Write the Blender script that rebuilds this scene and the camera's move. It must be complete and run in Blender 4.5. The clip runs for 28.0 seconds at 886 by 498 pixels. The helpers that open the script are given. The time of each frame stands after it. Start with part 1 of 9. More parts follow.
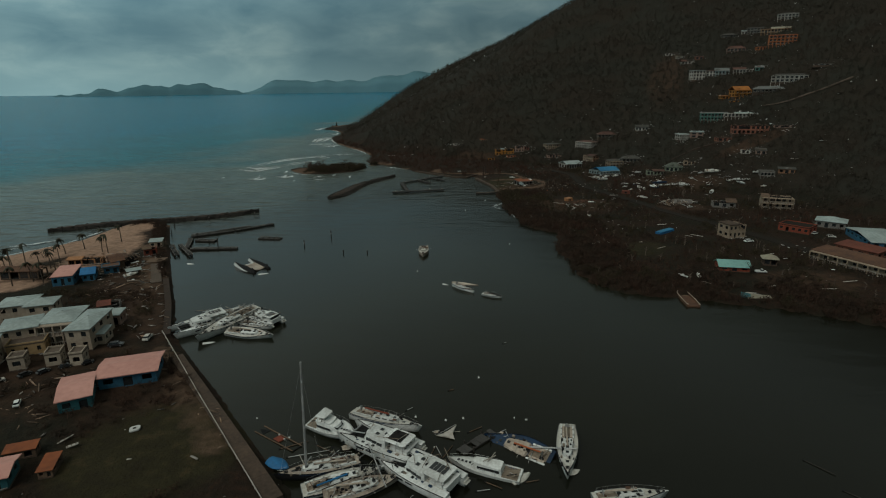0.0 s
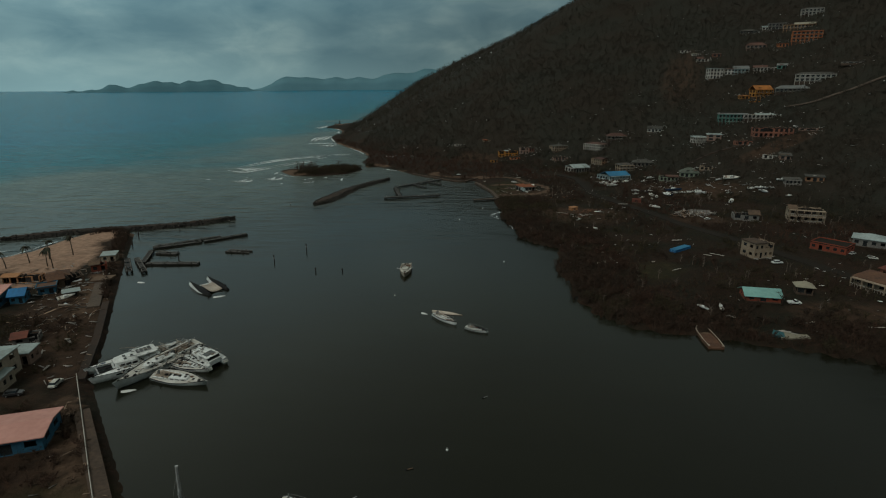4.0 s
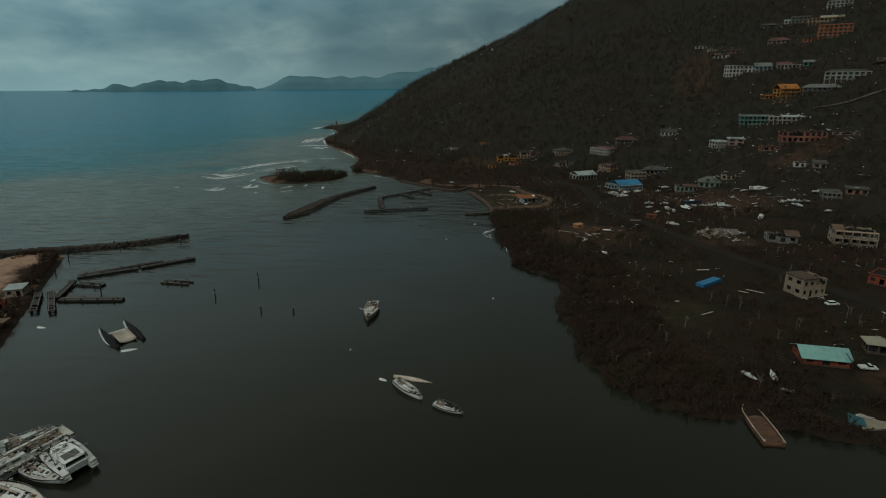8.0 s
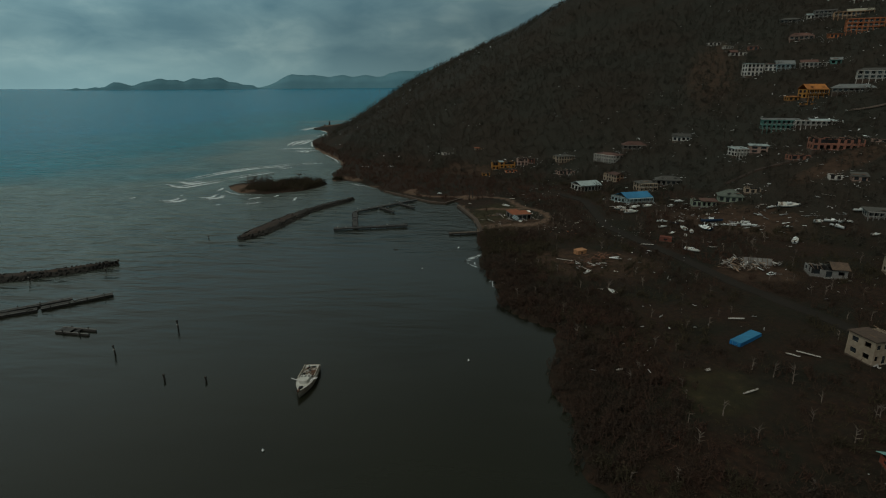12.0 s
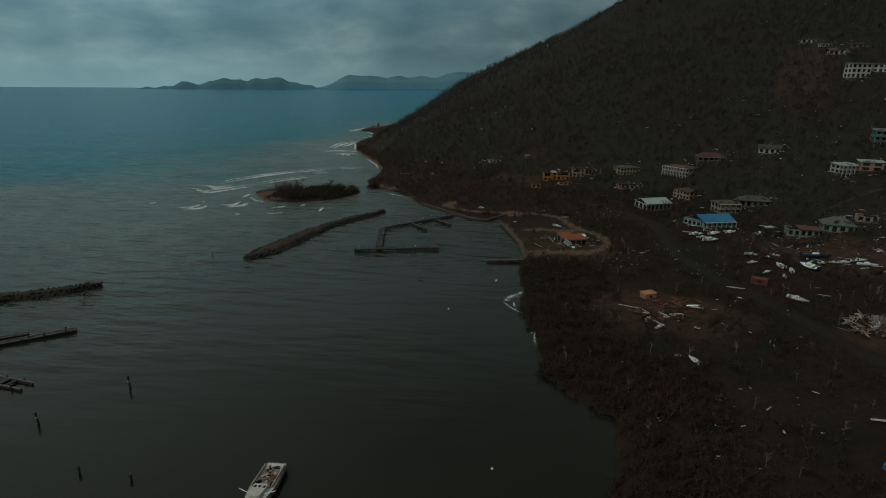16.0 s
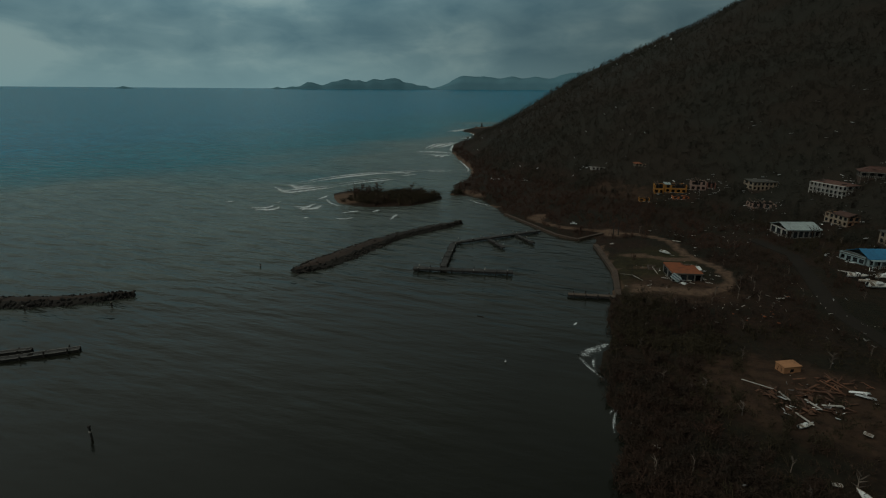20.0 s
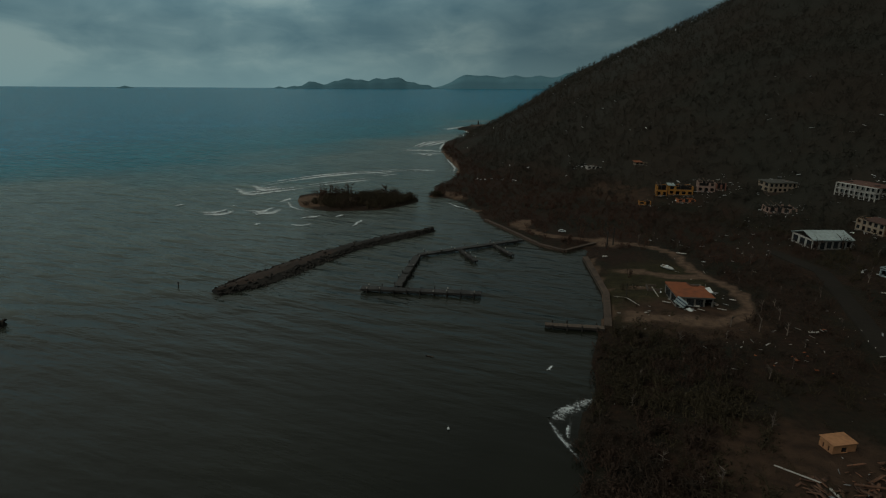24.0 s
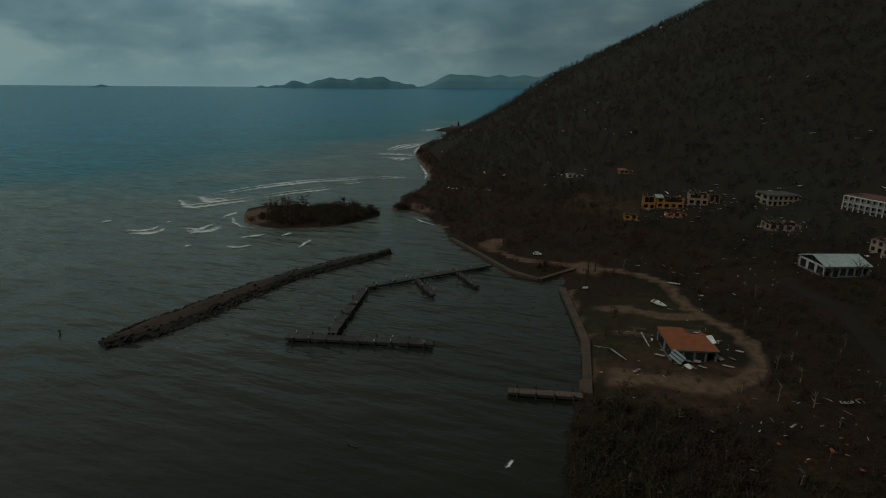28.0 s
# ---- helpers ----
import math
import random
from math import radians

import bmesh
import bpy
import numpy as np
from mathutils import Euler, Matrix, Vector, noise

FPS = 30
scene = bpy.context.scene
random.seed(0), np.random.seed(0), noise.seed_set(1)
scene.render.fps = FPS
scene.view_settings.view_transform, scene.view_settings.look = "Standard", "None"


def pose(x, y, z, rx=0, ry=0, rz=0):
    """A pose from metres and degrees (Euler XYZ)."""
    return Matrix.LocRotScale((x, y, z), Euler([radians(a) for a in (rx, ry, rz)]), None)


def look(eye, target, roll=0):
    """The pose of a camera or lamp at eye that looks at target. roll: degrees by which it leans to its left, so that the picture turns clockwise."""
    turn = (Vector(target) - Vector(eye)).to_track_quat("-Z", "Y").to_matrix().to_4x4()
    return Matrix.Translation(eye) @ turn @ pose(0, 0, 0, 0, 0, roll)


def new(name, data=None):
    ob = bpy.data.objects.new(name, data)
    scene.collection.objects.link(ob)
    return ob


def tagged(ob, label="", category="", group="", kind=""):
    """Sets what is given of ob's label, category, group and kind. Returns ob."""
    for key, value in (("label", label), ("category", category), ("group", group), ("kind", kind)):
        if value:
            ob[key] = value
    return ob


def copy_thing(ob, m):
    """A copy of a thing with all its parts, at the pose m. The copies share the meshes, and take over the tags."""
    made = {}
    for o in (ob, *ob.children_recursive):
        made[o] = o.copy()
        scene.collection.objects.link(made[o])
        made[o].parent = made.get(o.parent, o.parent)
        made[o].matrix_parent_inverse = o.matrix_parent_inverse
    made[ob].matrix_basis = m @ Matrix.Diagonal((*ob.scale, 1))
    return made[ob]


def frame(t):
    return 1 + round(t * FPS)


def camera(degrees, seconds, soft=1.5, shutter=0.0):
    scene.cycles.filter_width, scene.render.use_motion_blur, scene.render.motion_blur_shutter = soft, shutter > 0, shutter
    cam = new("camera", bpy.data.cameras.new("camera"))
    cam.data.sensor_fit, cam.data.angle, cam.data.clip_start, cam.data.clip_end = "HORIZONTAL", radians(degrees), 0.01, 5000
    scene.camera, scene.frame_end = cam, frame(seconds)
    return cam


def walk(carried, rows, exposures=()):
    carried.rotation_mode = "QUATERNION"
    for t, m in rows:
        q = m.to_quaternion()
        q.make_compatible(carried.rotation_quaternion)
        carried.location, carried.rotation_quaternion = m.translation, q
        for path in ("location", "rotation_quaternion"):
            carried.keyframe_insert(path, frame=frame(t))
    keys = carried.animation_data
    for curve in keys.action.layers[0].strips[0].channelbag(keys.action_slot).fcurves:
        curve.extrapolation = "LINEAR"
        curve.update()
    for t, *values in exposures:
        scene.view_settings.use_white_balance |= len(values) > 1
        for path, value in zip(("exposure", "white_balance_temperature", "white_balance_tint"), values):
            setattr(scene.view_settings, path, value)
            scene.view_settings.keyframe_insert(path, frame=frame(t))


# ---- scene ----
cam = camera(78.2, 28.0, soft=1.1)
PATH = [
    (0, (-14.865, 2.572, 58.938), (-14.998, 4.487, 58.374), -0.7),
    (0.5, (-14.207, 4.429, 58.977), (-14.356, 6.342, 58.41), -0.7),
    (1, (-13.679, 6.506, 58.966), (-13.831, 8.418, 58.399), -0.7),
    (1.5, (-13.043, 9.061, 58.919), (-13.195, 10.973, 58.352), -0.6),
    (2, (-12.388, 12.196, 58.973), (-12.541, 14.108, 58.405), -0.6),
    (2.5, (-11.541, 15.638, 58.967), (-11.695, 17.549, 58.399), -0.5),
    (3, (-10.541, 19.468, 58.812), (-10.697, 21.379, 58.244), -0.6),
    (3.5, (-9.452, 23.63, 58.804), (-9.613, 25.541, 58.234), -0.5),
    (5.5, (-6.101, 40.95, 58.574), (-6.28, 42.859, 58.003), -0.4),
    (6, (-5.568, 45.523, 58.559), (-5.749, 47.431, 57.988), -0.4),
    (6.5, (-4.941, 50.176, 58.469), (-5.125, 52.084, 57.898), -0.4),
    (7, (-4.079, 54.737, 58.492), (-4.266, 56.645, 57.921), -0.5),
    (7.5, (-3.525, 59.335, 58.518), (-3.711, 61.243, 57.946), -0.5),
    (8, (-3.081, 64.045, 58.464), (-3.267, 65.952, 57.891), -0.4),
    (8.5, (-2.463, 68.698, 58.375), (-2.649, 70.605, 57.802), -0.5),
    (9, (-1.846, 73.378, 58.215), (-2.033, 75.285, 57.642), -0.4),
    (9.5, (-0.996, 77.847, 57.997), (-1.189, 79.754, 57.425), -0.4),
    (10, (-0.307, 82.534, 57.914), (-0.503, 84.441, 57.343), -0.5),
    (10.5, (0.232, 87.295, 57.924), (0.037, 89.202, 57.353), -0.4),
    (11, (0.903, 91.938, 58.186), (0.708, 93.844, 57.613), -0.4),
    (11.5, (1.695, 96.679, 58.444), (1.5, 98.584, 57.868), -0.3),
    (12, (2.654, 101.2, 58.675), (2.457, 103.105, 58.099), -0.3),
    (12.5, (3.206, 105.784, 58.727), (3.012, 107.689, 58.149), -0.2),
    (13, (3.717, 110.314, 58.693), (3.406, 112.203, 58.116), -0.3),
    (13.5, (4.295, 115.088, 58.691), (3.924, 116.966, 58.113), -0.3),
    (15.5, (3.629, 132.999, 58.007), (3.248, 134.877, 57.435), 0.1),
    (16, (3.68, 137.249, 57.941), (3.3, 139.128, 57.37), 0.2),
    (16.5, (3.582, 141.911, 57.845), (3.205, 143.79, 57.274), 0.2),
    (17, (3.644, 146.239, 57.726), (3.273, 148.119, 57.154), 0.2),
    (17.5, (3.974, 150.455, 57.627), (3.59, 152.332, 57.055), 0.3),
    (18, (4.129, 154.563, 57.527), (3.726, 156.436, 56.954), 0.4),
    (18.5, (4.543, 158.506, 57.481), (3.93, 160.321, 56.908), 0.4),
    (19, (5.093, 162.684, 57.377), (4.392, 164.468, 56.806), 0.3),
    (19.5, (5.713, 166.931, 56.903), (4.983, 168.705, 56.335), 0.3),
    (20, (6.131, 171.092, 55.72), (5.385, 172.858, 55.151), 0.3),
    (20.5, (6.702, 175.138, 54.174), (5.946, 176.899, 53.601), 0.3),
    (21, (7.014, 179.197, 52.706), (6.258, 180.957, 52.129), 0.3),
    (21.5, (7.232, 183.192, 52.015), (6.477, 184.951, 51.437), 0.3),
    (23.5, (6.778, 200.052, 51.23), (6.02, 201.812, 50.658), 0.2),
    (24, (6.278, 204.096, 51.197), (5.518, 205.856, 50.627), 0.2),
    (24.5, (5.755, 208.126, 51.267), (4.997, 209.887, 50.697), 0.2),
    (25, (5.165, 212.536, 51.309), (4.413, 214.299, 50.737), 0.2),
    (25.5, (5.022, 216.723, 51.463), (4.271, 218.486, 50.89), 0.3),
    (26, (4.931, 220.9, 51.553), (4.181, 222.663, 50.981), 0.2),
    (26.5, (4.816, 224.711, 51.659), (4.068, 226.476, 51.087), 0.2),
    (27, (4.556, 227.977, 51.955), (3.816, 229.744, 51.381), 0.2),
    (27.5, (4.114, 230.593, 52.028), (3.384, 232.364, 51.453), 0.3),
    (28, (3.702, 232.703, 51.741), (2.989, 234.482, 51.169), 0.3),
]
walk(cam, [(t, look(eye, target, roll)) for t, eye, target, roll in PATH], [(0, 0.2, 6420, 6), (13, 0.18, 6350, 6), (16, 0.0, 6250, 6), (18, -0.06, 6220, 6), (19.5, -0.26, 6400, 7), (28, -0.28, 6450, 8)])

# ---- world and light ----
world = bpy.data.worlds.new("sky")
scene.world = world
world.use_nodes = True
wn, wl = world.node_tree.nodes, world.node_tree.links
wn.clear()


def wnode(kind, **values):
    n = wn.new(kind)
    for key, v in values.items():
        n.inputs[key.replace("_", " ")].default_value = v
    return n


def wmath(op, a, b=None):
    n = wn.new("ShaderNodeMath")
    n.operation = op
    for i, v in enumerate((a, b)):
        if v is None:
            continue
        if isinstance(v, (int, float)):
            n.inputs[i].default_value = v
        else:
            wl.new(v, n.inputs[i])
    return n.outputs[0]


SUN_HEIGHT, SUN_TURN = radians(48), radians(215)
tex = wn.new("ShaderNodeTexCoord")
sep = wn.new("ShaderNodeSeparateXYZ")
wl.new(tex.outputs["Generated"], sep.inputs[0])
nishita = wn.new("ShaderNodeTexSky")
nishita.sky_type, nishita.sun_disc = "NISHITA", False
nishita.sun_elevation, nishita.sun_rotation = SUN_HEIGHT, SUN_TURN
# the cloud deck: heaped cloud, drawn out a little along the horizon
up = wmath("MAXIMUM", sep.outputs[2], 0.0)
flat = wn.new("ShaderNodeCombineXYZ")
wl.new(sep.outputs[0], flat.inputs[0])
wl.new(sep.outputs[1], flat.inputs[1])
wl.new(wmath("MULTIPLY", up, 2.6), flat.inputs[2])
big = wnode("ShaderNodeTexNoise", Scale=4.6, Detail=4.0, Roughness=0.42, Distortion=0.35)
fine = wnode("ShaderNodeTexNoise", Scale=10.0, Detail=6.0, Roughness=0.55, Distortion=0.5)
wl.new(flat.outputs[0], big.inputs["Vector"])
wl.new(flat.outputs[0], fine.inputs["Vector"])
mixed = wmath("ADD", wmath("MULTIPLY", big.outputs[0], 0.66), wmath("MULTIPLY", fine.outputs[0], 0.34))
cloud = wn.new("ShaderNodeValToRGB")
cloud.color_ramp.elements[0].position, cloud.color_ramp.elements[1].position = 0.37, 0.61
cloud.color_ramp.elements[0].color = (0.080, 0.154, 0.182, 1)
cloud.color_ramp.elements[1].color = (0.204, 0.296, 0.300, 1)
mid = cloud.color_ramp.elements.new(0.50)
mid.color = (0.126, 0.212, 0.233, 1)
wl.new(mixed, cloud.inputs[0])
# the paler band of haze over the horizon
band = wn.new("ShaderNodeMapRange")
band.inputs["From Min"].default_value, band.inputs["From Max"].default_value = -0.005, 0.06
band.inputs["To Min"].default_value, band.inputs["To Max"].default_value = 0.75, 0.0
wl.new(sep.outputs[2], band.inputs["Value"])
hazy = wn.new("ShaderNodeMix")
hazy.data_type = "RGBA"
hazy.inputs["B"].default_value = (0.180, 0.295, 0.312, 1)
wl.new(band.outputs[0], hazy.inputs["Factor"])
wl.new(cloud.outputs[0], hazy.inputs["A"])
# the overhead deck is brighter than its rim
zen = wn.new("ShaderNodeMapRange")
zen.inputs["From Min"].default_value, zen.inputs["From Max"].default_value = 0.10, 0.34
zen.inputs["To Min"].default_value, zen.inputs["To Max"].default_value = 1.0, 2.0
wl.new(sep.outputs[2], zen.inputs["Value"])
over = wn.new("ShaderNodeMix")
over.data_type = "RGBA"
over.inputs["B"].default_value = (0.222, 0.240, 0.214, 1)
over_fac = wn.new("ShaderNodeMapRange")
over_fac.inputs["From Min"].default_value, over_fac.inputs["From Max"].default_value = 0.16, 0.5
wl.new(sep.outputs[2], over_fac.inputs["Value"])
wl.new(over_fac.outputs[0], over.inputs["Factor"])
wl.new(hazy.outputs["Result"], over.inputs["A"])
deck_bg = wn.new("ShaderNodeBackground")
wl.new(over.outputs["Result"], deck_bg.inputs["Color"])
# brighter in the west, where the cloud is thin
side = wn.new("ShaderNodeMapRange")
side.inputs["From Min"].default_value, side.inputs["From Max"].default_value = -0.62, 0.0
side.inputs["To Min"].default_value, side.inputs["To Max"].default_value = 1.15, 0.51
wl.new(sep.outputs[0], side.inputs["Value"])
wl.new(wmath("MULTIPLY", zen.outputs[0], side.outputs[0]), deck_bg.inputs["Strength"])
clear_bg = wnode("ShaderNodeBackground", Strength=0.05)
wl.new(nishita.outputs[0], clear_bg.inputs["Color"])
both = wnode("ShaderNodeMixShader", Fac=0.06)
wl.new(deck_bg.outputs[0], both.inputs[1])
wl.new(clear_bg.outputs[0], both.inputs[2])
wout = wn.new("ShaderNodeOutputWorld")
wl.new(both.outputs[0], wout.inputs["Surface"])

sun = new("sun", bpy.data.lights.new("sun", "SUN"))
sun.data.energy, sun.data.angle, sun.data.color = 1.0, radians(25), (1.0, 0.945, 0.87)
sun.matrix_world = look((0, 0, 500), (300 * math.sin(radians(35)), 300 * math.cos(radians(35)), 500 - 300 * math.tan(SUN_HEIGHT)))


# ---- materials ----
def lin(c):
    return (*c, 1.0)


def material(name, colour, other=None, rough=0.7, metal=0.0, grain=6.0, blotch=0.4, bump=0.15, spec=0.35, random=0.0, island=0.0, alpha=None, third=None, big_scale=0.12):
    """A weathered surface: two colours mixed by a large and a small noise in metres, with relief."""
    m = bpy.data.materials.new(name)
    m.use_nodes = True
    n, l = m.node_tree.nodes, m.node_tree.links
    p = n["Principled BSDF"]
    p.inputs["Roughness"].default_value, p.inputs["Metallic"].default_value = rough, metal
    p.inputs["Specular IOR Level"].default_value = spec
    other = other or tuple(v * 0.6 for v in colour)
    where = n.new("ShaderNodeNewGeometry")
    at = where.outputs["Position"]
    large, small = n.new("ShaderNodeTexNoise"), n.new("ShaderNodeTexNoise")
    large.inputs["Scale"].default_value, large.inputs["Detail"].default_value = big_scale * grain, 5.0
    small.inputs["Scale"].default_value, small.inputs["Detail"].default_value = grain, 4.0
    l.new(at, large.inputs["Vector"])
    l.new(at, small.inputs["Vector"])
    add = n.new("ShaderNodeMath")
    add.operation = "MULTIPLY_ADD"
    add.inputs[1].default_value = 0.5
    l.new(small.outputs[0], add.inputs[0])
    half = n.new("ShaderNodeMath")
    half.operation = "MULTIPLY"
    half.inputs[1].default_value = 0.5
    l.new(large.outputs[0], half.inputs[0])
    l.new(half.outputs[0], add.inputs[2])
    ramp = n.new("ShaderNodeValToRGB")
    ramp.color_ramp.elements[0].position = 0.5 - 0.22 * (1 - blotch) - 0.02
    ramp.color_ramp.elements[1].position = 0.5 + 0.22 * (1 - blotch) + 0.02
    ramp.color_ramp.elements[0].color, ramp.color_ramp.elements[1].color = lin(other), lin(colour)
    if third:
        ramp.color_ramp.elements.new(0.5).color = lin(third)
    l.new(add.outputs[0], ramp.inputs[0])
    out = ramp.outputs[0]
    for share, socket in ((random, None), (island, where.outputs["Random Per Island"])):
        if share:
            if socket is None:
                info = n.new("ShaderNodeObjectInfo")
                socket = info.outputs["Random"]
            hsv = n.new("ShaderNodeHueSaturation")
            mr = n.new("ShaderNodeMapRange")
            mr.inputs["To Min"].default_value, mr.inputs["To Max"].default_value = 1 - share, 1 + share
            l.new(socket, mr.inputs["Value"])
            l.new(mr.outputs[0], hsv.inputs["Value"])
            l.new(out, hsv.inputs["Color"])
            out = hsv.outputs[0]
    l.new(out, p.inputs["Base Color"])
    if bump:
        b = n.new("ShaderNodeBump")
        b.inputs["Strength"].default_value, b.inputs["Distance"].default_value = min(1.0, bump * 2), 0.05
        l.new(small.outputs[0], b.inputs["Height"])
        l.new(b.outputs[0], p.inputs["Normal"])
    if alpha is not None:
        p.inputs["Alpha"].default_value = alpha
    return m


def water_material(name):
    """Harbour water: silty brown inshore, blue-green beyond the edge of the plume, small wind waves; swell shading
    tinted in.
    """
    m = bpy.data.materials.new(name)
    m.use_nodes = True
    n, l = m.node_tree.nodes, m.node_tree.links
    p = n["Principled BSDF"]
    p.inputs["IOR"].default_value = 1.33
    at = n.new("ShaderNodeNewGeometry").outputs["Position"]
    sp = n.new("ShaderNodeSeparateXYZ")
    l.new(at, sp.inputs[0])

    def calc(op, a, b):
        k = n.new("ShaderNodeMath")
        k.operation = op
        for i, v in enumerate((a, b)):
            if isinstance(v, (int, float)):
                k.inputs[i].default_value = v
            else:
                l.new(v, k.inputs[i])
        return k.outputs[0]

    def noise_at(scale, detail=3.0, stretch=(1, 1, 1), turn=0.0):
        mp = n.new("ShaderNodeMapping")
        mp.inputs["Scale"].default_value, mp.inputs["Rotation"].default_value = stretch, (0, 0, turn)
        l.new(at, mp.inputs["Vector"])
        t = n.new("ShaderNodeTexNoise")
        t.inputs["Scale"].default_value, t.inputs["Detail"].default_value = scale, detail
        l.new(mp.outputs[0], t.inputs["Vector"])
        return t.outputs[0]

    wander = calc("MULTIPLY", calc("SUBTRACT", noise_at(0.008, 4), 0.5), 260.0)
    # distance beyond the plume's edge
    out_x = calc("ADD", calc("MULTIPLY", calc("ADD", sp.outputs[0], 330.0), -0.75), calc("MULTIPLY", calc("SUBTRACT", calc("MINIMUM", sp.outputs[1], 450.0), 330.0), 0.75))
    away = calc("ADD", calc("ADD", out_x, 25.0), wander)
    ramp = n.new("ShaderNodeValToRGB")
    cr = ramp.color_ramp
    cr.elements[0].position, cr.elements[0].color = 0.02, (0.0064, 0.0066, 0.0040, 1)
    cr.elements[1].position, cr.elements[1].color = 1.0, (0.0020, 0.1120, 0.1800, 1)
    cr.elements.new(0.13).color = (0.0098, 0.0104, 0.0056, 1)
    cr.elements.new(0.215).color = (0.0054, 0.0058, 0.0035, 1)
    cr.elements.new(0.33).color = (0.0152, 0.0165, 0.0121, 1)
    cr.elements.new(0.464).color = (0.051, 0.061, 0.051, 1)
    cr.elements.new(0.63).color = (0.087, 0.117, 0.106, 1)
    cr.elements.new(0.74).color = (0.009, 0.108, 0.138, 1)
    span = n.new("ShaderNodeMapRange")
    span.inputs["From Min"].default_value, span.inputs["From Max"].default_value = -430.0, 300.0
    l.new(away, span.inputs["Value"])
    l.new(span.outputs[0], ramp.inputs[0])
    streak = n.new("ShaderNodeMix")
    streak.data_type, streak.blend_type = "RGBA", "MULTIPLY"
    patch = n.new("ShaderNodeMapRange")
    patch.inputs["From Min"].default_value, patch.inputs["From Max"].default_value = 0.3, 0.7
    patch.inputs["To Min"].default_value, patch.inputs["To Max"].default_value = 0.86, 1.14
    l.new(noise_at(0.03, 5, (0.35, 1, 1), 0.5), patch.inputs["Value"])
    streak.inputs["Factor"].default_value = 1.0
    l.new(ramp.outputs[0], streak.inputs["A"])
    l.new(patch.outputs[0], streak.inputs["B"])
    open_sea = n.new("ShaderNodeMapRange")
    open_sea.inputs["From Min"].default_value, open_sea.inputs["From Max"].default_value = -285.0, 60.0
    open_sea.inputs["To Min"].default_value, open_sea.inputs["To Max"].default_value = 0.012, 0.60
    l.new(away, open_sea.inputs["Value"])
    swell = noise_at(0.20, 4, (0.30, 1, 1), 0.75)
    chop = noise_at(0.9, 4, (0.5, 1, 1), 0.55)
    both_h = calc("ADD", calc("MULTIPLY", swell, calc("MULTIPLY", open_sea.outputs[0], 11.0)), calc("MULTIPLY", chop, 0.035))
    # light and dark faces of the swell, multiplied into the base colour
    train = n.new("ShaderNodeMapRange")
    train.inputs["From Min"].default_value, train.inputs["From Max"].default_value = 0.36, 0.64
    train.inputs["To Min"].default_value, train.inputs["To Max"].default_value = 0.74, 1.26
    l.new(swell, train.inputs["Value"])
    swell_shade = n.new("ShaderNodeMix")
    swell_shade.data_type, swell_shade.blend_type = "RGBA", "MULTIPLY"
    l.new(calc("MINIMUM", calc("MULTIPLY", open_sea.outputs[0], 3.0), 0.85), swell_shade.inputs["Factor"])
    l.new(streak.outputs["Result"], swell_shade.inputs["A"])
    l.new(train.outputs[0], swell_shade.inputs["B"])
    l.new(swell_shade.outputs["Result"], p.inputs["Base Color"])
    b = n.new("ShaderNodeBump")
    b.inputs["Strength"].default_value, b.inputs["Distance"].default_value = 0.8, 0.8
    l.new(both_h, b.inputs["Height"])
    l.new(b.outputs[0], p.inputs["Normal"])
    p.inputs["Roughness"].default_value = 0.2
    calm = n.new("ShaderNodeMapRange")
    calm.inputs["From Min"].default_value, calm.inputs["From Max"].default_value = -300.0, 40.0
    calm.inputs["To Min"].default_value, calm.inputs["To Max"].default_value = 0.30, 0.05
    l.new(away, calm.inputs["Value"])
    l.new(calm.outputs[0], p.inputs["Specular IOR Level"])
    return m


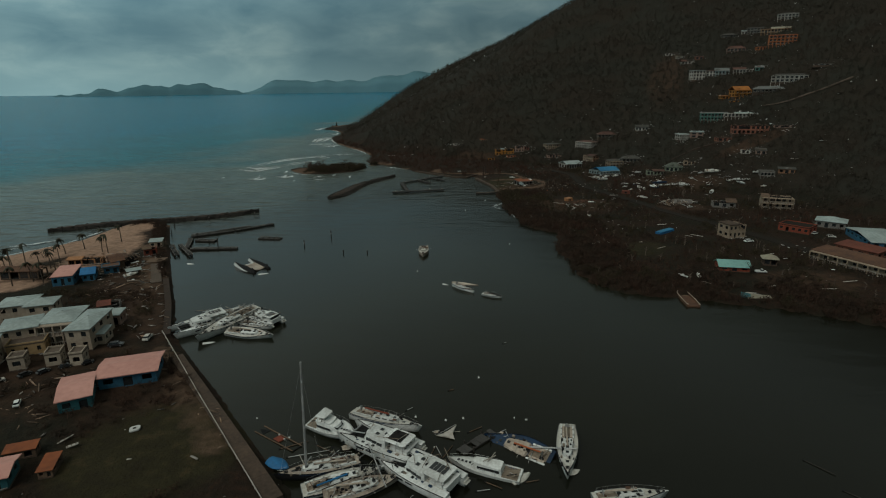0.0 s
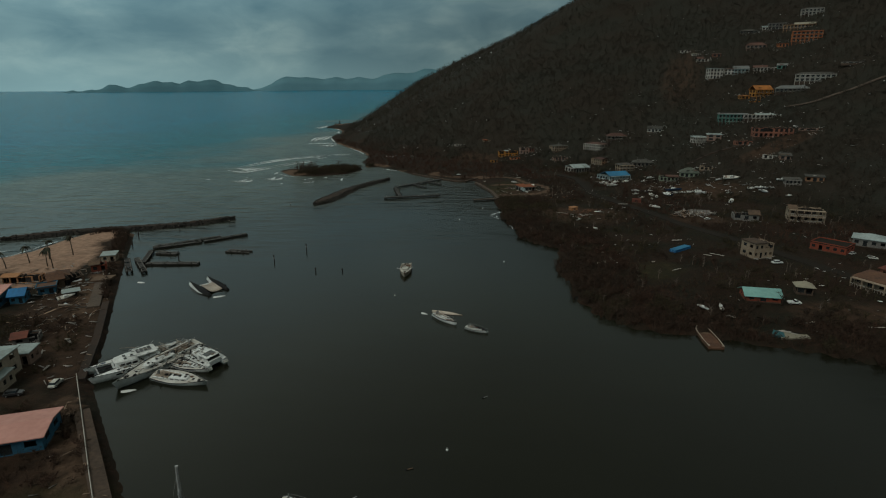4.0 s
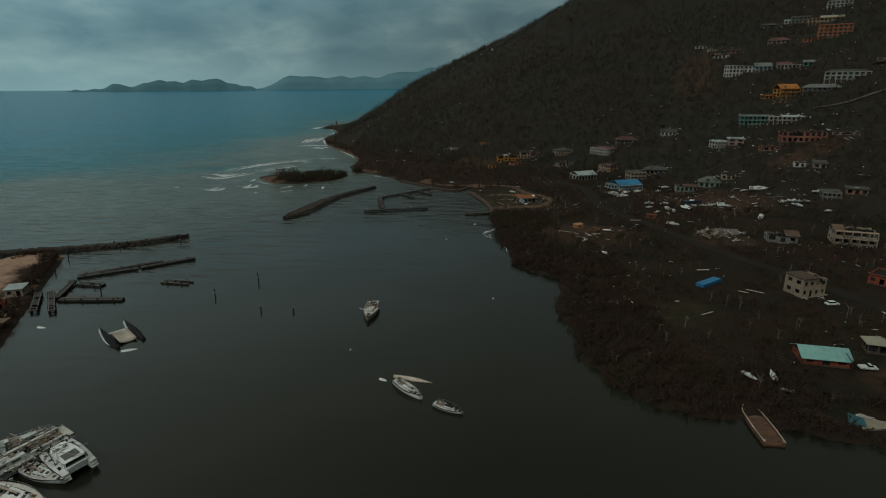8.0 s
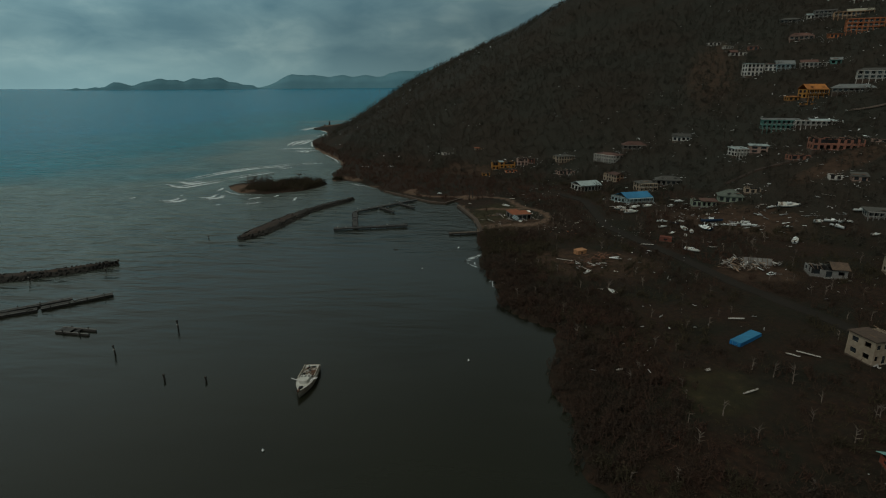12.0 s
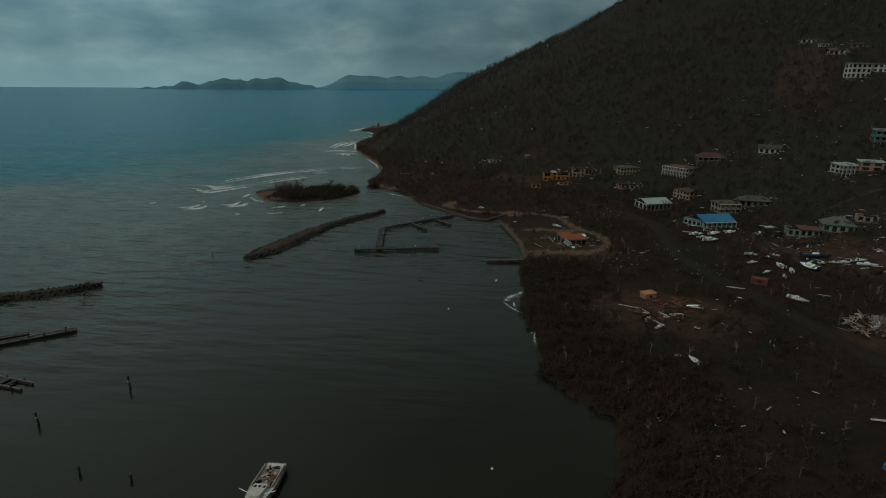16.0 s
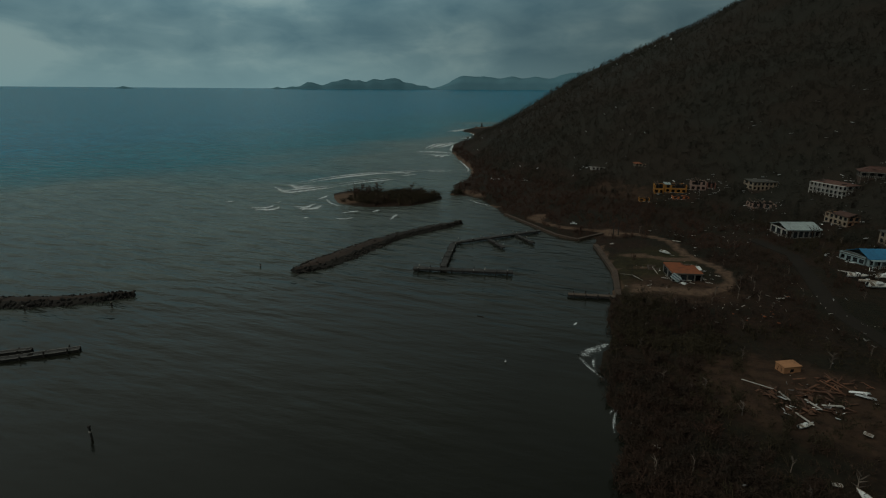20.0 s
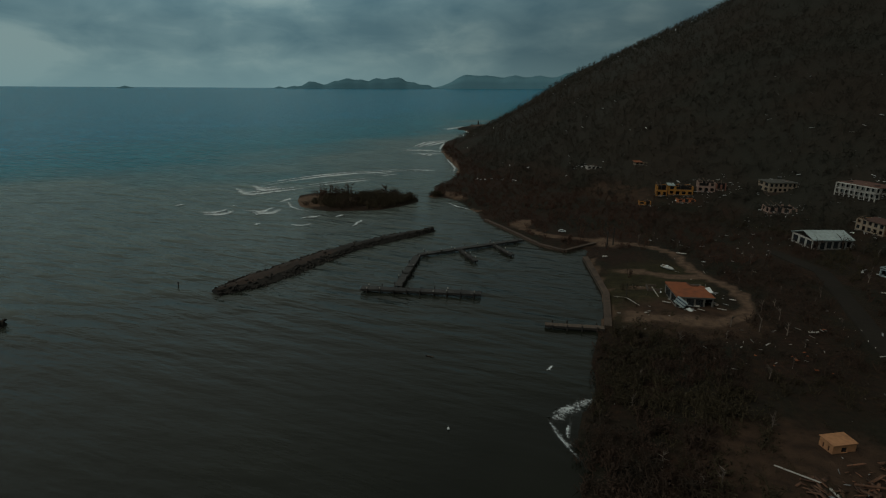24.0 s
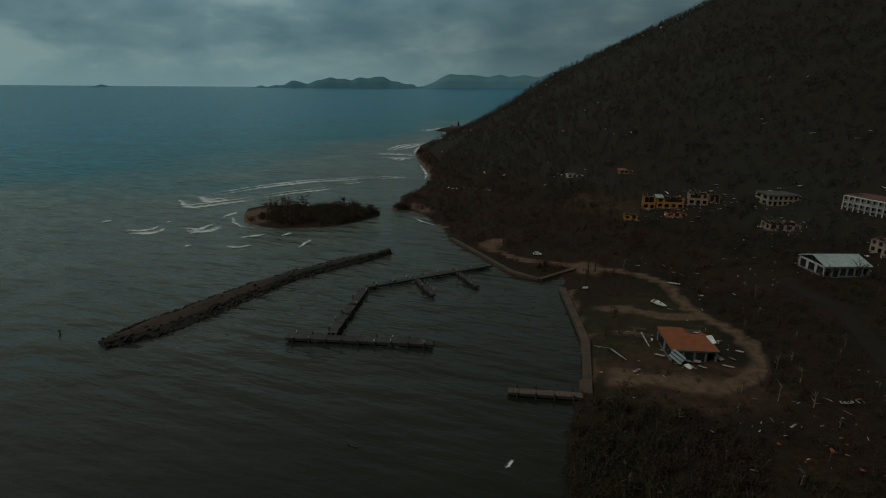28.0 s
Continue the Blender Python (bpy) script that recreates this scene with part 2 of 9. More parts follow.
def ground_material(name):
    """Storm-stripped soil, scrub, sand and grass, blended by how the place is laid out."""
    m = bpy.data.materials.new(name)
    m.use_nodes = True
    n, l = m.node_tree.nodes, m.node_tree.links
    p = n["Principled BSDF"]
    p.inputs["Roughness"].default_value, p.inputs["Specular IOR Level"].default_value = 0.95, 0.1
    at = n.new("ShaderNodeNewGeometry").outputs["Position"]

    def noise_at(scale, detail=5.0):
        t = n.new("ShaderNodeTexNoise")
        t.inputs["Scale"].default_value, t.inputs["Detail"].default_value = scale, detail
        t.inputs["Roughness"].default_value = 0.65
        l.new(at, t.inputs["Vector"])
        return t.outputs[0]

    def ramp(src, *stops):
        r = n.new("ShaderNodeValToRGB")
        r.color_ramp.elements[0].position, r.color_ramp.elements[0].color = stops[0][0], lin(stops[0][1])
        r.color_ramp.elements[1].position, r.color_ramp.elements[1].color = stops[-1][0], lin(stops[-1][1])
        for k, c in stops[1:-1]:
            r.color_ramp.elements.new(k).color = lin(c)
        l.new(src, r.inputs[0])
        return r.outputs[0]

    def mix(fac, a, b):
        k = n.new("ShaderNodeMix")
        k.data_type = "RGBA"
        l.new(fac, k.inputs["Factor"])
        l.new(a, k.inputs["A"])
        l.new(b, k.inputs["B"])
        return k.outputs["Result"]

    def layer(key, soft):
        a = n.new("ShaderNodeAttribute")
        a.attribute_name = key
        k = n.new("ShaderNodeMath")
        k.operation = "MULTIPLY_ADD"
        k.inputs[1].default_value = 1.0
        l.new(a.outputs["Fac"], k.inputs[0])
        e = n.new("ShaderNodeMath")
        e.operation = "MULTIPLY_ADD"
        e.inputs[1].default_value, e.inputs[2].default_value = soft, -soft / 2
        l.new(noise_at(0.25), e.inputs[0])
        l.new(e.outputs[0], k.inputs[2])
        r = n.new("ShaderNodeMapRange")
        r.inputs["From Min"].default_value, r.inputs["From Max"].default_value = 0.35, 0.65
        l.new(k.outputs[0], r.inputs["Value"])
        return r.outputs[0]

    scrub = mix(ramp(noise_at(0.045), (0.42, (0, 0, 0)), (0.60, (1, 1, 1))),
                ramp(noise_at(0.9), (0.35, (0.0130, 0.0086, 0.0060)), (0.55, (0.023, 0.0135, 0.0088)), (0.72, (0.041, 0.0198, 0.0116))),
                ramp(noise_at(0.7), (0.35, (0.0095, 0.0090, 0.0060)), (0.6, (0.0160, 0.0146, 0.0094)), (0.75, (0.027, 0.0205, 0.0126))))
    sand = ramp(noise_at(0.5), (0.3, (0.18, 0.113, 0.080)), (0.7, (0.33, 0.215, 0.152)))
    grass = ramp(noise_at(0.35), (0.32, (0.018, 0.0145, 0.008)), (0.55, (0.026, 0.0225, 0.0105)), (0.72, (0.046, 0.034, 0.017)))
    track = ramp(noise_at(0.6), (0.3, (0.052, 0.033, 0.022)), (0.7, (0.120, 0.078, 0.052)))
    earth = ramp(noise_at(0.4), (0.3, (0.020, 0.0130, 0.0092)), (0.7, (0.056, 0.0335, 0.0210)))
    hill = mix(ramp(noise_at(0.02), (0.42, (0, 0, 0)), (0.60, (1, 1, 1))),
               ramp(noise_at(0.5), (0.35, (0.0165, 0.0163, 0.0124)), (0.55, (0.0200, 0.0190, 0.0145)), (0.72, (0.0240, 0.0218, 0.0166))),
               ramp(noise_at(0.5), (0.35, (0.0172, 0.0143, 0.0105)), (0.6, (0.0220, 0.0168, 0.0120)), (0.75, (0.027, 0.0195, 0.0137))))
    c = mix(layer("hill", 0.5), scrub, hill)
    c = mix(layer("grass", 0.5), c, grass)
    c = mix(layer("earth", 0.7), c, earth)
    c = mix(layer("track", 0.6), c, track)
    c = mix(layer("sand", 0.45), c, sand)
    l.new(c, p.inputs["Base Color"])
    b = n.new("ShaderNodeBump")
    b.inputs["Strength"].default_value, b.inputs["Distance"].default_value = 0.8, 0.4
    l.new(noise_at(1.4), b.inputs["Height"])
    l.new(b.outputs[0], p.inputs["Normal"])
    return m


def foam_material(name):
    m = material(name, (0.62, 0.66, 0.66), (0.42, 0.46, 0.46), rough=0.9, grain=1.2)
    n, l = m.node_tree.nodes, m.node_tree.links
    t = n.new("ShaderNodeTexNoise")
    t.inputs["Scale"].default_value, t.inputs["Detail"].default_value, t.inputs["Roughness"].default_value = 1.5, 7.0, 0.78
    l.new(n.new("ShaderNodeNewGeometry").outputs["Position"], t.inputs["Vector"])
    edge = n.new("ShaderNodeAttribute")
    edge.attribute_name = "thick"
    sum_up = n.new("ShaderNodeMath")
    sum_up.operation = "MULTIPLY_ADD"
    sum_up.inputs[1].default_value = 0.55
    l.new(edge.outputs["Fac"], sum_up.inputs[0])
    l.new(t.outputs[0], sum_up.inputs[2])
    r = n.new("ShaderNodeMapRange")
    r.inputs["From Min"].default_value, r.inputs["From Max"].default_value = 0.70, 1.00
    l.new(sum_up.outputs[0], r.inputs["Value"])
    l.new(r.outputs[0], n["Principled BSDF"].inputs["Alpha"])
    return m


M = {
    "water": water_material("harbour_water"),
    "ground": ground_material("storm_stripped_ground"),
    "foam": foam_material("sea_foam"),
    "gel": material("white_gelcoat", (0.61, 0.635, 0.62), (0.38, 0.385, 0.365), rough=0.35, grain=2.5, blotch=0.5, bump=0.03, spec=0.5, random=0.12),
    "gel_dirty": material("stained_gelcoat", (0.46, 0.40, 0.33), (0.16, 0.12, 0.09), rough=0.5, grain=2.0, blotch=0.3, bump=0.05, random=0.1),
    "deck": material("deck_grey", (0.50, 0.50, 0.46), (0.30, 0.28, 0.24), rough=0.7, grain=3.0, bump=0.05),
    "teak": material("weathered_teak", (0.20, 0.165, 0.125), (0.09, 0.068, 0.05), rough=0.8, grain=5.0),
    "navy": material("dark_blue_hull", (0.012, 0.035, 0.080), (0.008, 0.018, 0.035), rough=0.35, grain=2.0, bump=0.03),
    "black_hull": material("black_antifouling", (0.013, 0.013, 0.014), (0.007, 0.007, 0.007), rough=0.8, grain=2.0, spec=0.15),
    "tint": material("tinted_glass", (0.012, 0.014, 0.016), rough=0.12, bump=0.0, spec=0.6),
    "alu": material("dull_aluminium", (0.42, 0.42, 0.41), (0.26, 0.26, 0.26), rough=0.45, metal=0.5, bump=0.02),
    "rope": material("tangled_rigging", (0.30, 0.28, 0.24), rough=0.9),
    "tarp_blue": material("blue_tarpaulin", (0.012, 0.130, 0.300), (0.008, 0.070, 0.170), rough=0.6, grain=1.5, bump=0.2),
    "orange": material("orange_canvas", (0.35, 0.085, 0.025), (0.18, 0.05, 0.02), rough=0.8, grain=2.0),
    "rust": material("rusty_steel", (0.115, 0.055, 0.030), (0.05, 0.027, 0.018), rough=0.9, grain=2.0, bump=0.3),
    "rock": material("breakwater_rock", (0.026, 0.022, 0.017), (0.011, 0.0095, 0.008), rough=0.95, grain=2.0, bump=0.4, random=0.35, island=0.35),
    "mound": material("bare_brown_earth", (0.036, 0.0205, 0.0130), (0.015, 0.011, 0.008), rough=0.98, grain=0.8, bump=0.4),
    "concrete": material("weathered_concrete", (0.074, 0.049, 0.034), (0.030, 0.021, 0.015), rough=0.95, grain=1.5, bump=0.25),
    "pale_concrete": material("pale_concrete", (0.098, 0.072, 0.053), (0.046, 0.035, 0.027), rough=0.95, grain=1.5, bump=0.2),
    "asphalt": material("wet_asphalt", (0.0205, 0.0170, 0.0134), (0.0140, 0.0118, 0.0094), rough=0.98, grain=1.0, spec=0.1),
    "sand": material("sandy_track", (0.130, 0.085, 0.055), (0.070, 0.046, 0.030), rough=0.98, grain=0.9, bump=0.3, blotch=0.2),
    "dock": material("grey_dock_boards", (0.048, 0.0455, 0.042), (0.021, 0.020, 0.019), rough=0.9, grain=3.0, bump=0.3, random=0.25),
    "pile": material("dark_timber_pile", (0.030, 0.026, 0.022), rough=0.95, grain=4.0),
    "white": material("white_paint", (0.390, 0.374, 0.343), (0.218, 0.195, 0.164), rough=0.7, grain=1.8, blotch=0.3, bump=0.06, random=0.1),
    "cream": material("cream_render", (0.259, 0.205, 0.148), (0.144, 0.104, 0.072), rough=0.9, grain=1.5, blotch=0.25, bump=0.08, random=0.1),
    "terrace": material("pale_terrace_render", (0.33, 0.275, 0.215), (0.20, 0.155, 0.115), rough=0.9, grain=1.5, blotch=0.25, bump=0.08, random=0.1),
    "pinkish": material("faded_pink_render", (0.252, 0.168, 0.133), (0.154, 0.098, 0.077), rough=0.9, grain=1.5),
    "yellow": material("yellow_render", (0.302, 0.137, 0.022), (0.180, 0.079, 0.018), rough=0.9, grain=1.5),
    "orange_wall": material("orange_render", (0.360, 0.115, 0.036), (0.230, 0.076, 0.028), rough=0.9, grain=1.5),
    "brick_red": material("brick_red_render", (0.20, 0.082, 0.052), (0.11, 0.046, 0.031), rough=0.9, grain=1.5),
    "red_wall": material("red_painted_wall", (0.192, 0.040, 0.018), (0.112, 0.028, 0.016), rough=0.9, grain=1.5),
    "teal_wall": material("teal_render", (0.079, 0.187, 0.158), (0.043, 0.108, 0.094), rough=0.9, grain=1.5),
    "blue_wall": material("blue_painted_wall", (0.022, 0.105, 0.170), (0.014, 0.055, 0.095), rough=0.8, grain=1.5),
    "teal_paint": material("teal_painted_wall", (0.020, 0.100, 0.115), (0.012, 0.055, 0.065), rough=0.8, grain=1.5),
    "grey_wall": material("grey_render", (0.158, 0.151, 0.137), (0.094, 0.086, 0.079), rough=0.9, grain=1.5),
    "green_wall": material("pale_green_render", (0.168, 0.196, 0.147), (0.098, 0.112, 0.084), rough=0.9, grain=1.5),
    "roof_white": material("white_coated_roof", (0.275, 0.325, 0.315), (0.165, 0.195, 0.188), rough=0.7, grain=1.2, bump=0.1, random=0.08),
    "roof_grey": material("grey_metal_roof", (0.132, 0.142, 0.135), (0.079, 0.083, 0.079), rough=0.7, grain=1.2),
    "roof_pink": material("faded_pink_metal_roof", (0.478, 0.248, 0.207), (0.368, 0.179, 0.147), rough=0.75, grain=0.9, bump=0.06),
    "roof_blue": material("blue_tarpaulin_roof", (0.024, 0.152, 0.272), (0.016, 0.096, 0.184), rough=0.7, grain=1.2),
    "roof_teal": material("pale_teal_metal_roof", (0.176, 0.336, 0.304), (0.112, 0.232, 0.216), rough=0.7, grain=1.0),
    "roof_red": material("red_metal_roof", (0.140, 0.038, 0.021), (0.070, 0.022, 0.014), rough=0.8, grain=1.2),
    "roof_orange": material("orange_roof_membrane", (0.259, 0.072, 0.020), (0.094, 0.030, 0.013), rough=0.85, grain=0.7, blotch=0.1),
    "roof_dull": material("dull_grey_roof", (0.058, 0.056, 0.048), (0.034, 0.032, 0.027), rough=0.9, grain=0.8, blotch=0.2, random=0.2),
    "roof_dull_red": material("dull_red_roof", (0.090, 0.040, 0.028), (0.045, 0.025, 0.019), rough=0.9, grain=0.8, blotch=0.2, random=0.2),
    "roof_green": material("dull_green_roof", (0.085, 0.100, 0.080), (0.052, 0.058, 0.046), rough=0.9, grain=0.8, blotch=0.2),
    "roof_yellow": material("orange_yellow_roof", (0.330, 0.125, 0.025), (0.190, 0.070, 0.018), rough=0.9, grain=1.0),
    "dull_wall": material("dull_stained_and_shaded_render", (0.110, 0.100, 0.085), (0.058, 0.050, 0.041), rough=0.9, grain=1.2, blotch=0.2, random=0.15),
    "annexe_yellow": material("ochre_render", (0.330, 0.225, 0.115), (0.200, 0.130, 0.066), rough=0.9, grain=1.5, blotch=0.25),
    "teal_pale": material("pale_teal_render", (0.230, 0.290, 0.290), (0.120, 0.160, 0.165), rough=0.9, grain=1.5, blotch=0.25),
    "peach": material("peach_render", (0.330, 0.210, 0.120), (0.190, 0.115, 0.065), rough=0.9, grain=1.5),
    "orange_pale": material("orange_brown_render", (0.220, 0.115, 0.062), (0.120, 0.062, 0.036), rough=0.9, grain=1.5),
    "roof_tan": material("tan_canvas_roof", (0.238, 0.216, 0.158), (0.158, 0.144, 0.108), rough=0.8, grain=1.2),
    "ply": material("tan_plywood", (0.34, 0.165, 0.075), (0.20, 0.095, 0.045), rough=0.9, grain=2.0),
    "timber": material("broken_timber", (0.13, 0.082, 0.052), (0.045, 0.031, 0.021), rough=0.9, grain=3.0, random=0.2, island=0.3),
    "red_timber": material("orange_brown_timber", (0.150, 0.066, 0.034), (0.060, 0.030, 0.018), rough=0.9, grain=2.0, random=0.25, island=0.45),
    # near-black: room shade put into colour; also dark gear and torn sheets
    "dark": material("room_shade_and_dark_gear", (0.010, 0.009, 0.008), rough=0.95, bump=0.0),
    "glass": material("window_glass", (0.020, 0.024, 0.026), rough=0.1, bump=0.0, spec=0.6),
    "bark": material("storm_stripped_bark", (0.0455, 0.0263, 0.0181), (0.0290, 0.0225, 0.0165), rough=0.95, grain=0.35, bump=0.0, blotch=0.5, island=0.3, big_scale=0.2, spec=0.1),
    "bark_hill": material("bare_hillside_trees", (0.040, 0.0298, 0.0228), (0.0255, 0.0268, 0.0200), rough=0.95, grain=0.05, bump=0.0, blotch=0.3, island=0.12, big_scale=0.2, spec=0.1),
    "bark_red": material("rust_brown_thicket", (0.058, 0.0300, 0.0208), (0.036, 0.0230, 0.0166), rough=0.95, grain=0.20, bump=0.0, blotch=0.3, island=0.4, big_scale=0.2, spec=0.1),
    "bark_pale": material("pale_dead_wood", (0.120, 0.098, 0.080), (0.055, 0.043, 0.035), rough=0.95, grain=0.5, bump=0.0, island=0.4, spec=0.1),
    "palm": material("battered_palm_fronds", (0.030, 0.034, 0.016), (0.016, 0.016, 0.010), rough=0.9, grain=1.0),
    "trunk": material("palm_trunk", (0.075, 0.058, 0.042), (0.04, 0.03, 0.022), rough=0.95, grain=3.0),
    "scrub": material("islet_scrub", (0.043, 0.034, 0.019), (0.027, 0.0215, 0.0135), rough=0.95, grain=0.4, bump=0.0, island=0.4, spec=0.1),
    "tyre": material("tyre_rubber", (0.015, 0.015, 0.015), rough=0.9),
    "car_dark": material("dark_car_paint", (0.03, 0.03, 0.032), rough=0.3, spec=0.5),
    "debris": material("scattered_debris", (0.36, 0.34, 0.31), (0.05, 0.04, 0.033), rough=0.85, grain=0.5, island=0.6),
    "splinters": material("splintered_pale_timber", (0.25, 0.17, 0.115), (0.06, 0.042, 0.03), rough=0.9, grain=0.6, island=0.6),
    "shards": material("shattered_gelcoat", (0.60, 0.61, 0.60), (0.12, 0.12, 0.12), rough=0.6, grain=0.6, island=0.6),
    # blue haze of the distance is mixed into both island colours
    "far": material("haze_tinted_island", (0.088, 0.180, 0.214), (0.070, 0.150, 0.180), rough=1.0, grain=0.01, bump=0.0, spec=0.0),
    "farther": material("haze_tinted_far_island", (0.105, 0.210, 0.250), (0.090, 0.184, 0.220), rough=1.0, grain=0.01, bump=0.0, spec=0.0),
}


# ---- building blocks ----
def link(name, bm, mat, parent=None, label="", smooth=False):
    me = bpy.data.meshes.new(name)
    bm.normal_update()
    bm.to_mesh(me)
    bm.free()
    for k in mat if isinstance(mat, (list, tuple)) else [mat]:
        me.materials.append(M[k])
    if smooth:
        me.polygons.foreach_set("use_smooth", [True] * len(me.polygons))
    ob = new(name, me)
    if parent:
        ob.parent = parent
    if label:
        ob["label"] = label
    return ob


def part(name, bm, mat, parent, label="", smooth=False):
    return link(name, bm, mat, parent, label, smooth)


def thing(name, label, category, m=None, group="", kind=""):
    ob = new(name)
    ob.empty_display_size = 0.5
    if m is not None:
        ob.matrix_basis = m
    return tagged(ob, label, category, group, kind)


def box(bm, x0, y0, z0, x1, y1, z1, m=None):
    v = [bm.verts.new(c) for c in ((x0, y0, z0), (x1, y0, z0), (x1, y1, z0), (x0, y1, z0), (x0, y0, z1), (x1, y0, z1), (x1, y1, z1), (x0, y1, z1))]
    for f in ((3, 2, 1, 0), (4, 5, 6, 7), (0, 1, 5, 4), (1, 2, 6, 5), (2, 3, 7, 6), (3, 0, 4, 7)):
        bm.faces.new([v[i] for i in f])
    if m is not None:
        for k in v:
            k.co = m @ k.co
    return v


def boxes(*rows):
    bm = bmesh.new()
    for r in rows:
        box(bm, *r)
    return bm


def prism(bm, ring, z0, z1):
    """An upright solid over a ring of (x, y); z1 may be a list."""
    n = len(ring)
    tops = z1 if isinstance(z1, (list, tuple)) else [z1] * n
    a = [bm.verts.new((x, y, z0)) for x, y in ring]
    b = [bm.verts.new((x, y, z)) for (x, y), z in zip(ring, tops)]
    bm.faces.new(b)
    bm.faces.new(a[::-1])
    for i in range(n):
        j = (i + 1) % n
        bm.faces.new((a[i], a[j], b[j], b[i]))
    return bm


def rod(bm, p, q, r0, r1=None, sides=5):
    """A tapered round bar from p to q."""
    p, q = Vector(p), Vector(q)
    r1 = r0 if r1 is None else r1
    t = (q - p).to_track_quat("Z", "Y")
    ring = [(math.cos(2 * math.pi * i / sides), math.sin(2 * math.pi * i / sides)) for i in range(sides)]
    a = [bm.verts.new(p + t @ Vector((c * r0, s * r0, 0))) for c, s in ring]
    b = [bm.verts.new(q + t @ Vector((c * r1, s * r1, 0))) for c, s in ring]
    for i in range(sides):
        j = (i + 1) % sides
        bm.faces.new((a[i], a[j], b[j], b[i]))
    bm.faces.new(a[::-1])
    bm.faces.new(b)
    return bm


def from_arrays(name, verts, faces, mat, label, category, kind="stuff", parent=None):
    me = bpy.data.meshes.new(name)
    me.from_pydata(verts, [], faces)
    me.materials.append(M[mat])
    ob = new(name, me)
    if parent:
        ob.parent = parent
        ob["label"] = label
        return ob
    return tagged(ob, label, category, kind=kind)


def h(x, y):
    return float(height(x, y))



# ---- lie of the land ----
COAST_E = [(110, -400), (118, 60), (104, 118), (88, 136), (72, 145), (60, 150), (50, 152), (43, 155.5), (34, 156), (27, 159), (21, 166), (17, 178), (17, 190), (15, 203),
           (18, 217), (17, 229), (10, 235), (4, 243), (4, 255), (1, 264), (-2, 278), (-3, 292), (-4, 305), (-4.5, 321), (-7, 341), (-16.5, 370),
           (-17, 388), (-24.5, 375), (-33, 378), (-50, 394), (-62, 405), (-68, 416), (-86, 436), (-104, 450), (-112, 468), (-114, 500), (-119, 515), (-124.5, 533), (-137, 553), (-153.5, 582), (-174, 619), (-192, 661), (-203.5, 698), (-208, 730),
           (-205, 752), (-216, 796), (-239, 842), (-256, 855), (-266, 884), (-264, 918), (-250, 965), (-225, 1010), (-165, 1100), (-60, 2600)]
FOOT = [(260, -400), (230, 40), (190, 130), (158, 210), (132, 290), (100, 338), (78, 380), (52, 415), (8, 440), (-40, 472), (-95, 510), (-112, 538), (-131, 560), (-149, 590), (-170, 627), (-187, 668), (-198, 704), (-199, 756),
        (-211, 802), (-232, 850), (-246, 880), (-248, 925), (-236, 968), (-212, 1012), (-157, 1102), (-52, 2600)]
COAST_W = [(60, -400), (-20, 40), (-43.5, 68.5), (-56.4, 83), (-68.6, 96.6), (-82, 111.4), (-91.5, 121.7), (-102.3, 141.4), (-115, 162.3), (-129, 186), (-158, 237), (-168, 243),
           (-177, 235), (-179, 208), (-192, 186), (-215, 166), (-260, 140), (-400, 90), (-900, -100), (-900, -400)]
ISLET = [(-162, 418), (-155, 407.5), (-146, 397.5), (-137, 395.5), (-129, 395), (-119, 400.5), (-111.5, 405.5), (-106, 416), (-103.5, 428), (-107, 435), (-119, 437), (-133, 433), (-149, 431), (-159, 427)]


def seg_dist(x, y, line):
    """The distance of points from a line of straight pieces, and the side (positive to the right of its way)."""
    best = np.full(np.shape(x), 1e9)
    side = np.zeros(np.shape(x))
    for (ax, ay), (bx, by) in zip(line, line[1:]):
        dx, dy = bx - ax, by - ay
        u = np.clip(((x - ax) * dx + (y - ay) * dy) / (dx * dx + dy * dy), 0, 1)
        d = np.hypot(x - ax - u * dx, y - ay - u * dy)
        c = (x - ax) * dy - (y - ay) * dx
        nearer = d < best - 1e-9
        best, side = np.where(nearer, d, best), np.where(nearer, c, side)
    return np.where(side > 0, best, -best)


def inside(x, y, ring):
    hit = np.zeros(np.shape(x), bool)
    for (ax, ay), (bx, by) in zip(ring, ring[1:] + ring[:1]):
        if ay == by:
            continue
        hit ^= ((ay > y) != (by > y)) & (x < (bx - ax) * (y - ay) / (by - ay) + ax)
    return hit


def signed(x, y, ring, closed=True):
    d = np.abs(seg_dist(x, y, ring + ring[:1]))
    return np.where(inside(x, y, ring), d, -d)


EAST = COAST_E + [(3000, 2600), (3000, -400)]
HILL = FOOT + [(3000, 2600), (3000, -400)]


def waves(x, y, size, seed):
    """A smooth uneven field between about -1 and 1."""
    v = 0
    for k in range(5):
        a = seed * 1.7 + k * 2.4
        v = v + np.sin((x * np.cos(a) + y * np.sin(a)) / size * (1 + 0.37 * k) + seed + 1.3 * k) / (1 + 0.35 * k)
    return v / 2.6


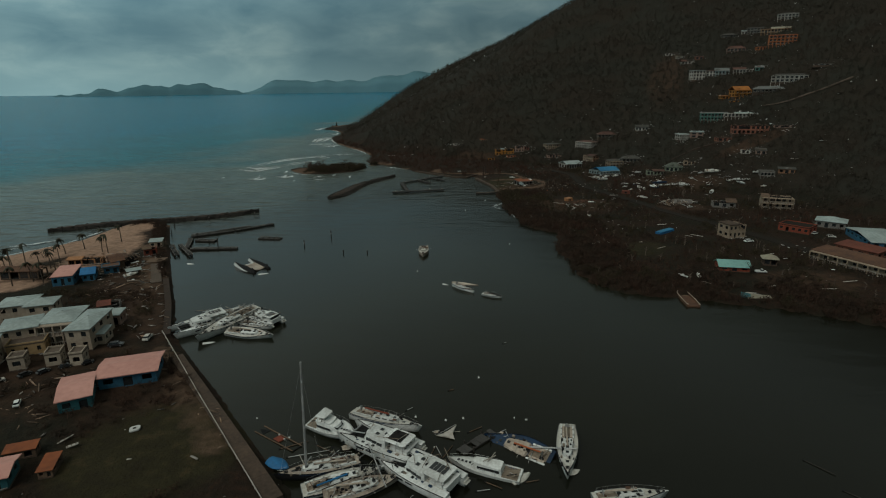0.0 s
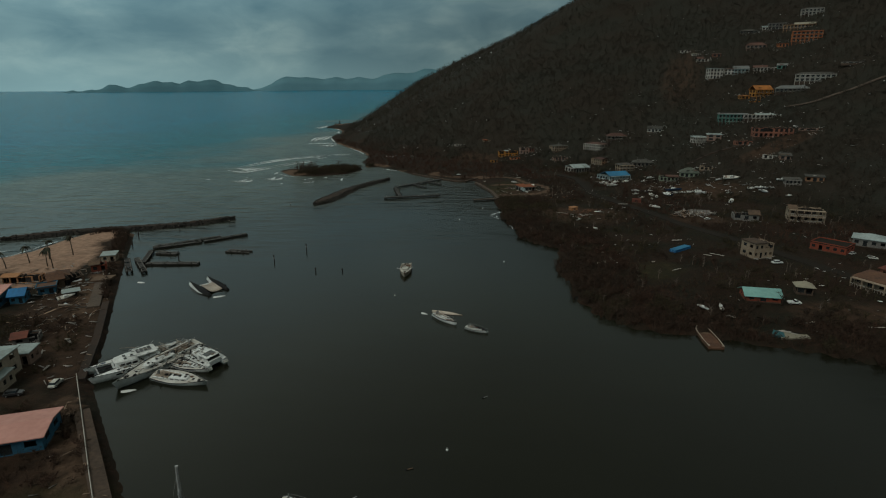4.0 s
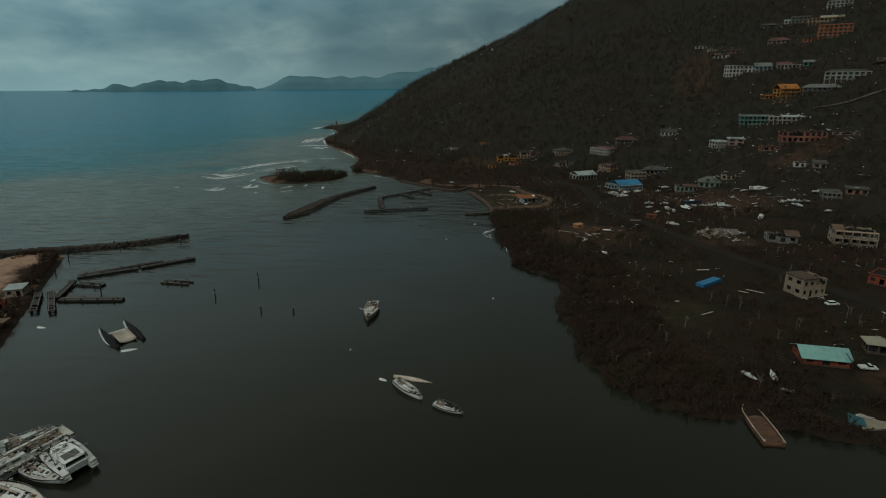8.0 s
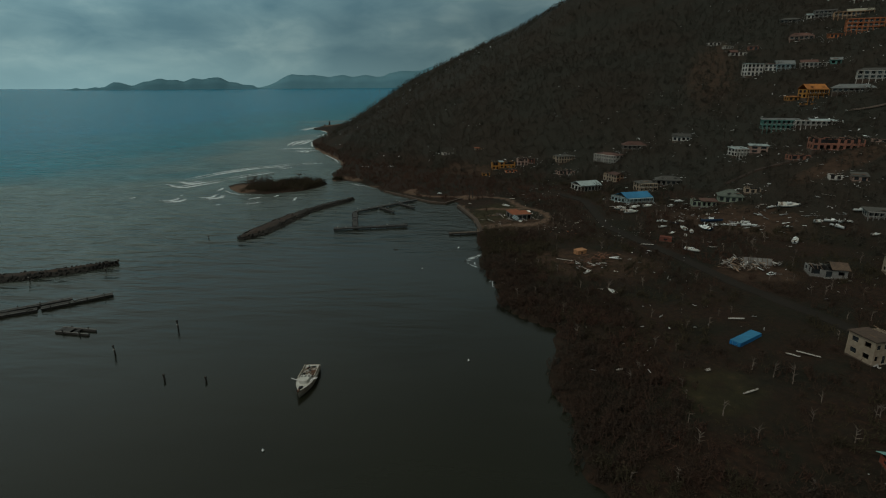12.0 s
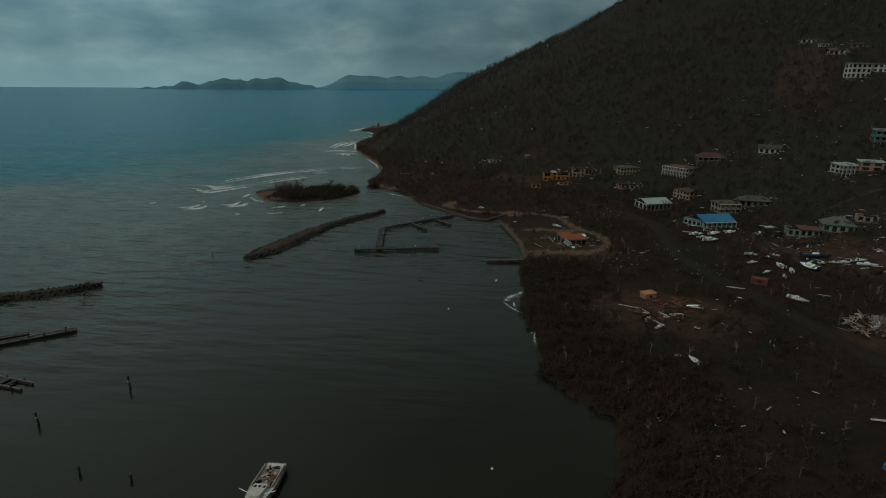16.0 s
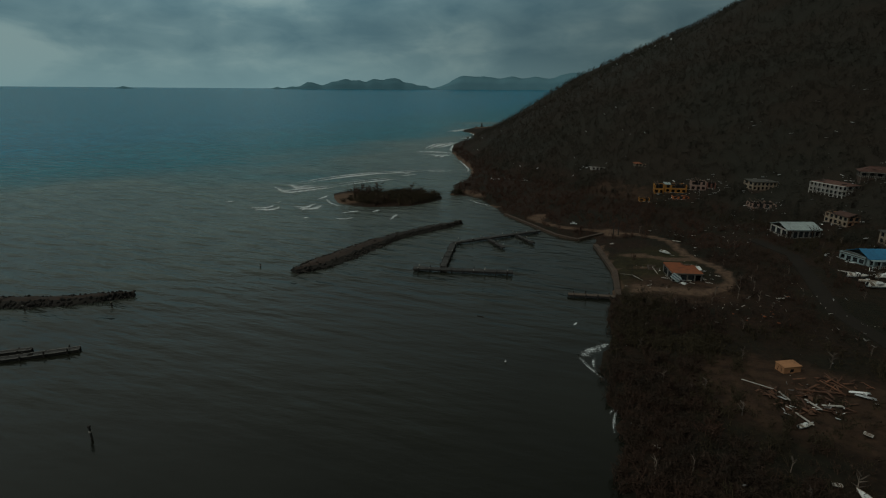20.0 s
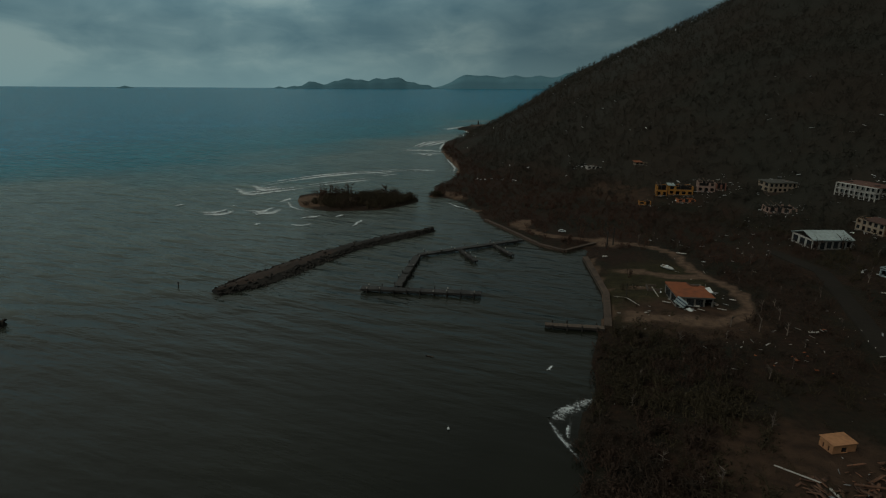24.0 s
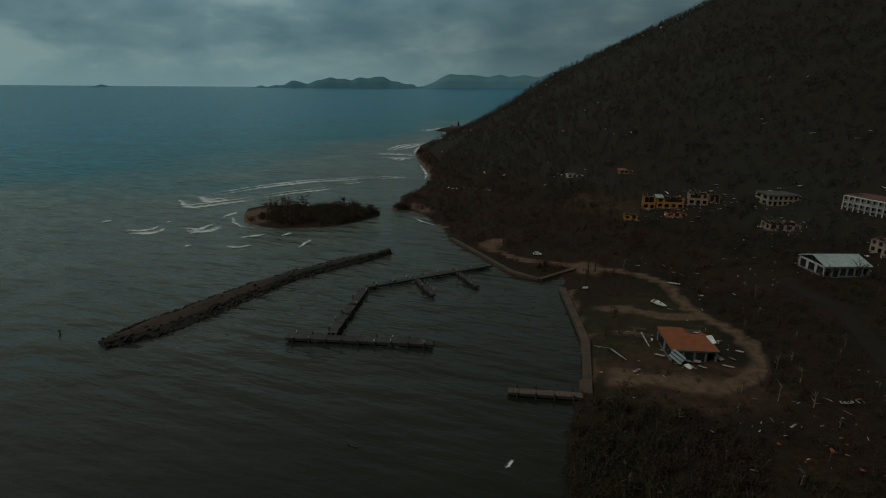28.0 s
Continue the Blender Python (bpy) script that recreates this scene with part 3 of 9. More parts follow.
def height(x, y):
    x, y = np.asarray(x, float), np.asarray(y, float)
    coast, foot = signed(x, y, EAST), signed(x, y, HILL)
    low = np.where(coast > 0, 0.7 + 2.2 * (1 - np.exp(-np.maximum(coast, 0) / 40)), np.maximum(-4, 0.55 + coast * 0.5))
    low = np.where((coast > 0) & (coast < 2.5), -0.2 + coast * 0.36, low)
    f = np.maximum(foot, 0)
    front = (0.46 + 0.07 * np.clip((y - 500) / 300, 0, 1)) * f - 5 * (1 - np.exp(-f / 28))
    front = front + (f > 0) * np.minimum(1, f / 120) * (5 * waves(x, y, 46, 3) + 9 * waves(x, y, 110, 8))
    front = front - 7 * np.exp(-((x - 215) / 62) ** 2 - ((y - 500) / 62) ** 2)
    front = front - 6.5 * np.exp(-((x - 45) / 30) ** 2 - ((y - 460) / 24) ** 2)
    s = (x + 230) * 0.7193 + (y - 820) * 0.6947
    n = (y - 820) * 0.7193 - (x + 230) * 0.6947
    r = np.maximum(s, 25)
    back = np.maximum(0.36 * r + 0.00022 * r * r - 5 - 0.75 * n, -3)
    d = front - back
    m = np.where(d > 14, back, np.where(d < -14, front, np.minimum(front, back) - (14 - np.abs(d)) ** 2 / 56))
    east = low + np.where(f > 0, np.maximum(m, 0), 0)
    west = signed(x, y, COAST_W)
    wz = np.where(west > 0, 0.9 + 0.9 * (1 - np.exp(-np.maximum(west, 0) / 15)), np.maximum(-4, 0.55 + west * 0.5))
    isl = signed(x, y, ISLET)
    iz = np.where(isl > 0, 0.2 + 1.1 * (1 - np.exp(-np.maximum(isl, 0) / 6)), np.maximum(-4, 0.2 + isl * 0.3))
    shoal = np.maximum(-4, 1.1 - 0.28 * np.hypot(x + 101, y - 444))
    return np.maximum(np.maximum(east, wz), np.maximum(iz, shoal))


# ---- ground, water and distance ----
def lines(*spans):
    out = []
    for a, b, step in spans:
        out += list(np.arange(a, b, step))
    return np.array(out + [spans[-1][1]])


def blob(x, y, cx, cy, rx, ry, turn=0.0):
    """About 1 inside an oval with a soft rim, 0 outside."""
    c, s = math.cos(radians(turn)), math.sin(radians(turn))
    u, v = ((x - cx) * c + (y - cy) * s) / rx, (-(x - cx) * s + (y - cy) * c) / ry
    return np.clip(1.5 - np.hypot(u, v), 0, 1)


def near_line(x, y, line, width):
    return np.clip(1.5 - np.abs(seg_dist(x, y, line)) / width, 0, 1)


TRACKS = [[(10.1, 373.5), (13.2, 365.3), (17.4, 359.5), (21.4, 354.7), (24.5, 348.7), (24.9, 341), (23, 334.5), (18.4, 329.4), (13.8, 326.8), (9, 327.4), (4.3, 328), (0.5, 325)],
          [(-14, 389.5), (-5.1, 388.9), (2.7, 385.9), (7.9, 381.6), (10.1, 373.5)], [(-15, 391), (-32, 388), (-46, 397), (-46, 408)]]
ROAD = [(150, 120), (104, 190), (84, 236), (72, 260), (64, 284), (55, 305), (47.5, 326), (47, 350), (46, 376), (36, 394)]


def ground_layers(x, y):
    west = signed(x, y, COAST_W)
    isl = signed(x, y, ISLET)
    beach = np.clip(1.3 - np.abs(seg_dist(x, y, [(-168, 240), (-172, 222), (-170, 200), (-182, 182), (-205, 163), (-250, 138), (-400, 85)])) / 15, 0, 1) * (west > -4)
    beach = np.maximum(beach, blob(x, y, -156, 192, 10, 26, 12) * (west > 0))
    beach = np.maximum(beach, np.maximum(blob(x, y, -172, 163, 15, 9, 20), blob(x, y, -160, 152, 9, 6, 20)) * 0.9)
    track = np.maximum(np.maximum(blob(x, y, -2, 359.6, 6, 2.6, 8), near_line(x, y, [(0, 360.5), (8, 358.6), (14, 360.4)], 2.2)), blob(x, y, -0.4, 346.6, 5.2, 1.5, 14)) * 0.85
    track = np.maximum(track, np.maximum(blob(x, y, 1.5, 328, 4.5, 3.5), blob(x, y, 12, 329, 8, 4)) * 0.72)
    track = np.maximum(track, np.maximum(blob(x, y, -13, 389, 4.5, 7, 20), near_line(x, y, [(-15.5, 369), (-11.5, 354), (-7.4, 340), (-4.4, 322)], 1.6)) * 0.8)
    track = np.maximum(track, near_line(x, y, [(-112, 452), (-98, 436), (-80, 424), (-69, 419)], 1.6) * 0.8)
    track = np.maximum(track, blob(x, y, -252, 935, 8, 42) * 0.9)
    track = np.maximum(track, np.maximum(near_line(x, y, [(-118, 516), (-137, 556), (-156, 588), (-176, 624)], 2.6), near_line(x, y, [(-206, 752), (-216, 796), (-240, 842)], 3.2)) * 0.8)
    track = np.maximum(track, np.maximum(blob(x, y, -47, 402, 5, 6), blob(x, y, -92, 446, 13, 4, -40)) * 0.75)
    track = np.maximum(track, blob(x, y, -147, 407, 13, 12, -35) * (isl > -5))
    track = np.maximum(track, near_line(x, y, [(-118, 158), (-130, 178), (-147, 212)], 4.5) * 0.62 * (west > 0))
    track = np.maximum(track, np.maximum(near_line(x, y, [(-60, 80), (-88, 113)], 5.0) * 0.5, near_line(x, y, [(-88, 113), (-106, 142), (-118, 162)], 5.0) * 0.15) * (west > 0))
    for line in TRACKS:
        track = np.maximum(track, near_line(x, y, line, 2.0) * 0.8)
    grass = np.maximum(blob(x, y, -69, 78, 15, 14, 40), blob(x, y, 45, 199, 15, 11, 40) * 0.55)
    grass = np.maximum(grass, blob(x, y, 4, 345, 14, 26))
    grass = np.maximum(grass, blob(x, y, 30, 262, 16, 8) * 0.35)
    earth = np.maximum(blob(x, y, 34, 277, 22, 14, -15), blob(x, y, 12, 330, 15, 11))
    earth = np.maximum(earth, blob(x, y, 84, 270, 12, 9))
    earth = np.maximum(earth, blob(x, y, 100, 335, 34, 20, -40) * 0.75)
    earth = np.maximum(earth, blob(x, y, -112, 150, 16, 34, 35) * (west > 0))
    earth = np.maximum(earth, blob(x, y, -100, 100, 40, 24) * (west > 0) * 0.5)
    earth = np.maximum(earth, blob(x, y, -20, 466, 30, 12, -30) * 0.6)
    earth = np.maximum(earth, blob(x, y, 160, 368, 30, 8, 20) * 0.8)
    earth = np.maximum(earth, blob(x, y, 86, 166, 16, 10) * 0.8)
    earth = np.maximum(earth, blob(x, y, 150, 520, 22, 60, -20) * 0.58)
    hill = np.clip(signed(x, y, HILL) / 30 - 0.1, 0, 1)
    return {"hill": hill, "track": track, "sand": beach, "grass": grass, "earth": earth}


def build_ground():
    xs = lines((-1200, -420, 60), (-420, -260, 16), (-260, -40, 2.5), (-40, 130, 2.5), (130, 300, 5), (300, 700, 16), (700, 2000, 60))
    ys = lines((-400, 30, 30), (30, 260, 2.5), (260, 480, 2.5), (480, 700, 4), (700, 980, 6), (980, 1300, 12), (1300, 2500, 60))
    gx, gy = np.meshgrid(xs, ys)
    z = height(gx, gy)
    z = z + np.where(z > 0.8, 0.12 * waves(gx, gy, 3.0, 5), 0)
    v = np.stack([gx, gy, z], -1).reshape(-1, 3)
    nx, ny = len(xs), len(ys)
    i = np.arange((nx - 1) * (ny - 1))
    a = (i // (nx - 1)) * nx + i % (nx - 1)
    f = np.stack([a, a + 1, a + nx + 1, a + nx], 1)
    me = bpy.data.meshes.new("ground")
    me.from_pydata(v.tolist(), [], f.tolist())
    me.polygons.foreach_set("use_smooth", [True] * len(me.polygons))
    for key, value in ground_layers(v[:, 0], v[:, 1]).items():
        me.attributes.new(key, "FLOAT", "POINT").data.foreach_set("value", value.astype(np.float32))
    me.materials.append(M["ground"])
    return tagged(new("ground", me), "storm-stripped brown shore and steep bare hillside", "ground", kind="structure")


def build_water():
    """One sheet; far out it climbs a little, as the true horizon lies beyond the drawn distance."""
    radii = [0, 60, 120, 200, 300, 420, 560, 720, 900, 1150, 1500, 2000, 2600, 3300, 4000, 4850, 5600, 7000]
    n = 96
    v, f = [], []
    for r in radii:
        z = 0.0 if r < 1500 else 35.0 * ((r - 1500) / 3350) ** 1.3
        for k in range(n):
            a = 2 * math.pi * k / n
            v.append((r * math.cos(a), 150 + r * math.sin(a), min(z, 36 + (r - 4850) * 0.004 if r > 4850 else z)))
    for i in range(len(radii) - 1):
        for k in range(n):
            j = (k + 1) % n
            f.append((i * n + k, (i + 1) * n + k, (i + 1) * n + j, i * n + j) if i else (k, n + k, n + j))
    f = [q if len(q) == 4 else (0, q[1], q[2]) for q in f]
    ob = from_arrays("water", v, f, "water", "dark silty harbour water turning blue-green offshore", "water", "structure")
    return ob


def far_island(name, a0, a1, dist, top, mat, seed, label, peaks):
    """A hilly island on the horizon, from bearing a0 to a1 (degrees east of north)."""
    bm = bmesh.new()
    steps, rng = 90, random.Random(seed)
    rows = []
    phase = [rng.uniform(0, 6) for _ in range(6)]
    for i in range(steps + 1):
        u = i / steps
        a = radians(a0 + (a1 - a0) * u)
        z = sum(p * math.exp(-((u - c) / w) ** 2) for c, w, p in peaks)
        z += sum(math.sin(u * (9 + 15 * k) + phase[k]) * 0.075 / (1 + 0.3 * k) for k in range(6)) + rng.uniform(-0.02, 0.02)
        z = max(z, 0.02) * min(1, 14 * u, 14 * (1 - u)) * top
        row = []
        for r, k in ((dist - 60, 0.0), (dist - 30, 0.45), (dist, 1.0), (dist + 60, 0.0)):
            base = 28 if k == 0.0 else 34
            row.append(bm.verts.new((r * math.sin(a), 115 + r * math.cos(a), base + z * k)))
        rows.append(row)
    for p, q in zip(rows, rows[1:]):
        for k in range(3):
            bm.faces.new((p[k], q[k], q[k + 1], p[k + 1]))
    return tagged(link(name, bm, mat, smooth=True), label, "island", kind="structure")


ground = build_ground()
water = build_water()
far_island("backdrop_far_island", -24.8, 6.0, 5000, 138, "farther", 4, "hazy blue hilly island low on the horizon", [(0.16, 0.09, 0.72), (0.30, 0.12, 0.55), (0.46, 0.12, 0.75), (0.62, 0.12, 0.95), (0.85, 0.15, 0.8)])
far_island("backdrop_island", -40.0, -22.5, 4900, 98, "far", 7, "hilly island on the horizon, coloured dark blue for haze", [(0.22, 0.06, 0.36), (0.43, 0.10, 0.44), (0.69, 0.09, 0.56), (0.52, 0.32, 0.46), (0.86, 0.1, 0.22)])
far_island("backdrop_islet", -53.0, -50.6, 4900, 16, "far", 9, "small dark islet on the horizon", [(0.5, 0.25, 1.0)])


def ribbon(name, line, width, lift, mat, label, category, kind="structure", step=3.0):
    """A road or path draped over the ground."""
    pts = []
    for (ax, ay), (bx, by) in zip(line, line[1:]):
        n = max(1, int(math.hypot(bx - ax, by - ay) / step))
        pts += [(ax + (bx - ax) * i / n, ay + (by - ay) * i / n) for i in range(n)]
    pts.append(line[-1])
    v, f = [], []
    for i, (x, y) in enumerate(pts):
        ax, ay = pts[max(0, i - 1)]
        bx, by = pts[min(len(pts) - 1, i + 1)]
        d = math.hypot(bx - ax, by - ay)
        nx, ny = -(by - ay) / d, (bx - ax) / d
        z = max(h(x + nx * s * width / 2, y + ny * s * width / 2) for s in (-1, 0, 1)) + lift
        for s in (-1, 1):
            v.append((x + nx * s * width / 2, y + ny * s * width / 2, z))
        for s in (-1, 1):
            v.append((x + nx * s * (width / 2 + 0.4), y + ny * s * (width / 2 + 0.4), z - 0.7))
    for i in range(len(pts) - 1):
        a, b = 4 * i, 4 * i + 4
        f += [(a, b, b + 1, a + 1), (a + 2, b + 2, b, a), (a + 1, b + 1, b + 3, a + 3)]
    return from_arrays(name, v, f, mat, label, category, kind)


ribbon("road", ROAD, 4.2, 0.2, "asphalt", "wet dark asphalt coast road strewn with debris", "road")
ribbon("hill_road", [(188.5, 423), (195.7, 418.6), (203, 416), (212.6, 415), (221, 412.8), (229.5, 412), (239, 411)], 2.2, 0.4, "pale_concrete", "pale concrete road climbing the hillside", "road")
ribbon("dirt_track", [(112, 376), (127, 381.5), (140, 381), (153, 383)], 2.0, 0.3, "mound", "narrow dirt track across the slope", "track")


# ---- seawalls and quays ----
def wall_line(name, line, width, z0, z1, mat, label, category, side=0.0):
    """A wall with a flat top along a line, one slab a stretch; side shifts it across."""
    top = thing(name, label, category, kind="structure")
    for (ax, ay), (bx, by) in zip(line, line[1:]):
        d = math.hypot(bx - ax, by - ay)
        n = max(1, round(d / 6))
        for i in range(n):
            bm = bmesh.new()
            box(bm, d * i / n + 0.03, -width / 2 + side, z0, d * (i + 1) / n - 0.03 + (0.3 if i == n - 1 else 0), width / 2 + side, z1 + random.uniform(-0.04, 0.04))
            bmesh.ops.transform(bm, matrix=pose(ax, ay, 0, 0, 0, math.degrees(math.atan2(by - ay, bx - ax))), verts=bm.verts)
            part("slab", bm, mat, top)
    return top


wall_line("seawall_west", [(-43.6, 68.2), (-56.2, 82.4), (-68.6, 96.2), (-82.4, 111.4)], 2.6, -3.0, 1.38, "concrete", "weathered concrete quay walkway along the basin", "quay", side=1.35)
wall_line("seawall_west_far", [(-91.5, 121.7), (-102.3, 141.4), (-115, 162.3)], 1.7, -3.0, 1.34, "mound", "cracked concrete seawall beside the wrecked yachts", "seawall", side=0.6)
wall_line("seawall_spit", [(-113.5, 160), (-126.4, 181)], 3.0, -3.0, 1.5, "pale_concrete", "broken concrete path along the sandy spit", "path", side=3.4)
wall_line("quay_east", [(-4.2, 319.5), (-7.4, 340.5), (-17.4, 369.5)], 1.6, -3.0, 0.95, "concrete", "concrete quay walkway along the marina basin", "quay", side=-0.3)
wall_line("seawall_north", [(-17.2, 388), (-24.5, 375.3), (-33, 378.5), (-50, 394.5), (-62, 405.5)], 1.2, -3.0, 0.85, "concrete", "low concrete wall round the marina inlet", "seawall", side=0.3)


def white_fence():
    """The long white pipe rail that runs along the quay."""
    line = [(-94.1, 123.0), (-82.2, 109.0), (-70.4, 95.0), (-59.6, 82.4), (-48.5, 69.4), (-42.2, 62.0)]
    top = thing("pipe_rail", "long white pipe rail along the quay walkway", "railing")
    for (ax, ay), (bx, by) in zip(line, line[1:]):
        za, zb = 1.65, 1.65
        part("pipe", rod(bmesh.new(), (ax, ay, za), (bx, by, zb), 0.09), "white", top)
        d = math.hypot(bx - ax, by - ay)
        for i in range(int(d / 4) + 1):
            u = min(1, i * 4 / d)
            x, y = ax + (bx - ax) * u, ay + (by - ay) * u
            part("post", rod(bmesh.new(), (x, y, 0.3), (x, y, za), 0.07, sides=4), "alu", top)


white_fence()

# ---- breakwaters ----
STONES = []
for k in range(6):
    bm = bmesh.new()
    bmesh.ops.create_icosphere(bm, subdivisions=1, radius=0.5)
    for v in bm.verts:
        v.co = v.co * random.uniform(0.75, 1.2)
        v.co.z *= 0.75
    for f in bm.faces:
        f.smooth = False
    me = bpy.data.meshes.new("rock")
    bm.to_mesh(me)
    bm.free()
    me.materials.append(M["rock"])
    STONES.append(me)


def along(line, d):
    for (ax, ay), (bx, by) in zip(line, line[1:]):
        s = math.hypot(bx - ax, by - ay)
        if d <= s or (bx, by) == line[-1]:
            return ax + (bx - ax) * d / s, ay + (by - ay) * d / s, math.atan2(by - ay, bx - ax)
        d -= s


def breakwater(name, line, half, top, count, label, seed, crest=None, earth=1.0):
    """A rubble mound: an earth core, with boulders of its own on both flanks and round the ends."""
    rng = random.Random(seed)
    base = thing(name, label, "breakwater", kind="structure")
    length = sum(math.hypot(b[0] - a[0], b[1] - a[1]) for a, b in zip(line, line[1:]))
    v, f, n = [], [], int(length / 2.5)
    cross = [(-1.0, -1.5), (-0.75, 0.1), (-0.42, 0.8), (0, 0.95), (0.42, 0.8), (0.75, 0.1), (1.0, -1.5)]
    for i in range(n + 1):
        x, y, a = along(line, length * i / n)
        k = min(1, 0.25 + 6 * i / n, 0.25 + 6 * (n - i) / n)
        for s, z in cross:
            w = s * half(i / n) * k
            v.append((x - math.sin(a) * w, y + math.cos(a) * w, z * top * (0.85 + 0.15 * k) + (rng.uniform(-0.12, 0.12) if z > 0 else 0)))
    m = len(cross)
    for i in range(n):
        for j in range(m - 1):
            f.append((i * m + j, (i + 1) * m + j, (i + 1) * m + j + 1, i * m + j + 1))
    f += [tuple(range(m)), tuple(range(n * m, n * m + m))[::-1]]
    me = bpy.data.meshes.new("core")
    me.from_pydata(v, [], f)
    me.materials.append(M["rock"])
    me.materials.append(M[crest or "rock"])
    for p in me.polygons:
        if p.index % (m - 1) in (2, 3) and p.index < earth * n * (m - 1):
            p.material_index = 1
    core = new("core", me)
    core.parent = base
    core["label"] = "earth and rubble core of the mound"
    rocks, faces = [], []
    for i in range(900):
        d = length * rng.random()
        x, y, a = along(line, d)
        u = d / length
        s = rng.choice((-1, 1)) * rng.uniform(0.36, 1.0)
        z = np.interp(abs(s), (0, 0.42, 0.75, 1), (0.95, 0.8, 0.1, -0.35)) * top
        w = s * half(u) * min(1, 0.3 + 6 * u, 0.3 + 6 * (1 - u))
        me = STONES[rng.randrange(6)]
        m = pose(x - math.sin(a) * w, y + math.cos(a) * w, z, rng.uniform(0, 90), rng.uniform(0, 90), rng.uniform(0, 360)) @ Matrix.Scale(rng.uniform(0.4, 1.1), 4)
        faces += [tuple(k + len(rocks) for k in p.vertices) for p in me.polygons]
        rocks += [tuple(m @ v.co) for v in me.vertices]
    from_arrays("rubble", rocks, faces, "rock", "smaller dark stones of the mound", "rubble", "stuff", base)
    for i in range(count):
        d = length * (rng.random() if rng.random() < 0.88 else rng.choice((rng.uniform(0, 0.04), rng.uniform(0.96, 1))))
        x, y, a = along(line, d)
        u = d / length
        k = min(1, 0.3 + 6 * u, 0.3 + 6 * (1 - u))
        s = rng.choice((-1, 1)) * rng.uniform(0.55, 0.98)
        if rng.random() < 0.08:
            s = rng.uniform(-0.5, 0.5)
        z = np.interp(abs(s), (0, 0.42, 0.75, 1), (0.95, 0.8, 0.1, -0.35)) * top
        size = rng.uniform(0.5, 1.3)
        w = s * half(u) * k
        ob = new("rock", STONES[rng.randrange(6)])
        ob.parent = base
        ob.matrix_basis = pose(x - math.sin(a) * w, y + math.cos(a) * w, z, rng.uniform(0, 40), rng.uniform(0, 40), rng.uniform(0, 360)) @ Matrix.Diagonal((size, size * rng.uniform(0.7, 1.1), size * rng.uniform(0.6, 1), 1))
    return base


breakwater("breakwater_west", [(-206, 225), (-185, 238.5), (-166, 244.5), (-152, 250.3), (-139, 257.3), (-127, 267.5)], lambda u: 4.3 if u < 0.75 else 3.5, 1.6, 300, "low dark rubble breakwater off the sandy spit", 11, "mound")
breakwater("breakwater_east", [(-99, 301), (-95.5, 317.5), (-93, 336), (-89.5, 351.5), (-82.5, 367), (-74.5, 382.5)], lambda u: 7.0 - 3.4 * u if u < 0.5 else 3.9 - 2.4 * (u - 0.5), 1.6, 300, "curved rubble breakwater with bare brown earth on top", 12, "mound", 0.5)


for x, y, up in ((-262.5, 926, 3.6), (-262, 950, 6.5), (-263.5, 934, 2.0)):
    t = thing("sea_stack", "dark rock stack at the tip of the cape", "rock", pose(x, y, -0.5, 0, 0, up * 40), "rock stacks at the cape")
    bm = bmesh.new()
    bmesh.ops.create_icosphere(bm, subdivisions=2, radius=1.0)
    for v in bm.verts:
        v.co = Vector((v.co.x * 1.5, v.co.y * 1.3, v.co.z * up)) * random.uniform(0.85, 1.12)
    part("pinnacle", bm, "rock", t)
    part("ledge", prism(bmesh.new(), [(-3.5, -2), (0, -3), (3.4, -1.6), (3, 2), (-1, 2.8), (-3.2, 1.5)], -1.5, 0.9), "rock", t)


# ---- docks ----
def dock(name, a, b, width, z, label, piles=5, boards=True, ragged=0.0, pile_top=0.6, mat="dock", white_piles=False, group=""):
    """A timber dock from a to b: beams below, planks across, piles along both sides."""
    d = math.hypot(b[0] - a[0], b[1] - a[1])
    top = thing(name, label, "dock", pose(a[0], a[1], 0, 0, 0, math.degrees(math.atan2(b[1] - a[1], b[0] - a[0]))), group)
    part("beam", boxes((0, -width / 2, z - 0.55, d, -width / 2 + 0.3, z - 0.1), (0, width / 2 - 0.3, z - 0.55, d, width / 2, z - 0.1)), "pile", top)
    if name in ("pontoon", "gangway"):
        for s in (-1, 1):
            part("edge_beam", boxes((0, s * width / 2 - 0.09, z, d, s * width / 2 + 0.09, z + 0.14)), "grey_wall", top, "pale worn edge beam")
    n = max(2, int(d / 0.95))
    me = None
    for i in range(n):
        if random.random() < ragged:
            continue
        if me is None:
            ob = part("plank", boxes((0, -width / 2, z - 0.1, d / n - 0.06, width / 2, z)), mat, top)
            me = ob.data
        else:
            ob = new("plank", me)
            ob.parent = top
        ob.location = (i * d / n, random.uniform(-0.05, 0.05), random.uniform(-0.02, 0.03))
    for i in range(piles):
        for s in (-1, 1):
            x = d * (i + 0.5) / piles
            up = z + pile_top * random.uniform(0.2, 1.2)
            p = part("post", rod(bmesh.new(), (x, s * (width / 2 + 0.12), -3), (x, s * (width / 2 + 0.12), up), 0.17, 0.16, 7), "pile", top)
            if white_piles and random.random() < 0.4:
                part("cap", rod(bmesh.new(), (x, s * (width / 2 + 0.12), up), (x, s * (width / 2 + 0.12), up + 0.4), 0.16, 0.12, 7), "white", p, "white cap on the pile")
    return top


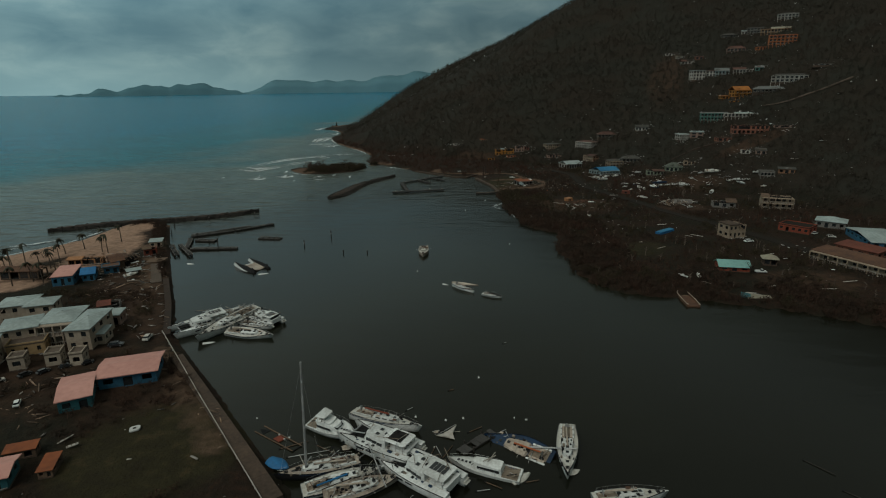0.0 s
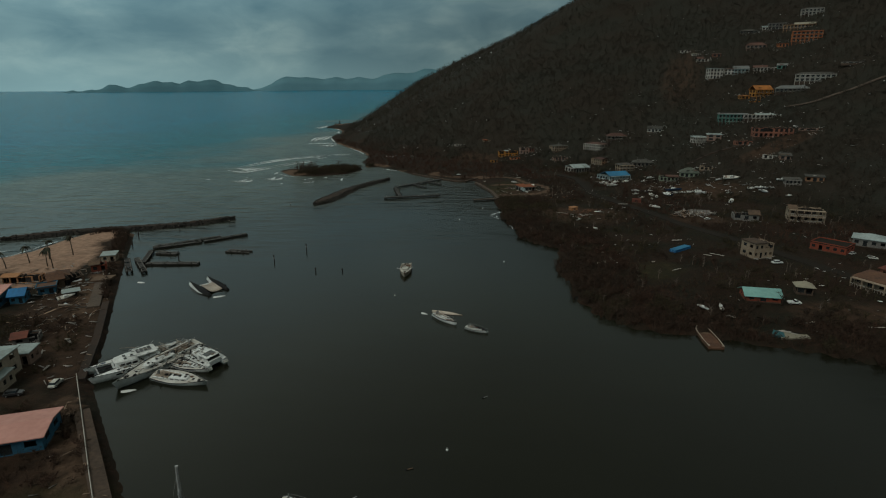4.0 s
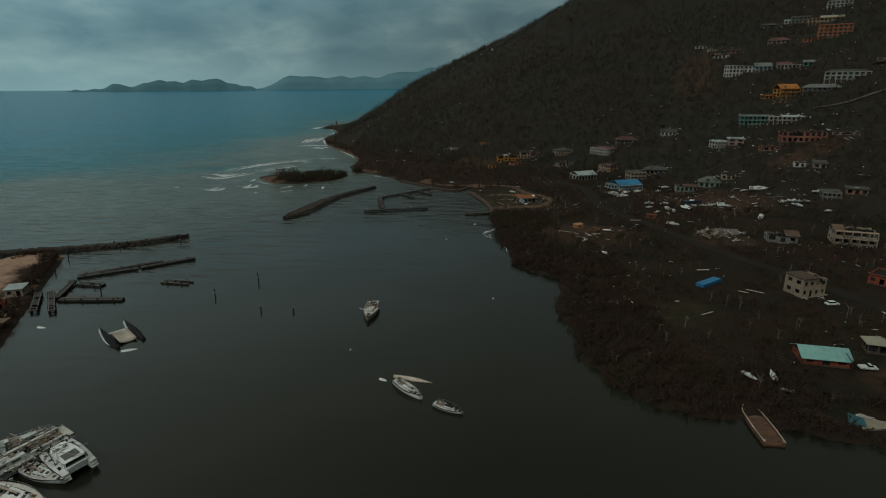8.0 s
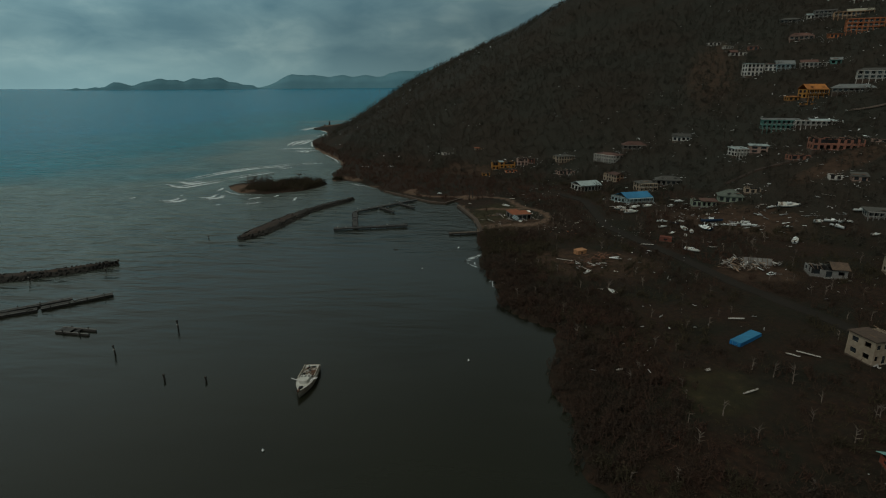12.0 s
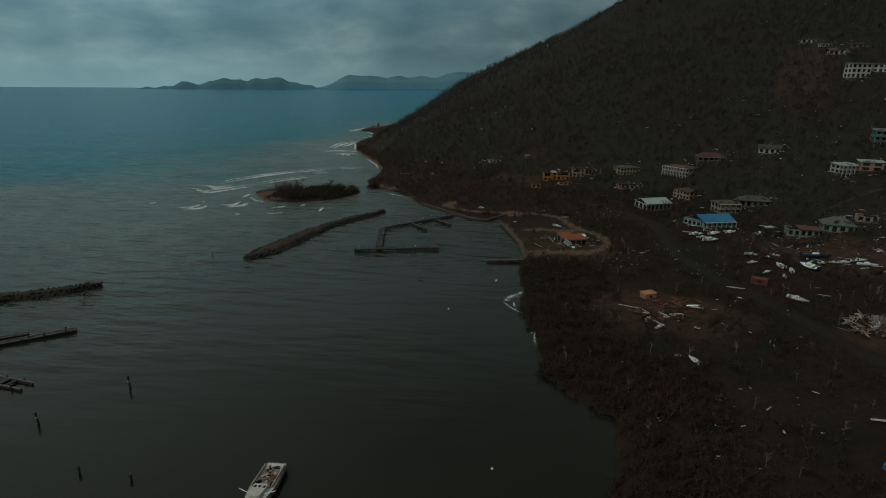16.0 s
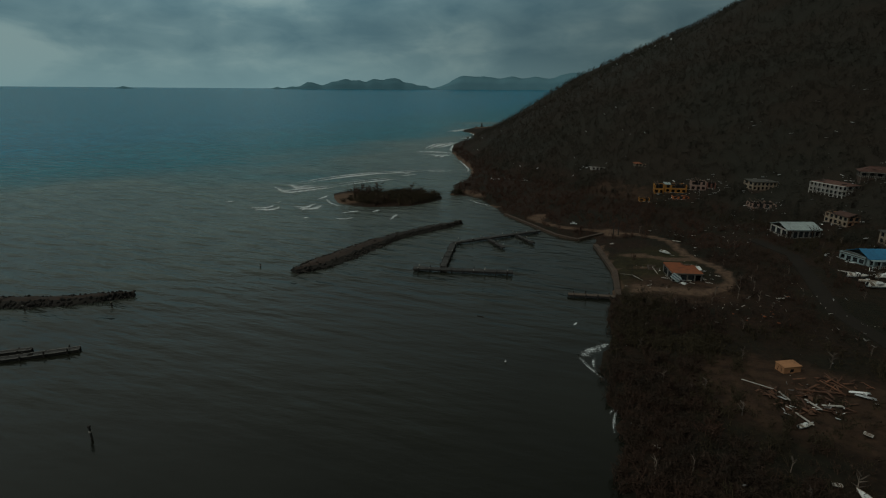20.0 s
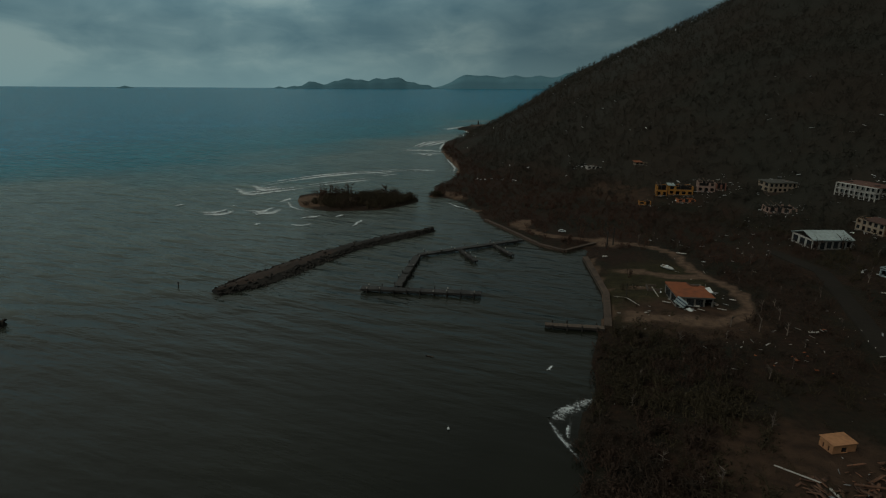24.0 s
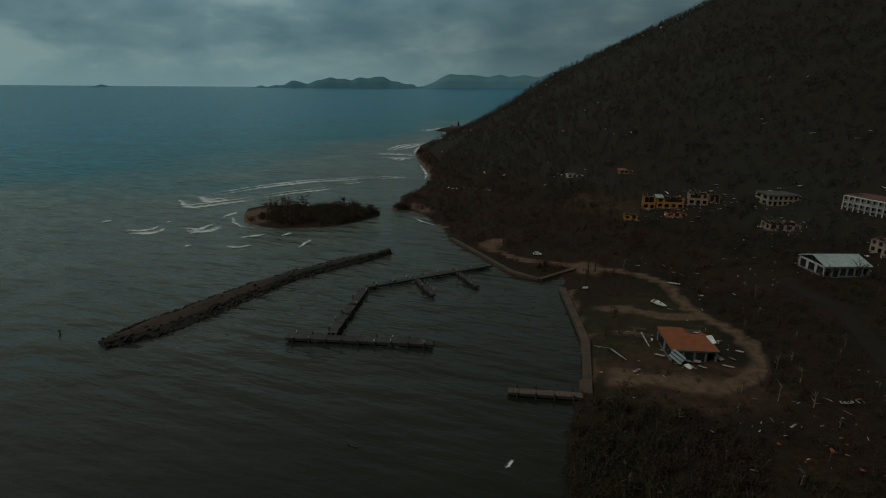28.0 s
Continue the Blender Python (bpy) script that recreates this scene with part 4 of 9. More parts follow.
dock("marina_dock", (-66.2, 318.3), (-36.2, 327.2), 2.3, 1.0, "long grey timber dock with white-capped piles", 9, pile_top=0.5, white_piles=True)
dock("marina_dock", (-57.8, 322.2), (-65.2, 349.5), 2.0, 1.0, "grey timber walkway between two docks", 6, ragged=0.05, white_piles=True)
dock("marina_dock", (-65.4, 350.8), (-40.5, 381.2), 2.0, 1.0, "long grey timber walkway to the shore wall", 8, ragged=0.05, white_piles=True)
dock("finger_dock", (-55.4, 361), (-46.8, 352.4), 1.3, 0.9, "short finger dock with white-capped piles", 3, white_piles=True)
dock("finger_dock", (-47.2, 371), (-38.5, 362.8), 1.3, 0.9, "short finger dock off the walkway", 3, white_piles=True)
dock("jetty", (-17, 315.3), (-4.6, 318.6), 1.6, 0.9, "short weathered jetty off the quay", 4, mat="pale_concrete")
dock("pontoon", (-127, 198.6), (-108.8, 200.6), 1.7, 0.6, "grey floating pontoon with storm litter", 4, ragged=0.05)
dock("pontoon", (-137, 218.6), (-118.2, 235.4), 1.3, 0.6, "long grey floating pontoon, partly broken", 5, ragged=0.12)
dock("pontoon", (-136, 217), (-122, 227.2), 1.6, 0.6, "grey floating pontoon with a torn brown edge", 4, ragged=0.1)
dock("pontoon", (-121.4, 227.8), (-109, 239.8), 1.7, 0.6, "grey floating pontoon adrift at an angle", 4, ragged=0.05)
dock("pontoon", (-131.2, 212), (-122.6, 211), 2.2, 0.55, "short broken pontoon drifting loose", 2, ragged=0.25)
dock("pontoon", (-106.2, 216), (-96.6, 215.2), 2.6, 0.5, "loose square pontoon drifting in the basin", 2, ragged=0.3)
dock("gangway", (-137, 203), (-127, 189.5), 1.6, 0.9, "buckled timber gangway by the spit", 4, ragged=0.2)
dock("gangway", (-133.8, 203.8), (-121.8, 189.8), 1.4, 0.9, "twisted timber gangway by the spit", 4, ragged=0.2)
dock("gangway", (-134.2, 213.6), (-128.6, 199.4), 1.5, 0.8, "tilted timber gangway to the pontoons", 4, ragged=0.1)

for x, y, up, name, label in ((-76.8, 219.6, 2.3, "channel_marker", "dark timber channel marker pile in the basin"), (-83.8, 205.7, 2.0, "channel_marker", "dark timber channel marker pile in the basin"),
                              (-65.8, 196, 1.0, "mooring_pile", "short dark mooring pile in the water"), (-56.8, 196.3, 0.8, "mooring_pile", "short dark mooring pile in the water"),
                              (-147, 221.2, 2.0, "mooring_pile", "dark mooring pile beside the spit"), (-143.7, 248.9, 2.4, "channel_marker", "pale-banded pile beside the breakwater"), (-126.2, 260.1, 1.8, "channel_marker", "pale-banded pile off the end of the breakwater"), (-153.5, 235, 2.0, "mooring_pile", "dark mooring pile beside the spit"), (-118.6, 204.6, 3.0, "mooring_pile", "tall dark pile beside a pontoon"),
                              (-112.6, 301.5, 0.9, "channel_marker", "small dark marker off the breakwater")):
    t = thing(name, label, "pile", pose(x, y, 0, random.uniform(-4, 4), random.uniform(-4, 4)))
    part("shaft", rod(bmesh.new(), (0, 0, -3), (0, 0, up), 0.2, 0.18, 7), "pile", t)
    part("cap", rod(bmesh.new(), (0, 0, up), (0, 0, up + 0.25), 0.3, 0.22, 7), "pile", t)
    if name == "channel_marker":
        part("band", rod(bmesh.new(), (0, 0, up * 0.55), (0, 0, up * 0.55 + 0.3), 0.22, 0.215, 7), "white", t, "pale painted band")

for x, y in ((-35.6, 175.6), (-14.8, 106), (-26.5, 91), (-20.8, 90.2), (-3, 210), (-22, 272)):
    t = thing("mooring_buoy", "small white mooring buoy afloat", "buoy", pose(x, y, 0.1))
    bm = bmesh.new()
    bmesh.ops.create_uvsphere(bm, u_segments=8, v_segments=6, radius=0.24)
    b = part("float", bm, "gel", t, smooth=True)
    part("ring", rod(bmesh.new(), (0, 0, 0.3), (0, 0, 0.48), 0.06, 0.06), "alu", b)


# ---- surf ----
def surf(name, line, width, seed, rise=0.35, label="white breaking wave rolling over the shallows", dense=1.0):
    """A broken crest: a low ridge of foam that thins to both sides."""
    rng = random.Random(seed)
    v, f, thick = [], [], []
    length = sum(math.hypot(b[0] - a[0], b[1] - a[1]) for a, b in zip(line, line[1:]))
    n = max(4, int(length / 1.5))
    for i in range(n + 1):
        x, y, a = along(line, min(length - 0.01, length * i / n))
        k = math.sin(math.pi * i / n) ** 0.5 if 0 < i < n else 0.05
        w = width * (0.55 + 0.45 * k) * rng.uniform(0.7, 1.2)
        off = (rng.uniform(-0.12, 0.12) + 1.0 * math.sin(i * 0.085 + seed) + 0.4 * math.sin(i * 0.23 + 2 * seed)) * width * 0.13
        for s, z, d in ((-0.5, 0.03, 0.0), (-0.15, rise * k, 1.0), (0.1, rise * 0.5 * k, 0.75), (0.5, 0.03, 0.0)):
            thick.append(dense * d * k * rng.uniform(0.7, 1.1))
            v.append((x - math.sin(a) * (s * w + off), y + math.cos(a) * (s * w + off), z + 0.02))
    for i in range(n):
        for j in range(3):
            f.append((i * 4 + j, i * 4 + j + 4, i * 4 + j + 5, i * 4 + j + 1))
    ob = from_arrays(name, v, f, "foam", label, "wave", "stuff")
    ob.data.attributes.new("thick", "FLOAT", "POINT").data.foreach_set("value", np.array(thick, np.float32))
    return ob


SURF = [([(-205, 428), (-201, 440), (-197.6, 457), (-192, 473), (-182.6, 491.6), (-168, 505), (-153, 525.7)], 2.6), ([(-199, 454), (-192.5, 469), (-184, 483.5), (-176, 492.6)], 1.7), ([(-180, 438), (-171.6, 456), (-164, 470), (-157, 483)], 1.9), ([(-164.4, 487), (-155, 502)], 1.4), ([(-156, 513), (-140, 526)], 1.5),
        ([(-207, 424), (-192, 412), (-187, 419), (-181, 430), (-176.7, 441)], 2.8), ([(-203, 432), (-193, 424), (-186, 434)], 3.6), ([(-180, 368.5), (-171.5, 371.4), (-169.6, 375), (-173, 381)], 2.6), ([(-164, 380), (-154, 381.7), (-156, 392.6)], 2.6), ([(-153.5, 375.6), (-150.6, 379.6)], 1.8), ([(-198, 374), (-197, 380)], 2.0),
        ([(-129.5, 369.6), (-124, 369), (-123.7, 373.7)], 2.4), ([(-106.3, 375), (-106.5, 380), (-108, 387)], 1.8), ([(-162.3, 412.5), (-161, 406), (-160.7, 398)], 1.8), ([(-173.7, 384), (-173.7, 388)], 1.5), ([(-141, 362), (-141, 365.4)], 1.5), ([(-158, 404), (-150, 395.5), (-142.3, 391.7), (-134, 392.4)], 1.3),
        ([(-134, 378), (-129.9, 382), (-127, 387)], 1.9), ([(-121, 385), (-120, 392)], 1.5),
        ([(-212, 609), (-203, 621), (-189, 624), (-176, 618)], 3.4), ([(-196, 597), (-181, 602), (-172, 612)], 2.6), ([(-210, 634), (-222, 683), (-213, 707), (-210, 728)], 3.4), ([(-178, 588), (-181, 604)], 2.4), ([(-212, 648), (-211, 679), (-209, 712)], 3.0), ([(-274, 834), (-270, 868), (-266.5, 886), (-266, 915)], 4.0), ([(-244, 840), (-227, 818), (-219, 800)], 3.2), ([(-155.5, 583), (-140, 556), (-127, 534), (-120, 514)], 1.7), ([(-176, 620), (-194, 662), (-206, 700)], 2.2), ([(-222, 742), (-214, 764), (-222, 790)], 2.8),
        ([(-90, 432), (-82.4, 425.6), (-72, 420.6)], 0.9),
        ([(-206, 200), (-196, 206), (-188, 214)], 2.0), ([(-232, 188), (-215, 196)], 1.6), ([(-182, 214), (-181, 226)], 1.8), ([(-228, 176), (-206, 190), (-194, 204)], 2), ([(-250, 148), (-217, 167.5), (-195, 187), (-183, 206), (-180, 230)], 1.5)]
for k, (line, w) in enumerate(SURF):
    surf("surf", line, w * 2.3, k)
    if k < 9 or 18 < k < 26:
        surf("surf", [(x + 5, y - 1.5) for x, y in line], w * 3.4, k + 50, 0.1)
for k, (line, w) in enumerate((([(-1.4, 291), (-5.0, 286.6), (-8.8, 281.4)], 3.2), ([(-8.8, 281.8), (-6.0, 277.6), (-3.0, 274), (-1.0, 271.8)], 1.7), ([(-3.4, 287), (-6.4, 283), (-6.2, 280)], 4.2), ([(-4.6, 283), (-4.6, 278.6), (-3.0, 274.6)], 1.4), ([(2.6, 264.4), (1.4, 260.6), (2.2, 253.6)], 1.1), ([(1.2, 263), (0.4, 260.6)], 0.9))):
    surf("shore_surf", line, w, 90 + k, 0.08, "lacy patch of foam washing the dark shore", 0.72)
surf("shore_surf", [(-12.4, 296), (-11.6, 299)], 1.2, 98, 0.06, "patch of foam near the shore")


# ---- boats ----
def hull_form(length, beam, free, draft, stern=0.78, sheer=0.25, n=13, fine=1.9):
    """Stations from stern to bow: x, half beam, height of the sheer."""
    out = []
    for i in range(n):
        u = i / (n - 1)
        w = min(1.0, stern + (1 - stern) * math.sin(min(1, u / 0.45) * math.pi / 2)) * (1 - max(0, (u - 0.42) / 0.58) ** fine)
        out.append((length * (u - 0.5), max(beam / 2 * w, 0.03), free * (1 + sheer * max(0, u - 0.2) ** 2)))
    return out


def hull_mesh(form, draft, width=1.0, mid=0.0, bow_rake=0.06):
    bm = bmesh.new()
    rows, n = [], len(form)
    for i, (x, b, z) in enumerate(form):
        u = i / (n - 1)
        d = draft * (1 - 0.75 * u ** 3) * (0.55 + 0.45 * math.sin(math.pi * min(1, u + 0.25)))
        rake = form[-1][0] * 2 * bow_rake * u ** 6
        row = []
        for s, hz in ((1.0, z), (0.97, z * 0.55), (0.86, 0.05), (0.45, -d * 0.75), (0.0, -d)):
            row.append((x + rake * (hz / max(z, 0.01)), b * s, hz))
        pts = [(a, -c, e) for a, c, e in row] + [(a, c, e) for a, c, e in row[-2::-1]]
        rows.append([bm.verts.new((a, mid + c * width, e)) for a, c, e in pts])
    for p, q in zip(rows, rows[1:]):
        for k in range(len(p) - 1):
            bm.faces.new((p[k], p[k + 1], q[k + 1], q[k]))
    bm.faces.new(rows[0])
    bm.faces.new(rows[-1][::-1])
    bmesh.ops.recalc_face_normals(bm, faces=bm.faces)
    return bm


def deck_mesh(form, drop=0.06, inset=0.05, mid=0.0, a=0, b=None):
    bm = bmesh.new()
    rows = []
    for x, w, z in form[a:b]:
        w = max(0.02, w - inset)
        rows.append([bm.verts.new((x, mid + s * w, z - drop + (0.05 if s == 0 else 0))) for s in (-1, 0, 1)])
    for p, q in zip(rows, rows[1:]):
        for k in range(2):
            bm.faces.new((p[k], q[k], q[k + 1], p[k + 1]))
    return bm


def house_ring(x0, x1, w0, w1, n=3):
    """A rounded plan for a cabin, blunt aft and narrowing forward."""
    side = [(x0, w0 * 0.88), (x0 + 0.1 * (x1 - x0), w0), (x0 + 0.55 * (x1 - x0), w0 * 0.6 + w1 * 0.4), (x1 - 0.08 * (x1 - x0), w1), (x1, w1 * 0.55)]
    return [(x, -y) for x, y in side] + [(x, y) for x, y in side[::-1]]


def cabin_mesh(ring, z0, z1, shrink=0.82, rake=0.0):
    bm = bmesh.new()
    cx = sum(x for x, _ in ring) / len(ring)
    a = [bm.verts.new((x, y, z0)) for x, y in ring]
    b = [bm.verts.new((cx + (x - cx) * (shrink + 0.06) - rake, y * shrink, z1)) for x, y in ring]
    c = bm.verts.new((cx - rake, 0, z1 + 0.07))
    for i in range(len(ring)):
        j = (i + 1) % len(ring)
        bm.faces.new((a[i], a[j], b[j], b[i]))
        bm.faces.new((b[i], b[j], c))
    bm.faces.new(a[::-1])
    return bm


def boat_at(name, label, stern, bow, z=0.0, heel=0.0, trim=0.0, category="boat", group="wrecked boats"):
    d = math.degrees(math.atan2(bow[1] - stern[1], bow[0] - stern[0]))
    x, y = (stern[0] + bow[0]) / 2, (stern[1] + bow[1]) / 2
    return thing(name, label, category, pose(x, y, z, 0, 0, d) @ pose(0, 0, 0, heel, trim, 0), group), math.hypot(bow[0] - stern[0], bow[1] - stern[1])


def rails(top, form, up, every, mat="alu", a=0, b=None):
    pts = form[a:b]
    for s in (-1, 1):
        bm = bmesh.new()
        for p, q in zip(pts, pts[1:]):
            rod(bm, (p[0], s * (p[1] - 0.08), p[2] + up), (q[0], s * (q[1] - 0.08), q[2] + up), 0.018, sides=3)
        for p in pts[::every]:
            rod(bm, (p[0], s * (p[1] - 0.08), p[2] - 0.05), (p[0], s * (p[1] - 0.08), p[2] + up), 0.018, sides=3)
        part("guard_rail", bm, mat, top)


def toe_rail(top, form, mid=0.0):
    """The dark strip where deck and topside meet."""
    for s in (-1, 1):
        bm = bmesh.new()
        rings = []
        for x, b, z in form:
            y = mid + s * b
            rings.append([bm.verts.new((x, y + a, z + 0.02 + c)) for a, c in ((-0.045, -0.04), (0.045, -0.04), (0.045, 0.04), (-0.045, 0.04))])
        for p, q in zip(rings, rings[1:]):
            for i in range(4):
                j = (i + 1) % 4
                bm.faces.new((p[i], p[j], q[j], q[i]))
        bm.faces.new(rings[0][::-1])
        bm.faces.new(rings[-1])
        bmesh.ops.recalc_face_normals(bm, faces=bm.faces[:])
        part("toe_rail", bm, "black_hull", top, "dark rubbing strip")


def sailboat(name, label, stern, bow, hull="gel", deck="deck", z=0.0, heel=0.0, trim=0.0, mast=0.0, boom=True, cover=None, beam=0.30, litter=0, seed=1, group="wrecked boats", cab_mat="gel", railed=True, mast_at=-0.01):
    rng = random.Random(seed)
    top, L = boat_at(name, label, stern, bow, z, heel, trim, "sailboat", group)
    B = L * beam
    form = hull_form(L, B, L * 0.085, L * 0.06, 0.72)
    free = L * 0.085
    part("hull", hull_mesh(form, L * 0.07), hull, top, smooth=True)
    part("deck", deck_mesh(form), deck, top, smooth=True)
    stripe = [(x, b + 0.015, zz * 0.80) for x, b, zz in form]
    bm = bmesh.new()
    for s in (-1, 1):
        rows = [(bm.verts.new((x, s * b, zz)), bm.verts.new((x, s * b, zz + 0.12))) for x, b, zz in stripe]
        for p, q in zip(rows, rows[1:]):
            bm.faces.new((p[0], q[0], q[1], p[1]) if s > 0 else (q[0], p[0], p[1], q[1]))
    part("stripe", bm, "navy" if hull != "navy" else "gel", top)
    cab = part("coachroof", cabin_mesh(house_ring(-0.16 * L, 0.22 * L, B * 0.30, B * 0.19), free * 0.95, free * 1.42), cab_mat, top)
    for s in (-1, 1):
        for k in range(3):
            x = L * (-0.10 + 0.10 * k)
            part("window", boxes((x, s * (B * 0.265 - k * B * 0.022) - 0.04, free * 1.12, x + L * 0.065, s * (B * 0.265 - k * B * 0.022) + 0.04, free * 1.28)), "tint", cab, "dark cabin window")
    for k, x in enumerate((-0.06, 0.05, 0.15, 0.29)):
        zz = free * (1.46 if x < 0.2 else 1.06)
        part("hatch", boxes((x * L - 0.25, -0.25, zz, x * L + 0.25, 0.25, zz + 0.07)), "tint", cab if x < 0.2 else top, "dark deck hatch")
    # cockpit: coaming and well
    part("cockpit", boxes((-0.44 * L, -B * 0.26, free * 0.98, -0.17 * L, B * 0.26, free * 1.02)), "teak", top)
    part("coaming", boxes((-0.45 * L, -B * 0.30, free * 0.96, -0.17 * L, -B * 0.24, free * 1.28), (-0.45 * L, B * 0.24, free * 0.96, -0.17 * L, B * 0.30, free * 1.28)), "gel", top)
    wheel = rod(bmesh.new(), (-0.36 * L, 0, free), (-0.36 * L, 0, free * 1.75), 0.07)
    bmesh.ops.create_circle(wheel, segments=10, radius=0.45, cap_ends=True, matrix=pose(-0.36 * L - 0.08, 0, free * 1.75, 0, 90, 0))
    part("wheel", wheel, "alu", top)
    for s in (-1, 1):
        for x in (-0.34, -0.22):
            part("winch", rod(bmesh.new(), (x * L, s * B * 0.27, free * 1.28), (x * L, s * B * 0.27, free * 1.28 + 0.22), 0.13, 0.10, 7), "alu", top)
        part("cockpit_locker", boxes((-0.42 * L, min(s * B * 0.13, s * B * 0.24), free, -0.20 * L, max(s * B * 0.13, s * B * 0.24), free * 1.14)), "gel_dirty", top)
    # companionway and anchor locker: solid dark blocks for the shade inside
    part("companionway", boxes((-0.165 * L, -0.32, free * 1.02, -0.12 * L, 0.32, free * 1.44)), "tint", cab, "dark block drawn as the shaded companionway opening")
    part("anchor_locker", boxes((0.38 * L, -0.3, free * 1.10, 0.43 * L, 0.3, free * 1.17)), "dark", top, "near-black block drawn as the shade in an open anchor locker")
    if railed:
        rails(top, form, 0.55, 2, a=1)
    toe_rail(top, form)
    if mast:
        m = part("mast", rod(bmesh.new(), (mast_at * L, 0, free), (mast_at * L - mast * 0.035, 0, free + mast), 0.26, 0.17, 6), "alu", top, "bare aluminium mast")
        for f in (0.30, 0.42, 0.58, 0.70, 0.84):
            x = mast_at * L - mast * 0.035 * f
            part("spreader", rod(bmesh.new(), (x, -B * 0.17, free + mast * f + 0.25), (x, B * 0.17, free + mast * f - 0.2), 0.08, sides=4), "alu", m)
        part("forestay", rod(bmesh.new(), (0.47 * L, 0, free * 1.2), (mast_at * L - mast * 0.035, 0, free + mast * 0.97), 0.015, sides=3), "alu", m)
        for s in (-1, 1):
            part("shroud", rod(bmesh.new(), (-0.02 * L, s * B * 0.47, free), (mast_at * L - mast * 0.035, 0, free + mast * 0.9), 0.015, sides=3), "alu", m)
    if boom:
        part("boom", rod(bmesh.new(), (0.06 * L, rng.uniform(-0.3, 0.3), free * 1.75), (-0.33 * L, rng.uniform(-0.8, 0.8), free * 1.7), 0.16, 0.14, 6), cover or "gel_dirty", top)
    for k in range(7 + litter // 2):
        x, y, w = rng.uniform(-0.42, 0.36) * L, rng.uniform(-0.27, 0.27) * B, rng.uniform(0.12, 0.38)
        zz = free * (1.44 if -0.12 * L < x < 0.18 * L else 1.10)
        part("deck_gear", boxes((x - w, y - w * 0.6, zz - 0.15, x + w, y + w * 0.6, zz + rng.uniform(0.05, 0.25))), rng.choice(("dark", "dark", "black_hull", "black_hull", "rust", "teak", "gel_dirty")), top)
    for k in range(litter):
        x, y = rng.uniform(-0.42, 0.3) * L, rng.uniform(-0.25, 0.25) * B
        a = rng.uniform(0, 6.28)
        d = rng.uniform(0.6, 2.6)
        part("broken_spar", rod(bmesh.new(), (x, y, free * 1.3), (x + d * math.cos(a), y + d * math.sin(a), free * rng.uniform(1.2, 1.7)), rng.uniform(0.04, 0.09), sides=4), rng.choice(("alu", "rope", "teak", "white")), top)
    return top


def motor_yacht(name, label, stern, bow, z=0.0, heel=0.0, trim=0.0, fly=True, hull="gel", beam=0.33, group="wrecked boats", arch=True, upper="gel", litter=6):
    rng = random.Random(int(stern[0] * 10))
    top, L = boat_at(name, label, stern, bow, z, heel, trim, "motor yacht", group)
    B = L * beam
    form = hull_form(L, B, L * 0.105, L * 0.05, 0.92, 0.32, fine=2.4)
    free = L * 0.105
    part("hull", hull_mesh(form, L * 0.05), hull, top, smooth=True)
    part("deck", deck_mesh(form, 0.1), upper, top, smooth=True)
    saloon = part("saloon", cabin_mesh(house_ring(-0.25 * L, 0.20 * L, B * 0.39, B * 0.25), free * 0.98, free * 1.85, 0.84, L * 0.012), upper, top)
    for s in (-1, 1):
        part("side_window", boxes((-0.22 * L, s * B * 0.368 - 0.05, free * 1.28, 0.09 * L, s * B * 0.368 + 0.05, free * 1.66)), "tint", saloon, "dark saloon window")
    bm = bmesh.new()
    ring = [(0.185 * L, -B * 0.20, free * 1.28), (0.185 * L, B * 0.20, free * 1.28), (0.135 * L, B * 0.21, free * 1.70), (0.135 * L, -B * 0.21, free * 1.70)]
    bmesh.ops.recalc_face_normals(bm, faces=[bm.faces.new([bm.verts.new(c) for c in ring])])
    bmesh.ops.solidify(bm, geom=bm.faces[:], thickness=-0.12)
    part("windscreen", bm, "tint", saloon)
    part("cockpit_floor", boxes((-0.47 * L, -B * 0.40, free * 0.9, -0.25 * L, B * 0.40, free * 0.96)), "teak", top)
    part("swim_platform", boxes((-0.54 * L, -B * 0.38, free * 0.2, -0.49 * L, B * 0.38, free * 0.32)), "gel", top)
    if fly:
        bridge = part("flybridge", cabin_mesh(house_ring(-0.26 * L, 0.06 * L, B * 0.34, B * 0.24), free * 1.84, free * 2.25, 0.95), "gel", top)
        part("seat", boxes((-0.20 * L, -B * 0.22, free * 2.28, -0.14 * L, B * 0.22, free * 2.55)), "deck", bridge)
        if arch:
            part("hardtop", cabin_mesh(house_ring(-0.24 * L, -0.02 * L, B * 0.32, B * 0.26), free * 3.1, free * 3.22, 0.95), "gel", bridge)
            for x in (-0.22, -0.05):
                for s in (-1, 1):
                    part("strut", rod(bmesh.new(), (x * L, s * B * 0.27, free * 2.2), (x * L, s * B * 0.26, free * 3.12), 0.06, sides=4), "alu", bridge)
    for k in range(4):
        part("hatch", boxes((L * (0.22 + 0.055 * k) - 0.18, -0.2, free * 1.02 + 0.02 * k, L * (0.22 + 0.055 * k) + 0.18, 0.2, free * 1.10 + 0.03 * k)), "tint", top, "dark foredeck hatch")
    for k in range(litter):
        x, y, a, d = rng.uniform(-0.45, -0.2) * L if k % 3 else rng.uniform(-0.2, 0.4) * L, rng.uniform(-0.3, 0.3) * B, rng.uniform(0, 6.28), rng.uniform(0.6, 2.4)
        z0 = free * (1.05 if x < -0.25 * L or x > 0.2 * L else 1.95)
